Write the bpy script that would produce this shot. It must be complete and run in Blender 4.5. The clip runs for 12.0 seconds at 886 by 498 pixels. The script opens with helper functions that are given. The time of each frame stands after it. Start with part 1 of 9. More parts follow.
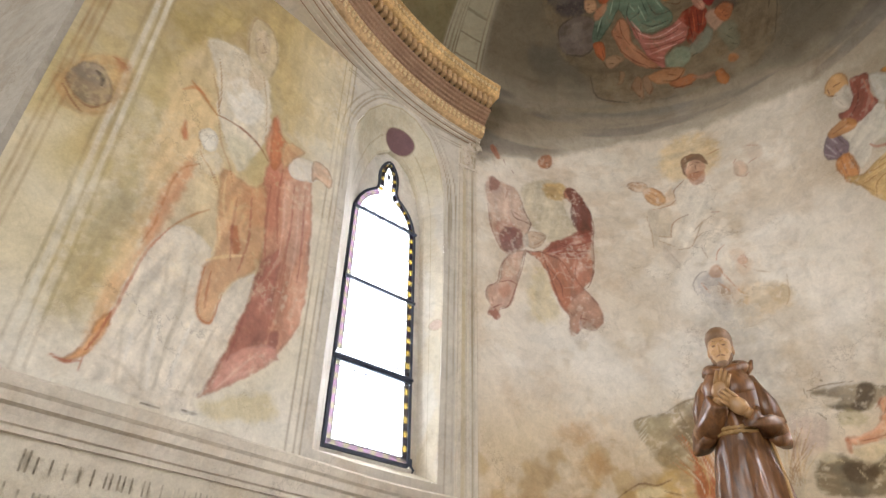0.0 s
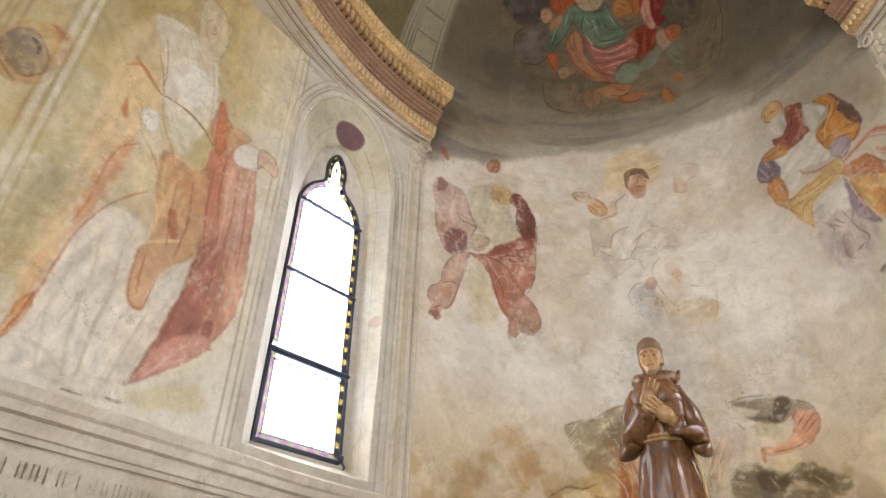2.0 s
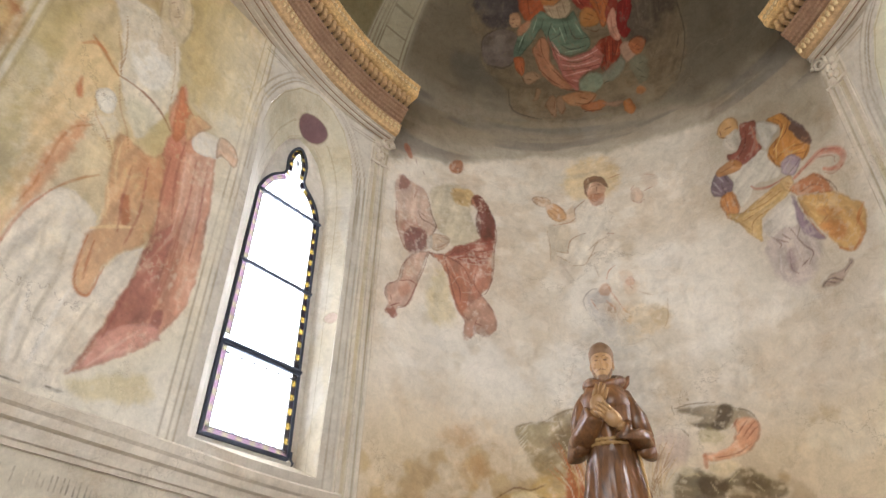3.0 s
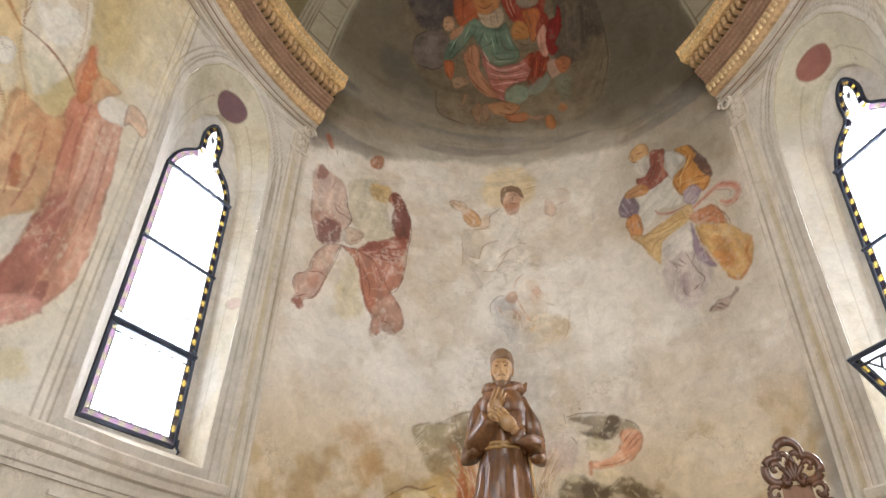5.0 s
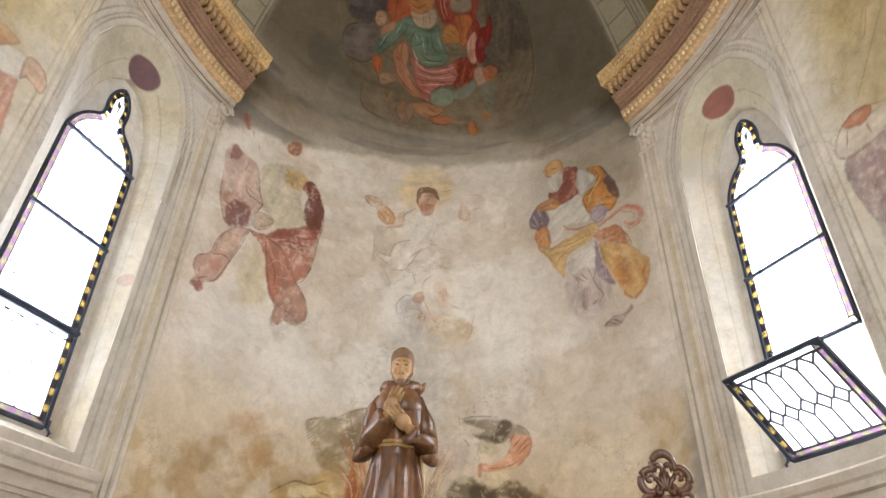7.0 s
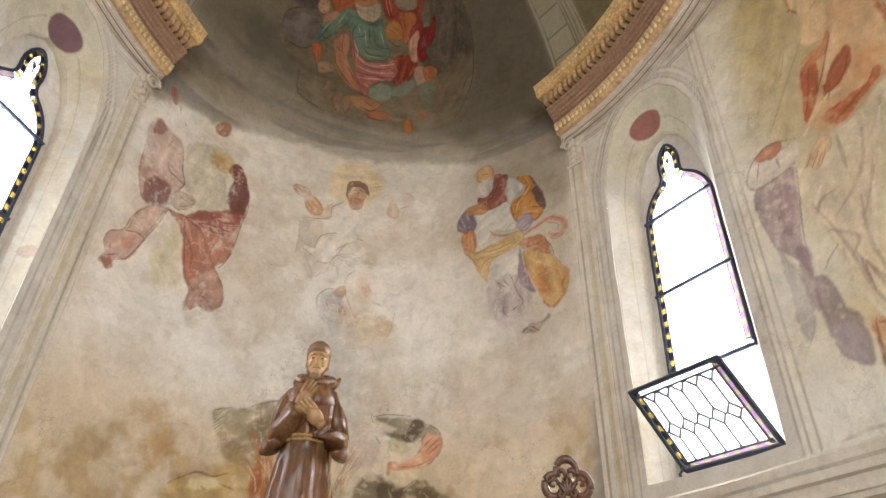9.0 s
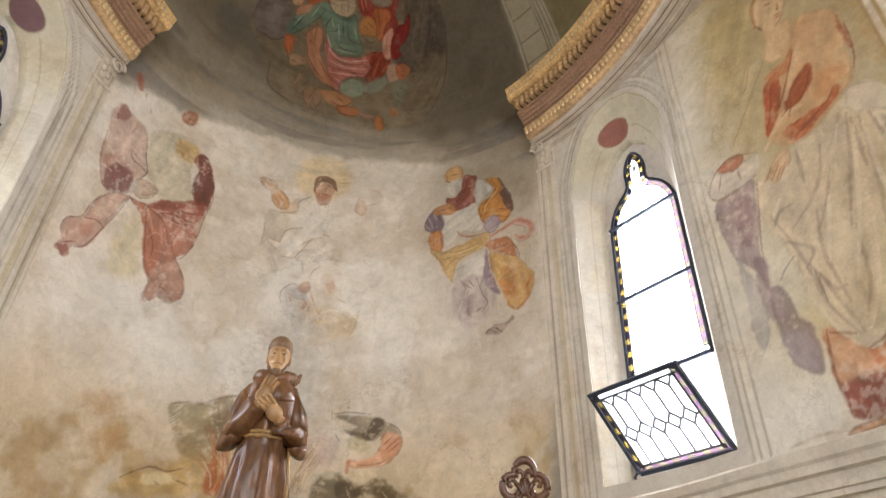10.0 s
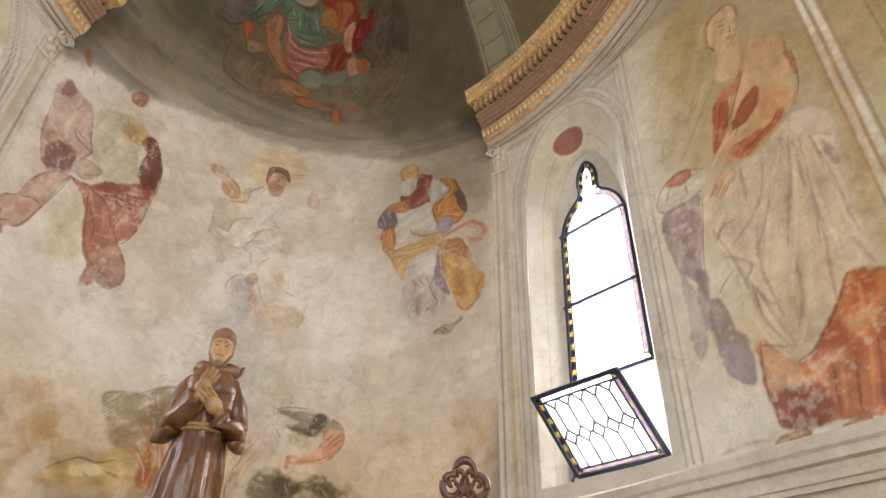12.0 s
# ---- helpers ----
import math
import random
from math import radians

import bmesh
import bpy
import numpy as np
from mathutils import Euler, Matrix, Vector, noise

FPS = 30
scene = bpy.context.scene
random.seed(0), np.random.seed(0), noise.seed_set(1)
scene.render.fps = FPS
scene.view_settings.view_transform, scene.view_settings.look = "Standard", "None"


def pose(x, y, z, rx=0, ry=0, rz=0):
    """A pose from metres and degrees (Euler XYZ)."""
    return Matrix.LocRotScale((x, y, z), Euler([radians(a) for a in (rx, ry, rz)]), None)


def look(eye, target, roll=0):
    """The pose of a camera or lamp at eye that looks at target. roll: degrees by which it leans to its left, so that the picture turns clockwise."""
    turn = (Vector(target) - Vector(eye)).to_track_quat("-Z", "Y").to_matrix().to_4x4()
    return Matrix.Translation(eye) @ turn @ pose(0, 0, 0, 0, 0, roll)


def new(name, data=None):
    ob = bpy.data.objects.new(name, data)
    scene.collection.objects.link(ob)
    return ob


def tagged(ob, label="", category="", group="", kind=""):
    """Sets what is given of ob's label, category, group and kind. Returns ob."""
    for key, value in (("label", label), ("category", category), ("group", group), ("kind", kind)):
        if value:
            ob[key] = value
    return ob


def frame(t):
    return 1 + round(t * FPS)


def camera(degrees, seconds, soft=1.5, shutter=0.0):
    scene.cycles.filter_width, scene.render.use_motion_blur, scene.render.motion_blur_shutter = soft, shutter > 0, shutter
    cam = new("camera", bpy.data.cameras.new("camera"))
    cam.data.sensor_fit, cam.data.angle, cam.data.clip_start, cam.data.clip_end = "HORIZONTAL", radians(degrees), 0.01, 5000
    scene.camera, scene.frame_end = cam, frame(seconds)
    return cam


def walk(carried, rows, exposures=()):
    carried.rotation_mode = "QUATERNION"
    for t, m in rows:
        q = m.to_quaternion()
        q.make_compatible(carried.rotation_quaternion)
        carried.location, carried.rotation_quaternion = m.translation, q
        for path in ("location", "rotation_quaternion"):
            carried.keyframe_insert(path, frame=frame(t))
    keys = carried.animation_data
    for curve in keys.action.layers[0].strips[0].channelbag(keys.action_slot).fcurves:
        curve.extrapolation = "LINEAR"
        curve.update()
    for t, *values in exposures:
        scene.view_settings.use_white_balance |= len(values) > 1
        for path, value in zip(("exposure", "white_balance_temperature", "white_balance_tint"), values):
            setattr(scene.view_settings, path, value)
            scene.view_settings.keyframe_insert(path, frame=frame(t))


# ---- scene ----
# camera and walk
cam = camera(68.96, 12.0)
PATH = [
    (0, 0, 0, 1.6, 123.970, -1.383, 26.470),
    (0.5, 0, 0, 1.6, 123.971, -1.346, 25.551),
    (1, 0, 0, 1.6, 123.981, -1.386, 24.228),
    (1.5, 0, 0, 1.6, 123.996, -1.390, 22.608),
    (2, 0, 0, 1.6, 124.022, -1.378, 20.518),
    (2.5, 0, 0, 1.6, 124.030, -1.392, 18.491),
    (3, 0, 0, 1.6, 124.048, -1.402, 16.134),
    (5, 0, 0, 1.6, 124.125, -1.391, 6.882),
    (5.5, 0, 0, 1.6, 124.150, -1.352, 4.650),
    (6, 0, 0, 1.6, 124.167, -1.386, 2.151),
    (6.5, 0, 0, 1.6, 124.182, -1.359, -0.192),
    (7, 0, 0, 1.6, 124.208, -1.370, -2.598),
    (9, 0, 0, 1.6, 124.280, -1.408, -10.544),
    (9.5, 0, 0, 1.6, 124.302, -1.390, -12.416),
    (10, 0, 0, 1.6, 124.308, -1.375, -14.104),
    (10.5, 0, 0, 1.6, 124.323, -1.340, -15.659),
    (11, 0, 0, 1.6, 124.321, -1.318, -17.149),
    (11.5, 0, 0, 1.6, 124.336, -1.316, -18.269),
    (12, 0, 0, 1.6, 124.338, -1.308, -19.217),
]
EXPOSURES = ((0.0, -0.18, 6230, 11), (6.0, -0.17, 6180, 11), (12.0, -0.23, 6380, 12))
walk(cam, [(t, pose(*p)) for t, *p in PATH], EXPOSURES)

# ---- light ----
world = bpy.data.worlds.new("sky")
scene.world = world
world.use_nodes = True
wn = world.node_tree.nodes
sky = wn.new("ShaderNodeTexSky")
sky.sky_type = "NISHITA"
sky.sun_disc = False
sky.sun_elevation = radians(38)
sky.sun_rotation = radians(200)
world.node_tree.links.new(sky.outputs[0], wn["Background"].inputs[0])
wn["Background"].inputs[1].default_value = 0.15


def area_lamp(name, size, power, m, color=(1, 1, 1)):
    data = bpy.data.lights.new(name, "AREA")
    data.shape, data.size, data.size_y = "RECTANGLE", size[0], size[1]
    data.energy, data.color = power, color
    ob = new(name, data)
    ob.matrix_world = m
    return ob


sun_data = bpy.data.lights.new("sun", "SUN")
sun_data.energy, sun_data.angle, sun_data.color = 2.5, radians(0.5), (1.0, 0.95, 0.87)
sun = new("sun", sun_data)
sun.matrix_world = look((0, 0, 20), (0 + 5.0, 14.0, 20 - 11.5))

# ---- plan of the apse ----
# u runs along the wall from the apse axis (right is positive), v runs up the wall and on over the vault
A, B, Y0 = 2.42, 3.05, 2.27
TH = radians(76)
SPLAY = radians(15)
ZS, HD, RD = 6.0, 2.7, 2.6
EYE_Z = 1.6
_th = np.linspace(0, TH, 2000)
_px, _py = A * np.sin(_th), Y0 + B * np.cos(_th)
_s = np.concatenate([[0], np.cumsum(np.hypot(np.diff(_px), np.diff(_py)))])
UC = float(_s[-1])
XC, YC = float(_px[-1]), float(_py[-1])
U_END = 5.58


def plan(u):
    a = np.abs(u)
    e = np.maximum(a - UC, 0)
    x = np.interp(a, _s, _px) + e * math.sin(SPLAY)
    y = np.interp(a, _s, _py) - e * math.cos(SPLAY)
    return np.sign(u) * x, y


def surf(u, v, off=0.0):
    """Places on the wall and vault; off lifts them towards the room."""
    u, v = np.asarray(u, float), np.asarray(v, float)
    x, y = plan(u)
    psi = np.clip((v - ZS) / RD, 0, 1.5)
    c = np.cos(psi)
    yy = np.where(np.abs(u) <= UC, YC + (y - YC) * c, y)
    p = np.stack([x * c, yy, np.where(v <= ZS, v, ZS + HD * np.sin(psi))], -1)
    if off:
        x2, y2 = plan(u + 0.01)
        x1, y1 = plan(u - 0.01)
        n = np.stack([y2 - y1, -(x2 - x1), np.zeros_like(x)], -1)
        n /= np.linalg.norm(n, axis=-1, keepdims=True)
        n = np.where((n[..., :1] * x[..., None] + n[..., 1:2] * (y - YC)[..., None]) > 0, -n, n)
        n = n * c[..., None]
        n[..., 2] = -np.sin(psi)
        p = p + n * off
    return p


def fbm(x, y, scale, seed=0, octaves=4):
    """Smooth noise from 0 to 1 on arrays, features about scale metres wide."""
    rng = np.random.RandomState(seed)
    table = rng.rand(256, 256)
    out, amp, tot = 0.0, 1.0, 0.0
    for o in range(octaves):
        fx, fy = np.asarray(x) / scale + 37.1 * o + 100, np.asarray(y) / scale + 11.7 * o + 100
        ix, iy = np.floor(fx).astype(int), np.floor(fy).astype(int)
        tx, ty = fx - ix, fy - iy
        tx, ty = tx * tx * (3 - 2 * tx), ty * ty * (3 - 2 * ty)
        g = lambda a, b: table[(ix + a) % 256, (iy + b) % 256]
        n = (g(0, 0) * (1 - tx) + g(1, 0) * tx) * (1 - ty) + (g(0, 1) * (1 - tx) + g(1, 1) * tx) * ty
        out, tot = out + n * amp, tot + amp
        amp, scale = amp * 0.55, scale * 0.5
    return out / tot


def step(e0, e1, x):
    t = np.clip((x - e0) / (e1 - e0), 0, 1)
    return t * t * (3 - 2 * t)


def inside_distance(px, py, pts):
    """Signed distance to a closed outline, positive inside."""
    pts = np.asarray(pts, float)
    q = np.roll(pts, -1, 0)
    best = np.full(px.shape, 1e9)
    odd = np.zeros(px.shape, bool)
    for (ax, ay), (bx, by) in zip(pts, q):
        dx, dy = bx - ax, by - ay
        h = np.clip(((px - ax) * dx + (py - ay) * dy) / (dx * dx + dy * dy + 1e-12), 0, 1)
        best = np.minimum(best, np.hypot(px - ax - h * dx, py - ay - h * dy))
        cross = ((ay > py) != (by > py)) & (px < dx * (py - ay) / (dy if abs(dy) > 1e-9 else 1e-9) + ax)
        odd ^= cross
    return np.where(odd, best, -best)


def smooth_outline(pts, n=4):
    """Catmull-Rom through a closed outline."""
    pts = np.asarray(pts, float)
    out = []
    for i in range(len(pts)):
        p0, p1, p2, p3 = pts[i - 1], pts[i], pts[(i + 1) % len(pts)], pts[(i + 2) % len(pts)]
        for k in range(n):
            t = k / n
            out.append(0.5 * (2 * p1 + (p2 - p0) * t + (2 * p0 - 5 * p1 + 4 * p2 - p3) * t * t + (3 * p1 - p0 - 3 * p2 + p3) * t ** 3))
    return np.array(out)


# ---- materials ----
def material(name):
    m = bpy.data.materials.new(name)
    m.use_nodes = True
    nt = m.node_tree
    return m, nt, nt.nodes["Principled BSDF"]


def node(nt, kind, **values):
    n = nt.nodes.new(kind)
    for k, v in values.items():
        n.inputs[k].default_value = v
    return n


def mix_color(nt, blend, fac, a, b):
    n = nt.nodes.new("ShaderNodeMix")
    n.data_type, n.blend_type = "RGBA", blend
    for sock, val in ((n.inputs["Factor"], fac), (n.inputs["A"], a), (n.inputs["B"], b)):
        if isinstance(val, bpy.types.NodeSocket):
            nt.links.new(val, sock)
        elif isinstance(val, tuple):
            sock.default_value = (*val[:3], 1)
        else:
            sock.default_value = val
    return n.outputs["Result"]


def ramp(nt, src, stops):
    r = nt.nodes.new("ShaderNodeValToRGB")
    while len(r.color_ramp.elements) < len(stops):
        r.color_ramp.elements.new(0.5)
    for e, (p, c) in zip(r.color_ramp.elements, stops):
        e.position = p
        e.color = (c, c, c, 1) if not isinstance(c, tuple) else (*c[:3], 1)
    nt.links.new(src, r.inputs[0])
    return r.outputs[0]


def coords(nt):
    return nt.nodes.new("ShaderNodeTexCoord").outputs["Object"]


def noise_tex(nt, co, scale, detail=6, rough=0.6):
    n = node(nt, "ShaderNodeTexNoise", Scale=scale, Detail=detail, Roughness=rough)
    nt.links.new(co, n.inputs["Vector"])
    return n.outputs["Fac"]


def bump(nt, bsdf, height, strength, distance):
    b = node(nt, "ShaderNodeBump", Strength=strength, Distance=distance)
    nt.links.new(height, b.inputs["Height"])
    nt.links.new(b.outputs[0], bsdf.inputs["Normal"])


def plaster_material(name, tint=None):
    """Old lime plaster: pigment from the mesh's colour layer, mottled and worn."""
    m, nt, bsdf = material(name)
    co = coords(nt)
    if tint is None:
        at = nt.nodes.new("ShaderNodeAttribute")
        at.attribute_name = "pigment"
        col = at.outputs["Color"]
    else:
        col = nt.nodes.new("ShaderNodeRGB")
        col.outputs[0].default_value = (*tint, 1)
        col = col.outputs[0]
    big = ramp(nt, noise_tex(nt, co, 1.7, 10, 0.68), [(0.3, 0.9), (0.7, 1.07)])
    swirl = node(nt, "ShaderNodeTexNoise", Scale=6.0, Detail=12.0, Roughness=0.72, Distortion=1.6)
    nt.links.new(co, swirl.inputs["Vector"])
    mid = ramp(nt, swirl.outputs["Fac"], [(0.3, 0.84), (0.5, 1.0), (0.7, 1.08)])
    fine = ramp(nt, noise_tex(nt, co, 55, 8, 0.8), [(0.3, 0.88), (0.7, 1.08)])
    col = mix_color(nt, "MULTIPLY", 1.0, col, big)
    col = mix_color(nt, "MULTIPLY", 1.0, col, mid)
    col = mix_color(nt, "MULTIPLY", 1.0, col, fine)
    speck = ramp(nt, noise_tex(nt, co, 34, 5, 0.8), [(0.24, 0.62), (0.36, 1.0)])
    col = mix_color(nt, "MULTIPLY", 0.5, col, speck)
    vo = node(nt, "ShaderNodeTexVoronoi", Scale=1.1)
    vo.feature = "DISTANCE_TO_EDGE"
    bend = nt.nodes.new("ShaderNodeVectorMath")
    bend.operation = "MULTIPLY_ADD"
    wob = node(nt, "ShaderNodeTexNoise", Scale=3.0, Detail=8.0, Roughness=0.7)
    nt.links.new(co, wob.inputs["Vector"])
    nt.links.new(wob.outputs["Color"], bend.inputs[0])
    bend.inputs[1].default_value = (0.7, 0.7, 0.7)
    nt.links.new(co, bend.inputs[2])
    nt.links.new(bend.outputs[0], vo.inputs["Vector"])
    crack = ramp(nt, vo.outputs["Distance"], [(0.0, 0.55), (0.006, 0.0)])
    part_of = ramp(nt, noise_tex(nt, co, 0.9, 3, 0.5), [(0.5, 0.0), (0.62, 1.0)])
    crack = mix_color(nt, "MULTIPLY", 1.0, crack, part_of)
    col = mix_color(nt, "MIX", crack, col, (0.20, 0.15, 0.10))
    stain = ramp(nt, noise_tex(nt, co, 2.3, 10, 0.72), [(0.5, 0.0), (0.7, 0.4)])
    col = mix_color(nt, "MULTIPLY", stain, col, (0.62, 0.46, 0.27))
    pale = ramp(nt, noise_tex(nt, co, 3.7, 10, 0.75), [(0.46, (0.98, 0.98, 0.98)), (0.6, (1.08, 1.08, 1.09))])
    col = mix_color(nt, "MULTIPLY", 1.0, col, pale)
    nt.links.new(col, bsdf.inputs["Base Color"])
    bsdf.inputs["Roughness"].default_value = 0.9
    bsdf.inputs["Specular IOR Level"].default_value = 0.2
    hgt = mix_color(nt, "MIX", 0.35, noise_tex(nt, co, 14, 8, 0.6), noise_tex(nt, co, 160, 3, 0.6))
    bump(nt, bsdf, hgt, 0.35, 0.012)
    return m


def plain_material(name, color, rough=0.6, metal=0.0, grain=30.0, vary=0.25, relief=0.15, second=None, dist=0.004):
    m, nt, bsdf = material(name)
    co = coords(nt)
    f = noise_tex(nt, co, grain, 8, 0.65)
    g = noise_tex(nt, co, grain * 0.15, 6, 0.6)
    lo = tuple(c * (1 - vary) for c in color)
    hi = tuple(min(1, c * (1 + vary)) for c in (second or color))
    col = ramp(nt, mix_color(nt, "MIX", 0.5, f, g), [(0.35, lo), (0.65, hi)])
    nt.links.new(col, bsdf.inputs["Base Color"])
    bsdf.inputs["Roughness"].default_value = rough
    bsdf.inputs["Metallic"].default_value = metal
    bump(nt, bsdf, f, relief, dist)
    return m


def wood_material(name, dark, light, rough=0.4, stretch=(14, 14, 1.2), coat=0.0):
    m, nt, bsdf = material(name)
    co = coords(nt)
    mp = node(nt, "ShaderNodeMapping")
    mp.inputs["Scale"].default_value = stretch
    nt.links.new(co, mp.inputs["Vector"])
    f = noise_tex(nt, mp.outputs[0], 4, 8, 0.65)
    g = noise_tex(nt, co, 5, 6, 0.6)
    col = ramp(nt, mix_color(nt, "MIX", 0.4, f, g), [(0.33, dark), (0.66, light)])
    nt.links.new(col, bsdf.inputs["Base Color"])
    bsdf.inputs["Roughness"].default_value = rough
    bsdf.inputs["Coat Weight"].default_value = coat
    bump(nt, bsdf, mix_color(nt, "MIX", 0.5, f, noise_tex(nt, co, 38, 4, 0.6)), 0.45, 0.008)
    return m


PLASTER = plaster_material("aged_plaster")
STUCCO = plaster_material("pale_stucco", (0.64, 0.575, 0.475))
NAVE_WALL = plaster_material("nave_plaster", (0.42, 0.38, 0.32))
GILT = plain_material("worn_gilding", (0.42, 0.24, 0.08), 0.5, 0.1, 38, 0.4, 0.6, (0.66, 0.45, 0.20), 0.01)
EGG = plain_material("pale_gilt_ornament", (0.52, 0.36, 0.16), 0.5, 0.15, 60, 0.3, 0.2, (0.64, 0.50, 0.28))
TAN = plain_material("tan_painted_stucco", (0.37, 0.225, 0.10), 0.7, 0, 30, 0.35, 0.5, (0.54, 0.36, 0.18), 0.008)
BROWN = wood_material("brown_painted_moulding", (0.19, 0.10, 0.055), (0.38, 0.235, 0.14), 0.65)
CREAM = plain_material("cream_limewash", (0.58, 0.47, 0.31), 0.85, 0, 25, 0.22, 0.3)
# near-black brown that carries the shade of the cornice recesses
RECESS_SHADE = plain_material("recess_shade_brown", (0.055, 0.04, 0.028), 0.9, 0, 30, 0.3, 0.2)
IRON = plain_material("dark_painted_iron", (0.035, 0.045, 0.07), 0.5, 0.3, 60, 0.3, 0.15)
LEAD = plain_material("lead_came", (0.05, 0.055, 0.06), 0.55, 0.4, 80, 0.3, 0.1)
FLOOR = plain_material("stone_floor", (0.30, 0.26, 0.22), 0.55, 0, 12, 0.3, 0.2)
MARBLE = plain_material("grey_marble", (0.45, 0.42, 0.38), 0.4, 0, 8, 0.3, 0.1)


def glass_material(name, tint, clear=0.75):
    m, nt, bsdf = material(name)
    out = nt.nodes["Material Output"]
    tr = node(nt, "ShaderNodeBsdfTransparent")
    tr.inputs["Color"].default_value = (*tint, 1)
    tl = node(nt, "ShaderNodeBsdfTranslucent")
    tl.inputs["Color"].default_value = (*tint, 1)
    gl = node(nt, "ShaderNodeBsdfGlossy", Roughness=0.15)
    mx = node(nt, "ShaderNodeMixShader", Fac=1 - clear)
    m2 = node(nt, "ShaderNodeMixShader", Fac=0.06)
    nt.links.new(tr.outputs[0], mx.inputs[1])
    nt.links.new(tl.outputs[0], mx.inputs[2])
    nt.links.new(mx.outputs[0], m2.inputs[1])
    nt.links.new(gl.outputs[0], m2.inputs[2])
    nt.links.new(m2.outputs[0], out.inputs["Surface"])
    return m


GLASS = glass_material("white_window_glass", (0.95, 0.97, 1.0))
GLASS_YELLOW = glass_material("yellow_stained_glass", (0.36, 0.28, 0.10), 0.9)
GLASS_ROSE = glass_material("rose_stained_glass", (0.27, 0.19, 0.25), 0.9)
GLASS_PALE = glass_material("pale_stained_glass", (0.30, 0.28, 0.20), 0.9)
GLASS_PINK = glass_material("purple_stained_glass", (0.022, 0.018, 0.03), 0.9)


# ---- mesh helpers ----
def mesh_object(name, verts, faces, mats, smooth=True, parent=None, face_mats=None):
    me = bpy.data.meshes.new(name)
    me.from_pydata([tuple(v) for v in verts], [], [tuple(f) for f in faces])
    for m in mats if isinstance(mats, (list, tuple)) else [mats]:
        me.materials.append(m)
    if face_mats is not None:
        me.polygons.foreach_set("material_index", np.asarray(face_mats, np.int32))
    me.polygons.foreach_set("use_smooth", np.full(len(me.polygons), smooth))
    me.update()
    ob = new(name, me)
    if parent:
        ob.parent = parent
    return ob


def part(name, bm, mat, parent, label="", smooth=False):
    bmesh.ops.recalc_face_normals(bm, faces=bm.faces)
    me = bpy.data.meshes.new(name)
    bm.to_mesh(me)
    bm.free()
    me.materials.append(mat)
    me.polygons.foreach_set("use_smooth", np.full(len(me.polygons), smooth))
    ob = new(name, me)
    if parent:
        ob.parent = parent
    if label:
        ob["label"] = label
    return ob


def box(bm, x0, x1, y0, y1, z0, z1, bevel=0.0, m=None):
    r = bmesh.ops.create_cube(bm, size=1)
    vs = r["verts"]
    for v in vs:
        v.co = Vector((x0 + (v.co.x + 0.5) * (x1 - x0), y0 + (v.co.y + 0.5) * (y1 - y0), z0 + (v.co.z + 0.5) * (z1 - z0)))
    if m is not None:
        for v in vs:
            v.co = m @ v.co
    if bevel:
        es = list({e for v in vs for e in v.link_edges})
        bmesh.ops.bevel(bm, geom=es, offset=bevel, segments=2, affect="EDGES")
    return bm


def tube_points(bm, pts, radius, sides=8, closed=False, taper=None):
    """A round bar along points."""
    pts = [Vector(p) for p in pts]
    n = len(pts)
    rings = []
    for i, p in enumerate(pts):
        a = pts[(i - 1) % n] if (i > 0 or closed) else p
        b = pts[(i + 1) % n] if (i < n - 1 or closed) else p
        d = (b - a).normalized()
        ref = Vector((0, 0, 1)) if abs(d.z) < 0.9 else Vector((1, 0, 0))
        s = d.cross(ref).normalized()
        w = s.cross(d)
        r = radius * (taper[i] if taper else 1)
        rings.append([bm.verts.new(p + (s * math.cos(k * 2 * math.pi / sides) + w * math.sin(k * 2 * math.pi / sides)) * r) for k in range(sides)])
    for i in range(n if closed else n - 1):
        q, r2 = rings[i], rings[(i + 1) % n]
        for k in range(sides):
            bm.faces.new((q[k], q[(k + 1) % sides], r2[(k + 1) % sides], r2[k]))
    if not closed:
        bm.faces.new(rings[0][::-1])
        bm.faces.new(rings[-1])
    return bm


def grid_faces(nu, nv, keep=None):
    i, j = np.meshgrid(np.arange(nu - 1), np.arange(nv - 1), indexing="ij")
    f = np.stack([i * nv + j, (i + 1) * nv + j, (i + 1) * nv + j + 1, i * nv + j + 1], -1)
    return f.reshape(-1, 4) if keep is None else f[keep]


def color_layer(me, name, rgb):
    at = me.color_attributes.new(name, "FLOAT_COLOR", "POINT")
    data = np.ones((len(me.vertices), 4), np.float32)
    data[:, :3] = rgb
    at.data.foreach_set("color", data.ravel())


def value_layer(me, name, values):
    at = me.attributes.new(name, "FLOAT", "POINT")
    at.data.foreach_set("value", np.asarray(values, np.float32))
# ---- window openings ----
# plane of each window: from its outer corner along WD towards the apse axis, WN into the room (right side; mirrored on the left)
WP, WD, WN = Vector((2.5435, 3.2091, 0)), Vector((-0.3746, 0.9272, 0)), Vector((-0.9272, -0.3746, 0))
W_WIDE, W_BOT, W_BAR1, W_BAR2, W_BAR3 = 0.675, 2.78, 4.70, 4.046, 3.41


def win(side, s, z, out=0.0):
    low = min(1.0, max(0.0, (4.7 - z) / 1.9))
    s = W_WIDE / 2 + (s - W_WIDE / 2) * (0.95 + 0.11 * low) + 0.03 * low + (0.05 if side < 0 else 0.0)
    p = WP + WD * s + WN * out
    return Vector((p.x * side, p.y, z + (0.035 if side < 0 else 0.0)))


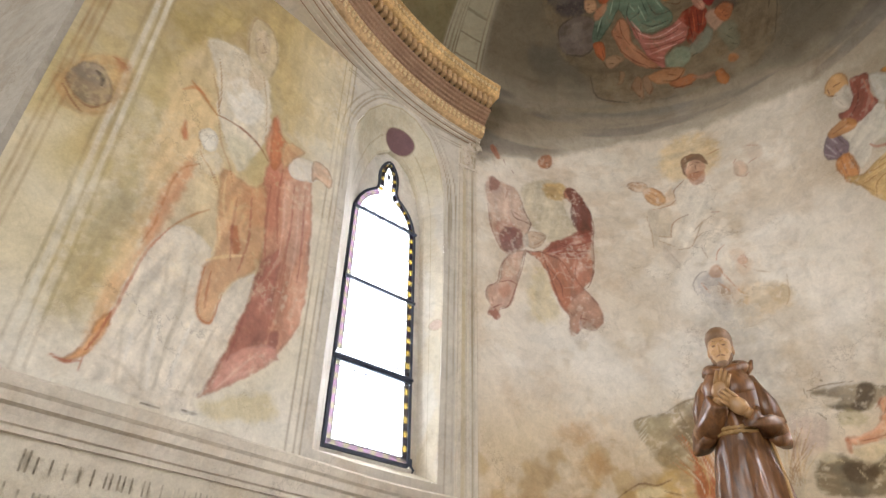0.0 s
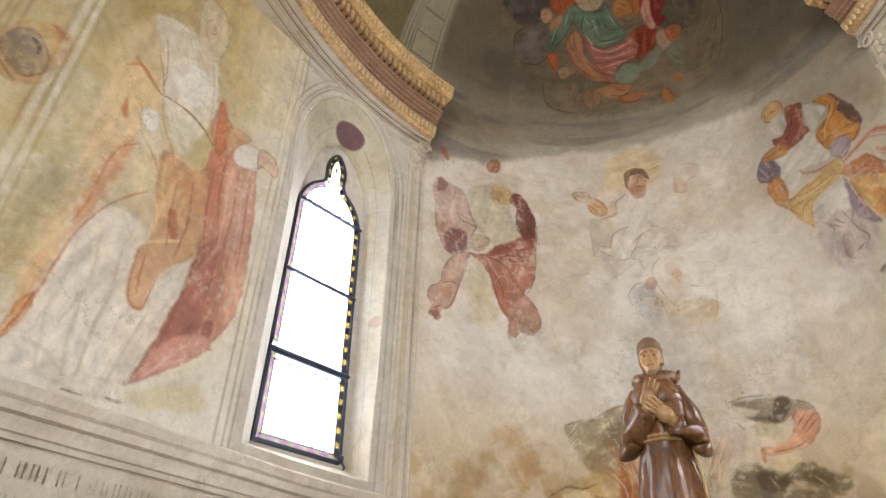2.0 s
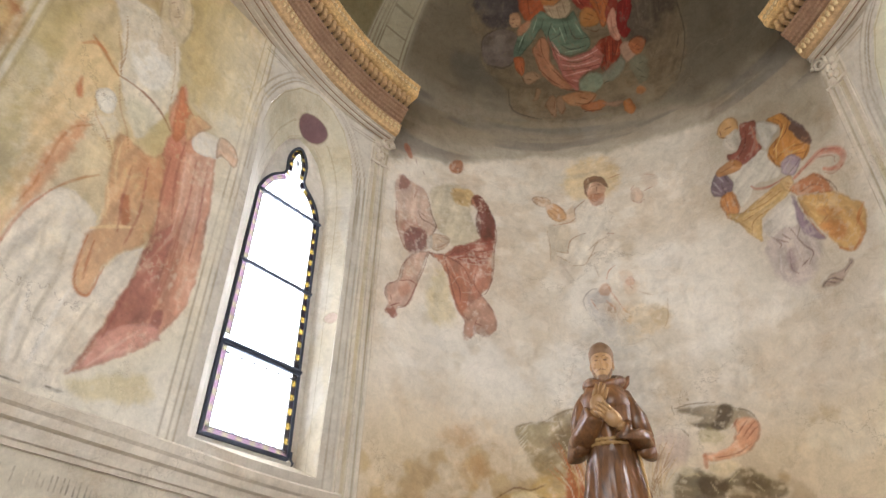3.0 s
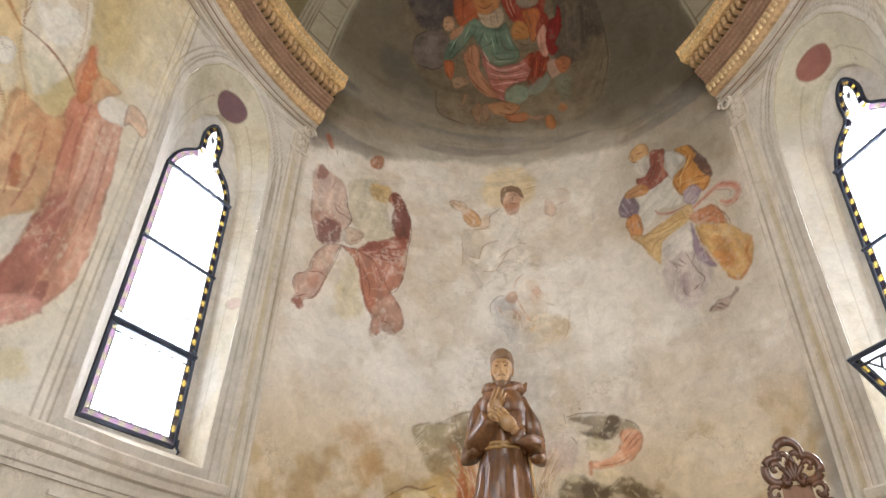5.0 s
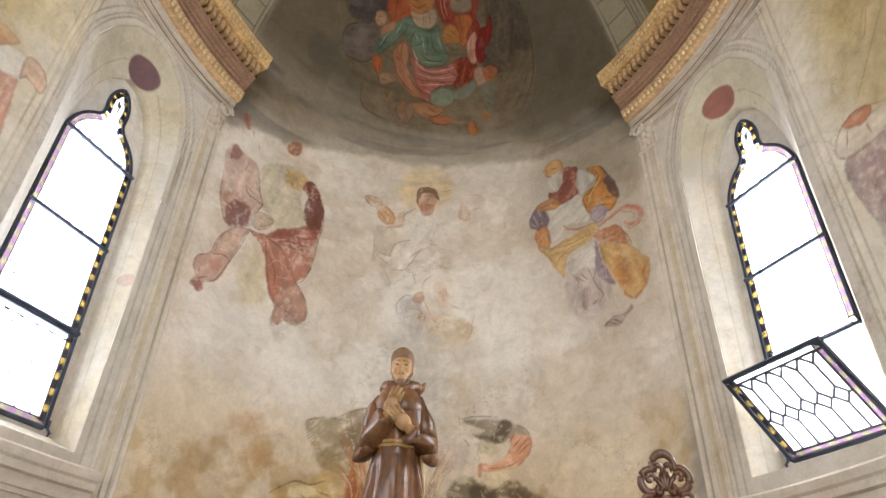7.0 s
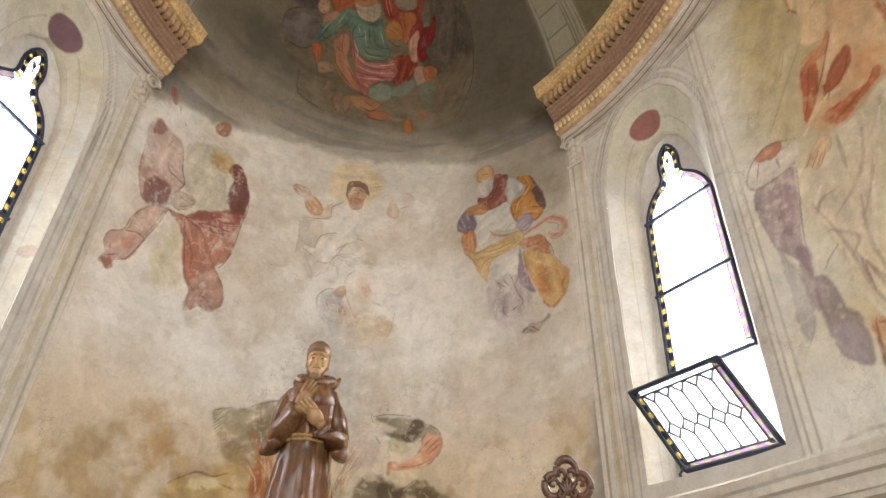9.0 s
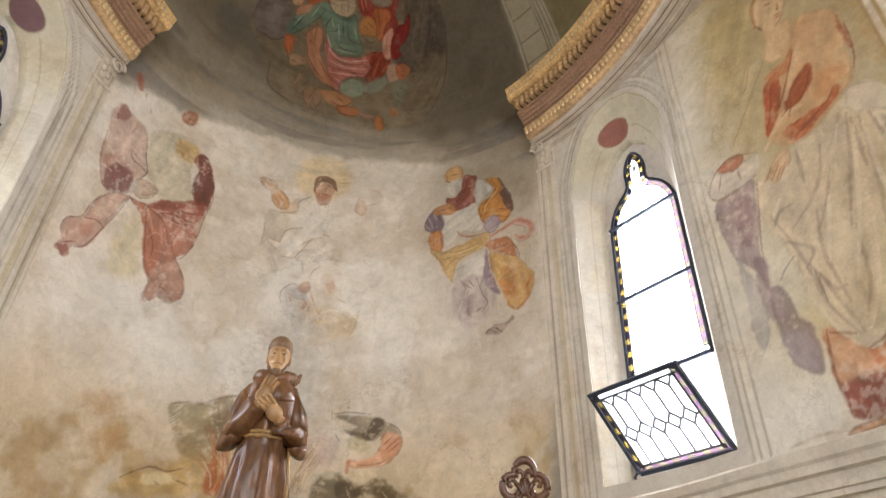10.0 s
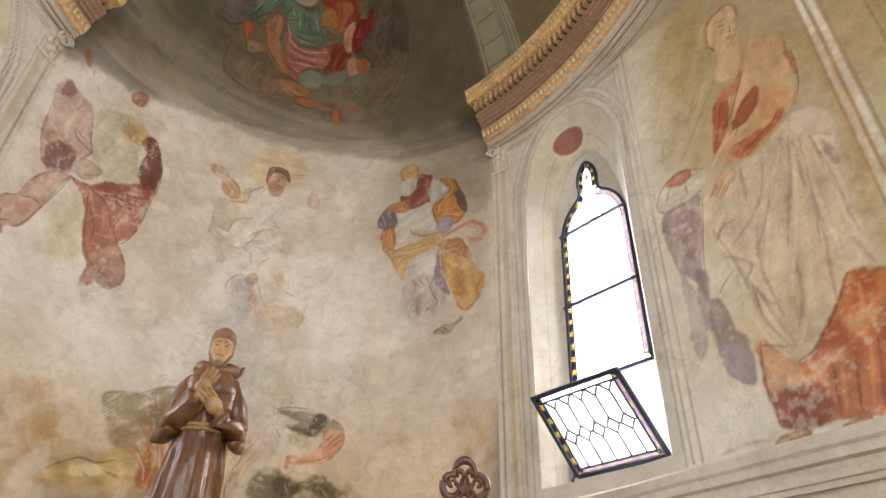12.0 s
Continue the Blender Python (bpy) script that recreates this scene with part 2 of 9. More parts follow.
def glazing_outline():
    """Half of the lancet with its small top lobe, from the bottom up: (distance from the middle, height)."""
    h = W_WIDE / 2
    pts = [(h, W_BOT), (h, 3.4), (h, 4.05), (h, 4.66)]
    pts += [(0.325, 4.74), (0.295, 4.82), (0.25, 4.89), (0.19, 4.945), (0.135, 4.98), (0.105, 5.02)]
    pts += [(0.105, 5.07), (0.112, 5.13), (0.108, 5.19), (0.085, 5.26), (0.045, 5.32), (0.0, 5.35)]
    return pts


def full_outline(half):
    right = [(W_WIDE / 2 - a, z) for a, z in half]
    left = [(W_WIDE / 2 + a, z) for a, z in half[:-1]]
    return right + left[::-1]


def niche_outline():
    """Edge of the splayed niche on the wall surface in (u, v)."""
    pts = [(3.60, 2.70), (3.60, 4.3), (3.61, 4.8), (3.62, 5.1), (3.585, 5.33), (3.48, 5.57), (3.32, 5.77), (3.12, 5.86),
           (2.95, 5.84), (2.78, 5.70), (2.66, 5.44), (2.60, 5.14), (2.585, 4.3), (2.59, 2.70)]
    return pts


def resample(pts, n):
    pts = np.asarray(pts, float)
    d = np.concatenate([[0], np.cumsum(np.linalg.norm(np.diff(pts, axis=0), axis=1))])
    t = np.linspace(0, d[-1], n)
    return np.stack([np.interp(t, d, pts[:, k]) for k in range(pts.shape[1])], 1)


NICHE = np.array(niche_outline())
ROUND_TOP, ROUND_LOW = (2.30, 3.545, 5.56), (2.083, 3.916, 3.89)


# ---- wall pigment ----
def blend(c, color, a):
    return c * (1 - a[..., None]) + np.asarray(color) * a[..., None]


def wall_color(u, v):
    """Pigment of the bare wall and vault, some shade mixed in, without the figures."""
    a = np.abs(u)
    n1, n2, n3 = fbm(u, v, 0.9, 1), fbm(u, v, 0.35, 2), fbm(u, v, 1.6, 3)
    w = (n1 - 0.5) * 0.6
    c = np.zeros(u.shape + (3,)) + np.array((0.69, 0.615, 0.51))
    mid = step(2.35, 2.2, a)
    n4, n5 = fbm(u, v, 0.16, 4), fbm(u * 0.5, v * 1.4, 0.5, 6)
    # pale luminous field round the middle figure
    glow = step(1.5, 0.3, np.hypot((u + 0.45) * 0.75, (v - 4.1) * 0.85) + w * 1.1)
    c = blend(c, (0.80, 0.755, 0.675), glow * 0.8)
    c = blend(c, (0.77, 0.725, 0.65), mid * step(0.46, 0.56, n5) * step(3.3, 3.8, v) * 0.45)
    c = blend(c, (0.57, 0.48, 0.36), mid * step(0.50, 0.60, n1) * step(5.9, 5.4, v) * 0.45)
    c = blend(c, (0.52, 0.42, 0.28), mid * step(0.57, 0.68, n4 * 0.6 + n2 * 0.4) * step(6.0, 5.6, v) * 0.35)
    c = blend(c, (0.82, 0.78, 0.70), mid * step(0.56, 0.66, fbm(u * 0.8, v * 1.3, 0.22, 20)) * step(3.2, 3.7, v) * 0.4)
    # right side darker upwards: uneven window light painted into the wall colour
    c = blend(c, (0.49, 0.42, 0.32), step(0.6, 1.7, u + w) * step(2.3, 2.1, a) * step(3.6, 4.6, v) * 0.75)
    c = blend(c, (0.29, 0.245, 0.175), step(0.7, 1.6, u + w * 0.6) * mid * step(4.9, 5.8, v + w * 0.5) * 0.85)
    # ochre damp zone low on the middle wall
    c = blend(c, (0.60, 0.465, 0.28), mid * step(3.7, 2.9, v + w * 1.3 + step(0.9, 0.0, a) * 0.3) * 0.7)
    c = blend(c, (0.46, 0.32, 0.15), mid * step(0.50, 0.60, n2 * 0.6 + n4 * 0.4) * step(3.6, 3.0, v + w) * 0.65)
    c = blend(c, (0.30, 0.20, 0.10), mid * step(0.57, 0.68, fbm(u, v, 0.28, 17)) * step(3.3, 2.6, v) * 0.5)
    c = blend(c, (0.72, 0.63, 0.48), mid * step(0.54, 0.64, fbm(u, v, 0.34, 19)) * step(3.4, 3.0, v) * 0.55)
    c = blend(c, (0.20, 0.20, 0.20), step(0.2, 0.03, np.abs(u - 2.28) + (n2 - 0.5) * 0.25) * step(2.4, 2.6, v) * step(3.6, 3.0, v) * 0.7)
    # painted heaven over the middle, with an uneven lower edge, dome shade mixed in
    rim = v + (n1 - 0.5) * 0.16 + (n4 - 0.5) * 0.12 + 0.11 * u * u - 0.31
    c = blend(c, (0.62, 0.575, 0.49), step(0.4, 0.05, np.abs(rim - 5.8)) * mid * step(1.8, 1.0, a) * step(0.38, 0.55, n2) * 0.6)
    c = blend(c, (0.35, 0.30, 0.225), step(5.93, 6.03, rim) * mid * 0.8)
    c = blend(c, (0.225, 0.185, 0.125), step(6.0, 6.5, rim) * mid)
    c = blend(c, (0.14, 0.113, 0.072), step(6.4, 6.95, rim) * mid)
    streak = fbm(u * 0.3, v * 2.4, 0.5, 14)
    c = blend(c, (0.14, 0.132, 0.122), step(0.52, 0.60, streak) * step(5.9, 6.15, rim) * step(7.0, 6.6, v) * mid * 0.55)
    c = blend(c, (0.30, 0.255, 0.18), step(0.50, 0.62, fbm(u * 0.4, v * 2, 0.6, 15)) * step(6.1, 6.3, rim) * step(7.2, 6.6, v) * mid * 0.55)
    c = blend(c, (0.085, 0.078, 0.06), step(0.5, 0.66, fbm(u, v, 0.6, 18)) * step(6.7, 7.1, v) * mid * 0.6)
    # right half darker again: its weaker daylight is put into the colour
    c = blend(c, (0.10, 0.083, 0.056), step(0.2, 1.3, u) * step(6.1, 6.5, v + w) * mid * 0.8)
    # side bays: warm yellow ground, olive patches
    side = step(3.66, 3.72, a)
    c = blend(c, (0.64, 0.555, 0.38), side)
    c = blend(c, (0.47, 0.36, 0.13), side * step(0.46, 0.60, fbm(u, v, 0.8, 5)) * step(2.7, 3.3, v) * 0.55)
    c = blend(c, (0.74, 0.69, 0.59), side * step(3.2, 2.7, v))
    c = blend(c, (0.74, 0.68, 0.55), side * step(0.52, 0.64, fbm(u, v, 0.5, 7)) * 0.4)
    c = blend(c, (0.72, 0.67, 0.58), step(4.3, 3.75, a) * side * 0.7)
    c = blend(c, (0.38, 0.285, 0.135), side * step(3.8, 5.2, v + w + step(3.5, 4.5, u) * 0.5) * step(3.9, 4.4, a) * 0.8)
    # below the ledge: dull grey-ochre inscription panel
    c = blend(c, (0.60, 0.54, 0.43), step(2.5, 2.46, v) * step(2.44, 2.46, a))
    # painted strip beside the window and the pilaster
    c = blend(c, (0.58, 0.535, 0.46), step(2.44, 2.46, a) * step(3.70, 3.66, a) * step(6.1, 6.0, v) * step(2.5, 2.6, v))
    pil = step(2.25, 2.27, a) * step(2.45, 2.43, a) * step(6.05, 6.0, v)
    c = blend(c, (0.60, 0.54, 0.43), pil)
    # arch band with painted coffers on the vault
    band = step(2.26, 2.30, a) * step(2.80, 2.74, a) * step(6.3, 6.4, v)
    c = blend(c, (0.30, 0.265, 0.18), band)
    c = blend(c, (0.17, 0.14, 0.07), step(2.74, 2.80, a) * step(6.3, 6.4, v) * step(3.7, 3.5, a))
    return c


def wall_lines(u, v, c):
    """Thin painted lines: pilaster flutes, arch bands, borders."""
    a = np.abs(u)
    wob = (fbm(u, v, 0.3, 9) - 0.5) * 0.012
    fade = 0.45 + 0.55 * step(0.35, 0.6, fbm(u, v, 0.5, 10))
    dark, light = (0.26, 0.20, 0.12), (0.64, 0.59, 0.51)

    def vline(at, col, wid, lo, hi, k=0.8):
        nonlocal c
        m = step(wid, wid * 0.4, np.abs(a - at + wob)) * (v > lo) * (v < hi) * fade * k
        c = blend(c, col, m)

    for at in (2.265, 2.30, 2.345, 2.425):
        vline(at, dark, 0.011, 2.4, 5.75)
    vline(2.322, light, 0.016, 2.4, 5.75)
    vline(2.385, (0.50, 0.40, 0.23), 0.03, 2.4, 5.75, 0.6)
    for at in (2.47, 2.53):
        vline(at, dark, 0.009, 2.6, 5.2, 0.5)
    for at in (3.675, 3.72, 3.78):
        vline(at, dark, 0.009, 2.62, 5.9, 0.6)
    vline(3.70, light, 0.012, 2.62, 5.9, 0.8)
    # pale double stripe framing each figure bay
    a = a + 0.115 * (u > 0)
    for at, wd, k in ((5.18, 0.022, 1.0), (5.237, 0.026, 1.0)):
        vline(at, (0.72, 0.68, 0.58), wd, 2.62, 6.0, k)
    for at in (5.152, 5.208, 5.272):
        vline(at, (0.30, 0.23, 0.13), 0.010, 2.62, 6.0, 0.7)
    for at in (5.46, 5.50, 5.535):
        vline(at, (0.30, 0.18, 0.08), 0.011, 2.62, 6.0, 0.8)
    a = np.abs(u)
    # moulding lines round each niche head and under the cornice
    dn = -inside_distance(a, v, smooth_outline(NICHE, 3))
    for at, col, wid, k in ((0.02, light, 0.02, 0.7), (0.045, dark, 0.010, 0.8), (0.075, dark, 0.009, 0.7), (0.10, light, 0.014, 0.6), (0.125, dark, 0.010, 0.6)):
        m = step(wid, wid * 0.4, np.abs(dn - at + wob)) * (v > 4.6) * (a > 2.47) * fade * k
        c = blend(c, col, m)
    for z in (5.80, 5.83, 5.90, 5.94):
        m = step(0.010, 0.004, np.abs(v - z + wob)) * (a > 2.43) * (a < 3.75) * (dn > 0.13) * fade * 0.8
        c = blend(c, dark, m)
    # arch band lines and coffer divisions
    for at in (2.28, 2.33, 2.62, 2.66, 2.70, 2.76):
        vline(at, (0.13, 0.10, 0.06), 0.012, 6.3, 10.0, 0.9)
    for k in range(14):
        z = 6.62 + k * 0.27
        m = step(0.013, 0.005, np.abs(v - z + wob)) * (a > 2.34) * (a < 2.61) * 0.85
        c = blend(c, (0.13, 0.10, 0.06), m)
    return c


def wall_mesh(name, u0, u1, v0, v1, res):
    nu, nv = int((u1 - u0) / res) + 1, int((v1 - v0) / res) + 1
    u, v = np.meshgrid(np.linspace(u0, u1, nu), np.linspace(v0, v1, nv), indexing="ij")
    keep = None
    if 1 < v0 < 5:
        uc, vc = (u[:-1, :-1] + u[1:, 1:]) / 2, (v[:-1, :-1] + v[1:, 1:]) / 2
        keep = np.ones(uc.shape, bool)
        for sgn in (1, -1):
            keep &= inside_distance(uc * sgn, vc, NICHE) < 0
        # bring the cut edge onto the niche's outline
        edge = resample(np.vstack([NICHE, NICHE[:1]]), 900)
        for sgn in (1, -1):
            d = inside_distance(u * sgn, v, NICHE)
            for i, j in np.argwhere(np.abs(d) < res * 0.75):
                k = np.argmin((edge[:, 0] - u[i, j] * sgn) ** 2 + (edge[:, 1] - v[i, j]) ** 2)
                u[i, j], v[i, j] = edge[k, 0] * sgn, edge[k, 1]
    rough = (fbm(u, v, 0.5, 21) - 0.5) * 0.012
    p = surf(u, v)
    p[..., 0] += rough * np.sign(u)
    p[..., 1] += rough
    ob = mesh_object(name, p.reshape(-1, 3), grid_faces(nu, nv, keep), PLASTER)
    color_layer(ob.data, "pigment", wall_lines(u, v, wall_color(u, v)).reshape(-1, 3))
    return ob


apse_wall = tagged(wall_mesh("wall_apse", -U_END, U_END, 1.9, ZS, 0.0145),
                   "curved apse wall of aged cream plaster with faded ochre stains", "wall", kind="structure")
tagged(wall_mesh("wall_apse_base", -U_END, U_END, 0.0, 1.9, 0.1), "plain lower part of the curved apse wall", "wall", kind="structure")
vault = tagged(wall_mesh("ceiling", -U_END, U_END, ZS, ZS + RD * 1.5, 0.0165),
               "dark grey painted half dome, shade mixed in, with coffered arch bands", "ceiling", kind="structure")


# outer shell of the apse, with openings for the windows, and lid over the vault
def outer_shell():
    off = 0.75
    us = np.linspace(-U_END, U_END, 260)
    vs = np.linspace(0, 9.2, 70)
    u, v = np.meshgrid(us, vs, indexing="ij")
    x, y = plan(u)
    x2, y2 = plan(u + 0.01)
    x1, y1 = plan(u - 0.01)
    n = np.stack([-(y2 - y1), x2 - x1], -1)
    n /= np.linalg.norm(n, axis=-1, keepdims=True)
    flip = np.where(n[..., 0] * x + n[..., 1] * (y - 1.5) < 0, -1, 1)[..., None]
    p = np.stack([x + (n * flip)[..., 0] * off, y + (n * flip)[..., 1] * off, v], -1)
    uc, vc = np.abs(u[:-1, :-1] + u[1:, 1:]) / 2, (v[:-1, :-1] + v[1:, 1:]) / 2
    keep = ~((uc > 1.8) & (uc < 4.0) & (vc > 2.4) & (vc < 6.6))
    return mesh_object("wall_outer", p.reshape(-1, 3), grid_faces(260, 70, keep), STUCCO)


tagged(outer_shell(), "plain outer face of the apse wall", "wall", kind="structure")


# ---- splayed window niches ----
def niche(side):
    """Reveal between the wall's edge and the flat plate that holds the window, and that plate."""
    n_pts = 720
    bow = lambda pts: np.vstack([resample(pts, 640), resample([pts[-1], pts[0]], n_pts - 640 + 2)[1:-1]])
    outer = bow(NICHE)
    po = surf(outer[:, 0] * side, outer[:, 1])
    inner2 = [(-0.03, 2.74), (-0.03, 4.66), (0.0, 4.85), (0.07, 5.12), (0.17, 5.32), (0.3, 5.42), (0.42, 5.40), (0.55, 5.30),
              (0.66, 5.1), (0.72, 4.85), (0.735, 4.6), (0.735, 2.74)]
    inner = bow(inner2)
    pi = np.array([win(side, s, z, 0.05) for s, z in inner])
    steps = np.linspace(0, 1, 81)
    rings = [po + (pi - po) * t for t in steps]
    # a soft hollow half way, as a second order of the arch
    for r, t in enumerate(steps):
        rings[r] = rings[r] + (pi - po) * 0.09 * math.exp(-((t - 0.55) / 0.07) ** 2)
    deep = np.array([win(side, s, z, 0.0) for s, z in inner])
    rings.append(deep)
    v = np.concatenate(rings)
    f = []
    for r in range(len(rings) - 1):
        for k in range(n_pts - 1):
            f.append((r * n_pts + k, r * n_pts + k + 1, (r + 1) * n_pts + k + 1, (r + 1) * n_pts + k))
        f.append((r * n_pts + n_pts - 1, r * n_pts, (r + 1) * n_pts, (r + 1) * n_pts + n_pts - 1))
    ob = mesh_object("niche_reveal", v, f, PLASTER)
    nz = v[:, 2]
    t = fbm(v[:, 0] * 2, nz, 0.4, 31)
    col = np.zeros((len(v), 3)) + np.array((0.60, 0.555, 0.475))
    col = blend(col, (0.60, 0.52, 0.37), step(0.45, 0.6, t) * 0.5)
    col = blend(col, (0.56, 0.51, 0.35), step(5.0, 5.3, nz) * 0.6)
    ringi = np.repeat(np.arange(len(rings)), n_pts)
    for k in (2, 3, 44, 45, 52, 53, 78):
        col = blend(col, (0.33, 0.26, 0.16), (ringi == k) * 0.45)
    # painted roundels at the crown and on the inner jamb
    for at, r, paint in ((ROUND_TOP, 0.155, (0.30, 0.13, 0.10) if side > 0 else (0.19, 0.11, 0.115)), (ROUND_LOW, 0.06, (0.52, 0.40, 0.33)))[:1 if side > 0 else 2]:
        q = np.array((at[0] * side, at[1], at[2]))
        d = np.linalg.norm((v - q) * np.array((1, 1, 1.35)), axis=1) + (fbm(v[:, 0] * 3, nz * 3, 0.2, 33) - 0.5) * 0.015
        col = blend(col, (0.60, 0.54, 0.42), step(r + 0.05, r + 0.035, d) * 0.6)
        col = blend(col, (0.30, 0.24, 0.15), step(r + 0.012, r + 0.006, d) * 0.5)
        col = blend(col, paint, step(r + 0.004, r - 0.006, d))
    color_layer(ob.data, "pigment", col)
    tagged(ob, "splayed plaster window niche with rounded head", "niche", kind="structure")
    # plate with the lancet hole
    hole = bow(full_outline(glazing_outline()))
    pin = np.array([win(side, s, z, 0.0) for s, z in hole])
    back = np.array([win(side, s, z, -0.22) for s, z in hole])
    v2 = np.concatenate([deep, pin, back])
    f2 = []
    for r in range(2):
        for k in range(n_pts):
            k2 = (k + 1) % n_pts
            f2.append((r * n_pts + k, r * n_pts + k2, (r + 1) * n_pts + k2, (r + 1) * n_pts + k))
    plate = mesh_object("window_surround", v2, f2, PLASTER, smooth=False)
    color_layer(plate.data, "pigment", np.zeros((len(v2), 3)) + np.array((0.66, 0.62, 0.55)))
    tagged(plate, "flat pale plaster around the lancet window", "wall", kind="structure")


niche(1)
niche(-1)


# ---- windows ----
def strip(bm, path, width, depth, closed=True):
    """A flat bar of the given width and depth along a path of (place, sideways) pairs, deep along the window's normal."""
    rings = []
    for p, sidev, nrm in path:
        a, b = p - sidev * width / 2, p + sidev * width / 2
        rings.append([bm.verts.new(q) for q in (a - nrm * depth / 2, b - nrm * depth / 2, b + nrm * depth / 2, a + nrm * depth / 2)])
    n = len(rings)
    for i in range(n if closed else n - 1):
        q, r = rings[i], rings[(i + 1) % n]
        for k in range(4):
            bm.faces.new((q[k], q[(k + 1) % 4], r[(k + 1) % 4], r[k]))
    if not closed:
        bm.faces.new(rings[0][::-1])
        bm.faces.new(rings[-1])


def frame_path(side, outline, inset, out=0.0, m=None):
    pts = np.asarray(outline, float)
    n = len(pts)
    res = []
    ctr = pts.mean(0)
    nrm = Vector((WN.x * side, WN.y, 0))
    for i in range(n):
        t = pts[(i + 1) % n] - pts[i - 1]
        t /= np.linalg.norm(t) + 1e-9
        sv = np.array((t[1], -t[0]))
        q = pts[i] + sv * 0
        if inside_distance(np.array([(pts[i] + sv * 0.01)[0]]), np.array([(pts[i] + sv * 0.01)[1]]), pts)[0] < 0:
            sv = -sv
        q = pts[i] + sv * inset
        p = win(side, q[0], q[1], out)
        p2 = win(side, q[0] + sv[0], q[1] + sv[1], out)
        d, nn = p2 - p, nrm
        if m is not None:
            p, d, nn = m @ p, m.to_3x3() @ d, m.to_3x3() @ nrm
        res.append((p, d.normalized(), nn))
    return res


def fill(bm, pts):
    f = bm.faces.new([bm.verts.new(p) for p in pts])
    return f


def pane_slab(bm, pts, thick):
    """A flat polygon given a thickness."""
    f = fill(bm, pts)
    f.normal_update()
    r = bmesh.ops.extrude_face_region(bm, geom=[f])
    n = f.normal.copy()
    for g in r["geom"]:
        if isinstance(g, bmesh.types.BMVert):
            g.co += n * thick


def clip_poly(poly, z0, z1):
    """The part of an outline between two heights."""
    for lim, sgn in ((z0, 1), (z1, -1)):
        out = []
        for i in range(len(poly)):
            a, b = poly[i - 1], poly[i]
            ia, ib = (a[1] - lim) * sgn >= 0, (b[1] - lim) * sgn >= 0
            if ia != ib:
                t = (lim - a[1]) / (b[1] - a[1])
                out.append((a[0] + t * (b[0] - a[0]), lim))
            if ib:
                out.append(b)
        poly = out
    return poly


def hopper_pose(side, angle):
    """Turn about the window's bottom edge, the top leaning into the room."""
    base = win(side, 0, W_BOT + 0.015)
    axis = (win(side, 1, 0) - win(side, 0, 0)).normalized()
    m = Matrix.Translation(base) @ Matrix.Rotation(angle * (-side), 4, axis) @ Matrix.Translation(-base)
    return m


def glazing_field(side, root, z0, z1, outline, m, open_field):
    """Coloured border pieces, lead cames and clear panes of one field of a window."""
    T_ = (lambda p: m @ p) if m is not None else (lambda p: p)
    poly = clip_poly(outline, z0, z1)
    inner = []
    bm = bmesh.new()
    pane_slab(bm, [T_(win(side, s, z, -0.004)) for s, z in poly], 0.004)
    g = part("pane", bm, GLASS, root, "white leaded glass")
    g.visible_shadow = False
    # lead lattice: verticals split by small lozenges
    bm = bmesh.new()
    r = 0.0085 if open_field else 0.0045
    d0 = lambda s, z: T_(win(side, s, z, 0.006))
    arr = np.array(poly)

    def came(a, b):
        k = np.linspace(0, 1, 9)
        xs, zs = a[0] + (b[0] - a[0]) * k, a[1] + (b[1] - a[1]) * k
        ok = inside_distance(xs, zs, arr) > 0.062
        run = [i for i in range(9) if ok[i]]
        if len(run) > 1:
            tube_points(bm, [d0(xs[run[0]], zs[run[0]]), d0(xs[run[-1]], zs[run[-1]])], r, 4)

    pitch_s, pitch_z, hs, hz = 0.105, 0.27, 0.045, 0.055
    ncol = 6
    for c in range(ncol + 1):
        s = W_WIDE / 2 + (c - ncol / 2) * pitch_s
        shift = 0.0 if c % 2 else pitch_z * 0.0
        z = W_BOT + 0.02 - pitch_z
        while z < z1:
            came((s, z + hz), (s, z + pitch_z - hz))
            came((s, z + pitch_z - hz), (s + hs, z + pitch_z))
            came((s, z + pitch_z - hz), (s - hs, z + pitch_z))
            came((s, z + pitch_z + hz), (s + hs, z + pitch_z))
            came((s, z + pitch_z + hz), (s - hs, z + pitch_z))
            came((s + hs, z + pitch_z), (s + pitch_s - hs, z + pitch_z))
            z += pitch_z
    if z1 > 5:
        for k in range(8):
            an = k * math.pi / 4 + 0.2
            q0, q1 = (W_WIDE / 2, 5.165), (W_WIDE / 2 + 0.052 * math.cos(an), 5.165 + 0.07 * math.sin(an))
            tube_points(bm, [d0(*q0), d0(*q1)], 0.004, 4)
        tube_points(bm, [d0(W_WIDE / 2 + 0.014 * math.cos(a * 0.7854), 5.165 + 0.014 * math.sin(a * 0.7854)) for a in range(8)], 0.006, 4, closed=True)
    # border came
    tubes = frame_path(side, arr, 0.063, 0.006, m)
    loop = [p for p, _, _ in tubes]
    tube_points(bm, loop, r, 4, closed=True)
    part("lead_came", bm, LEAD, root, "thin dark lead lattice")
    return poly


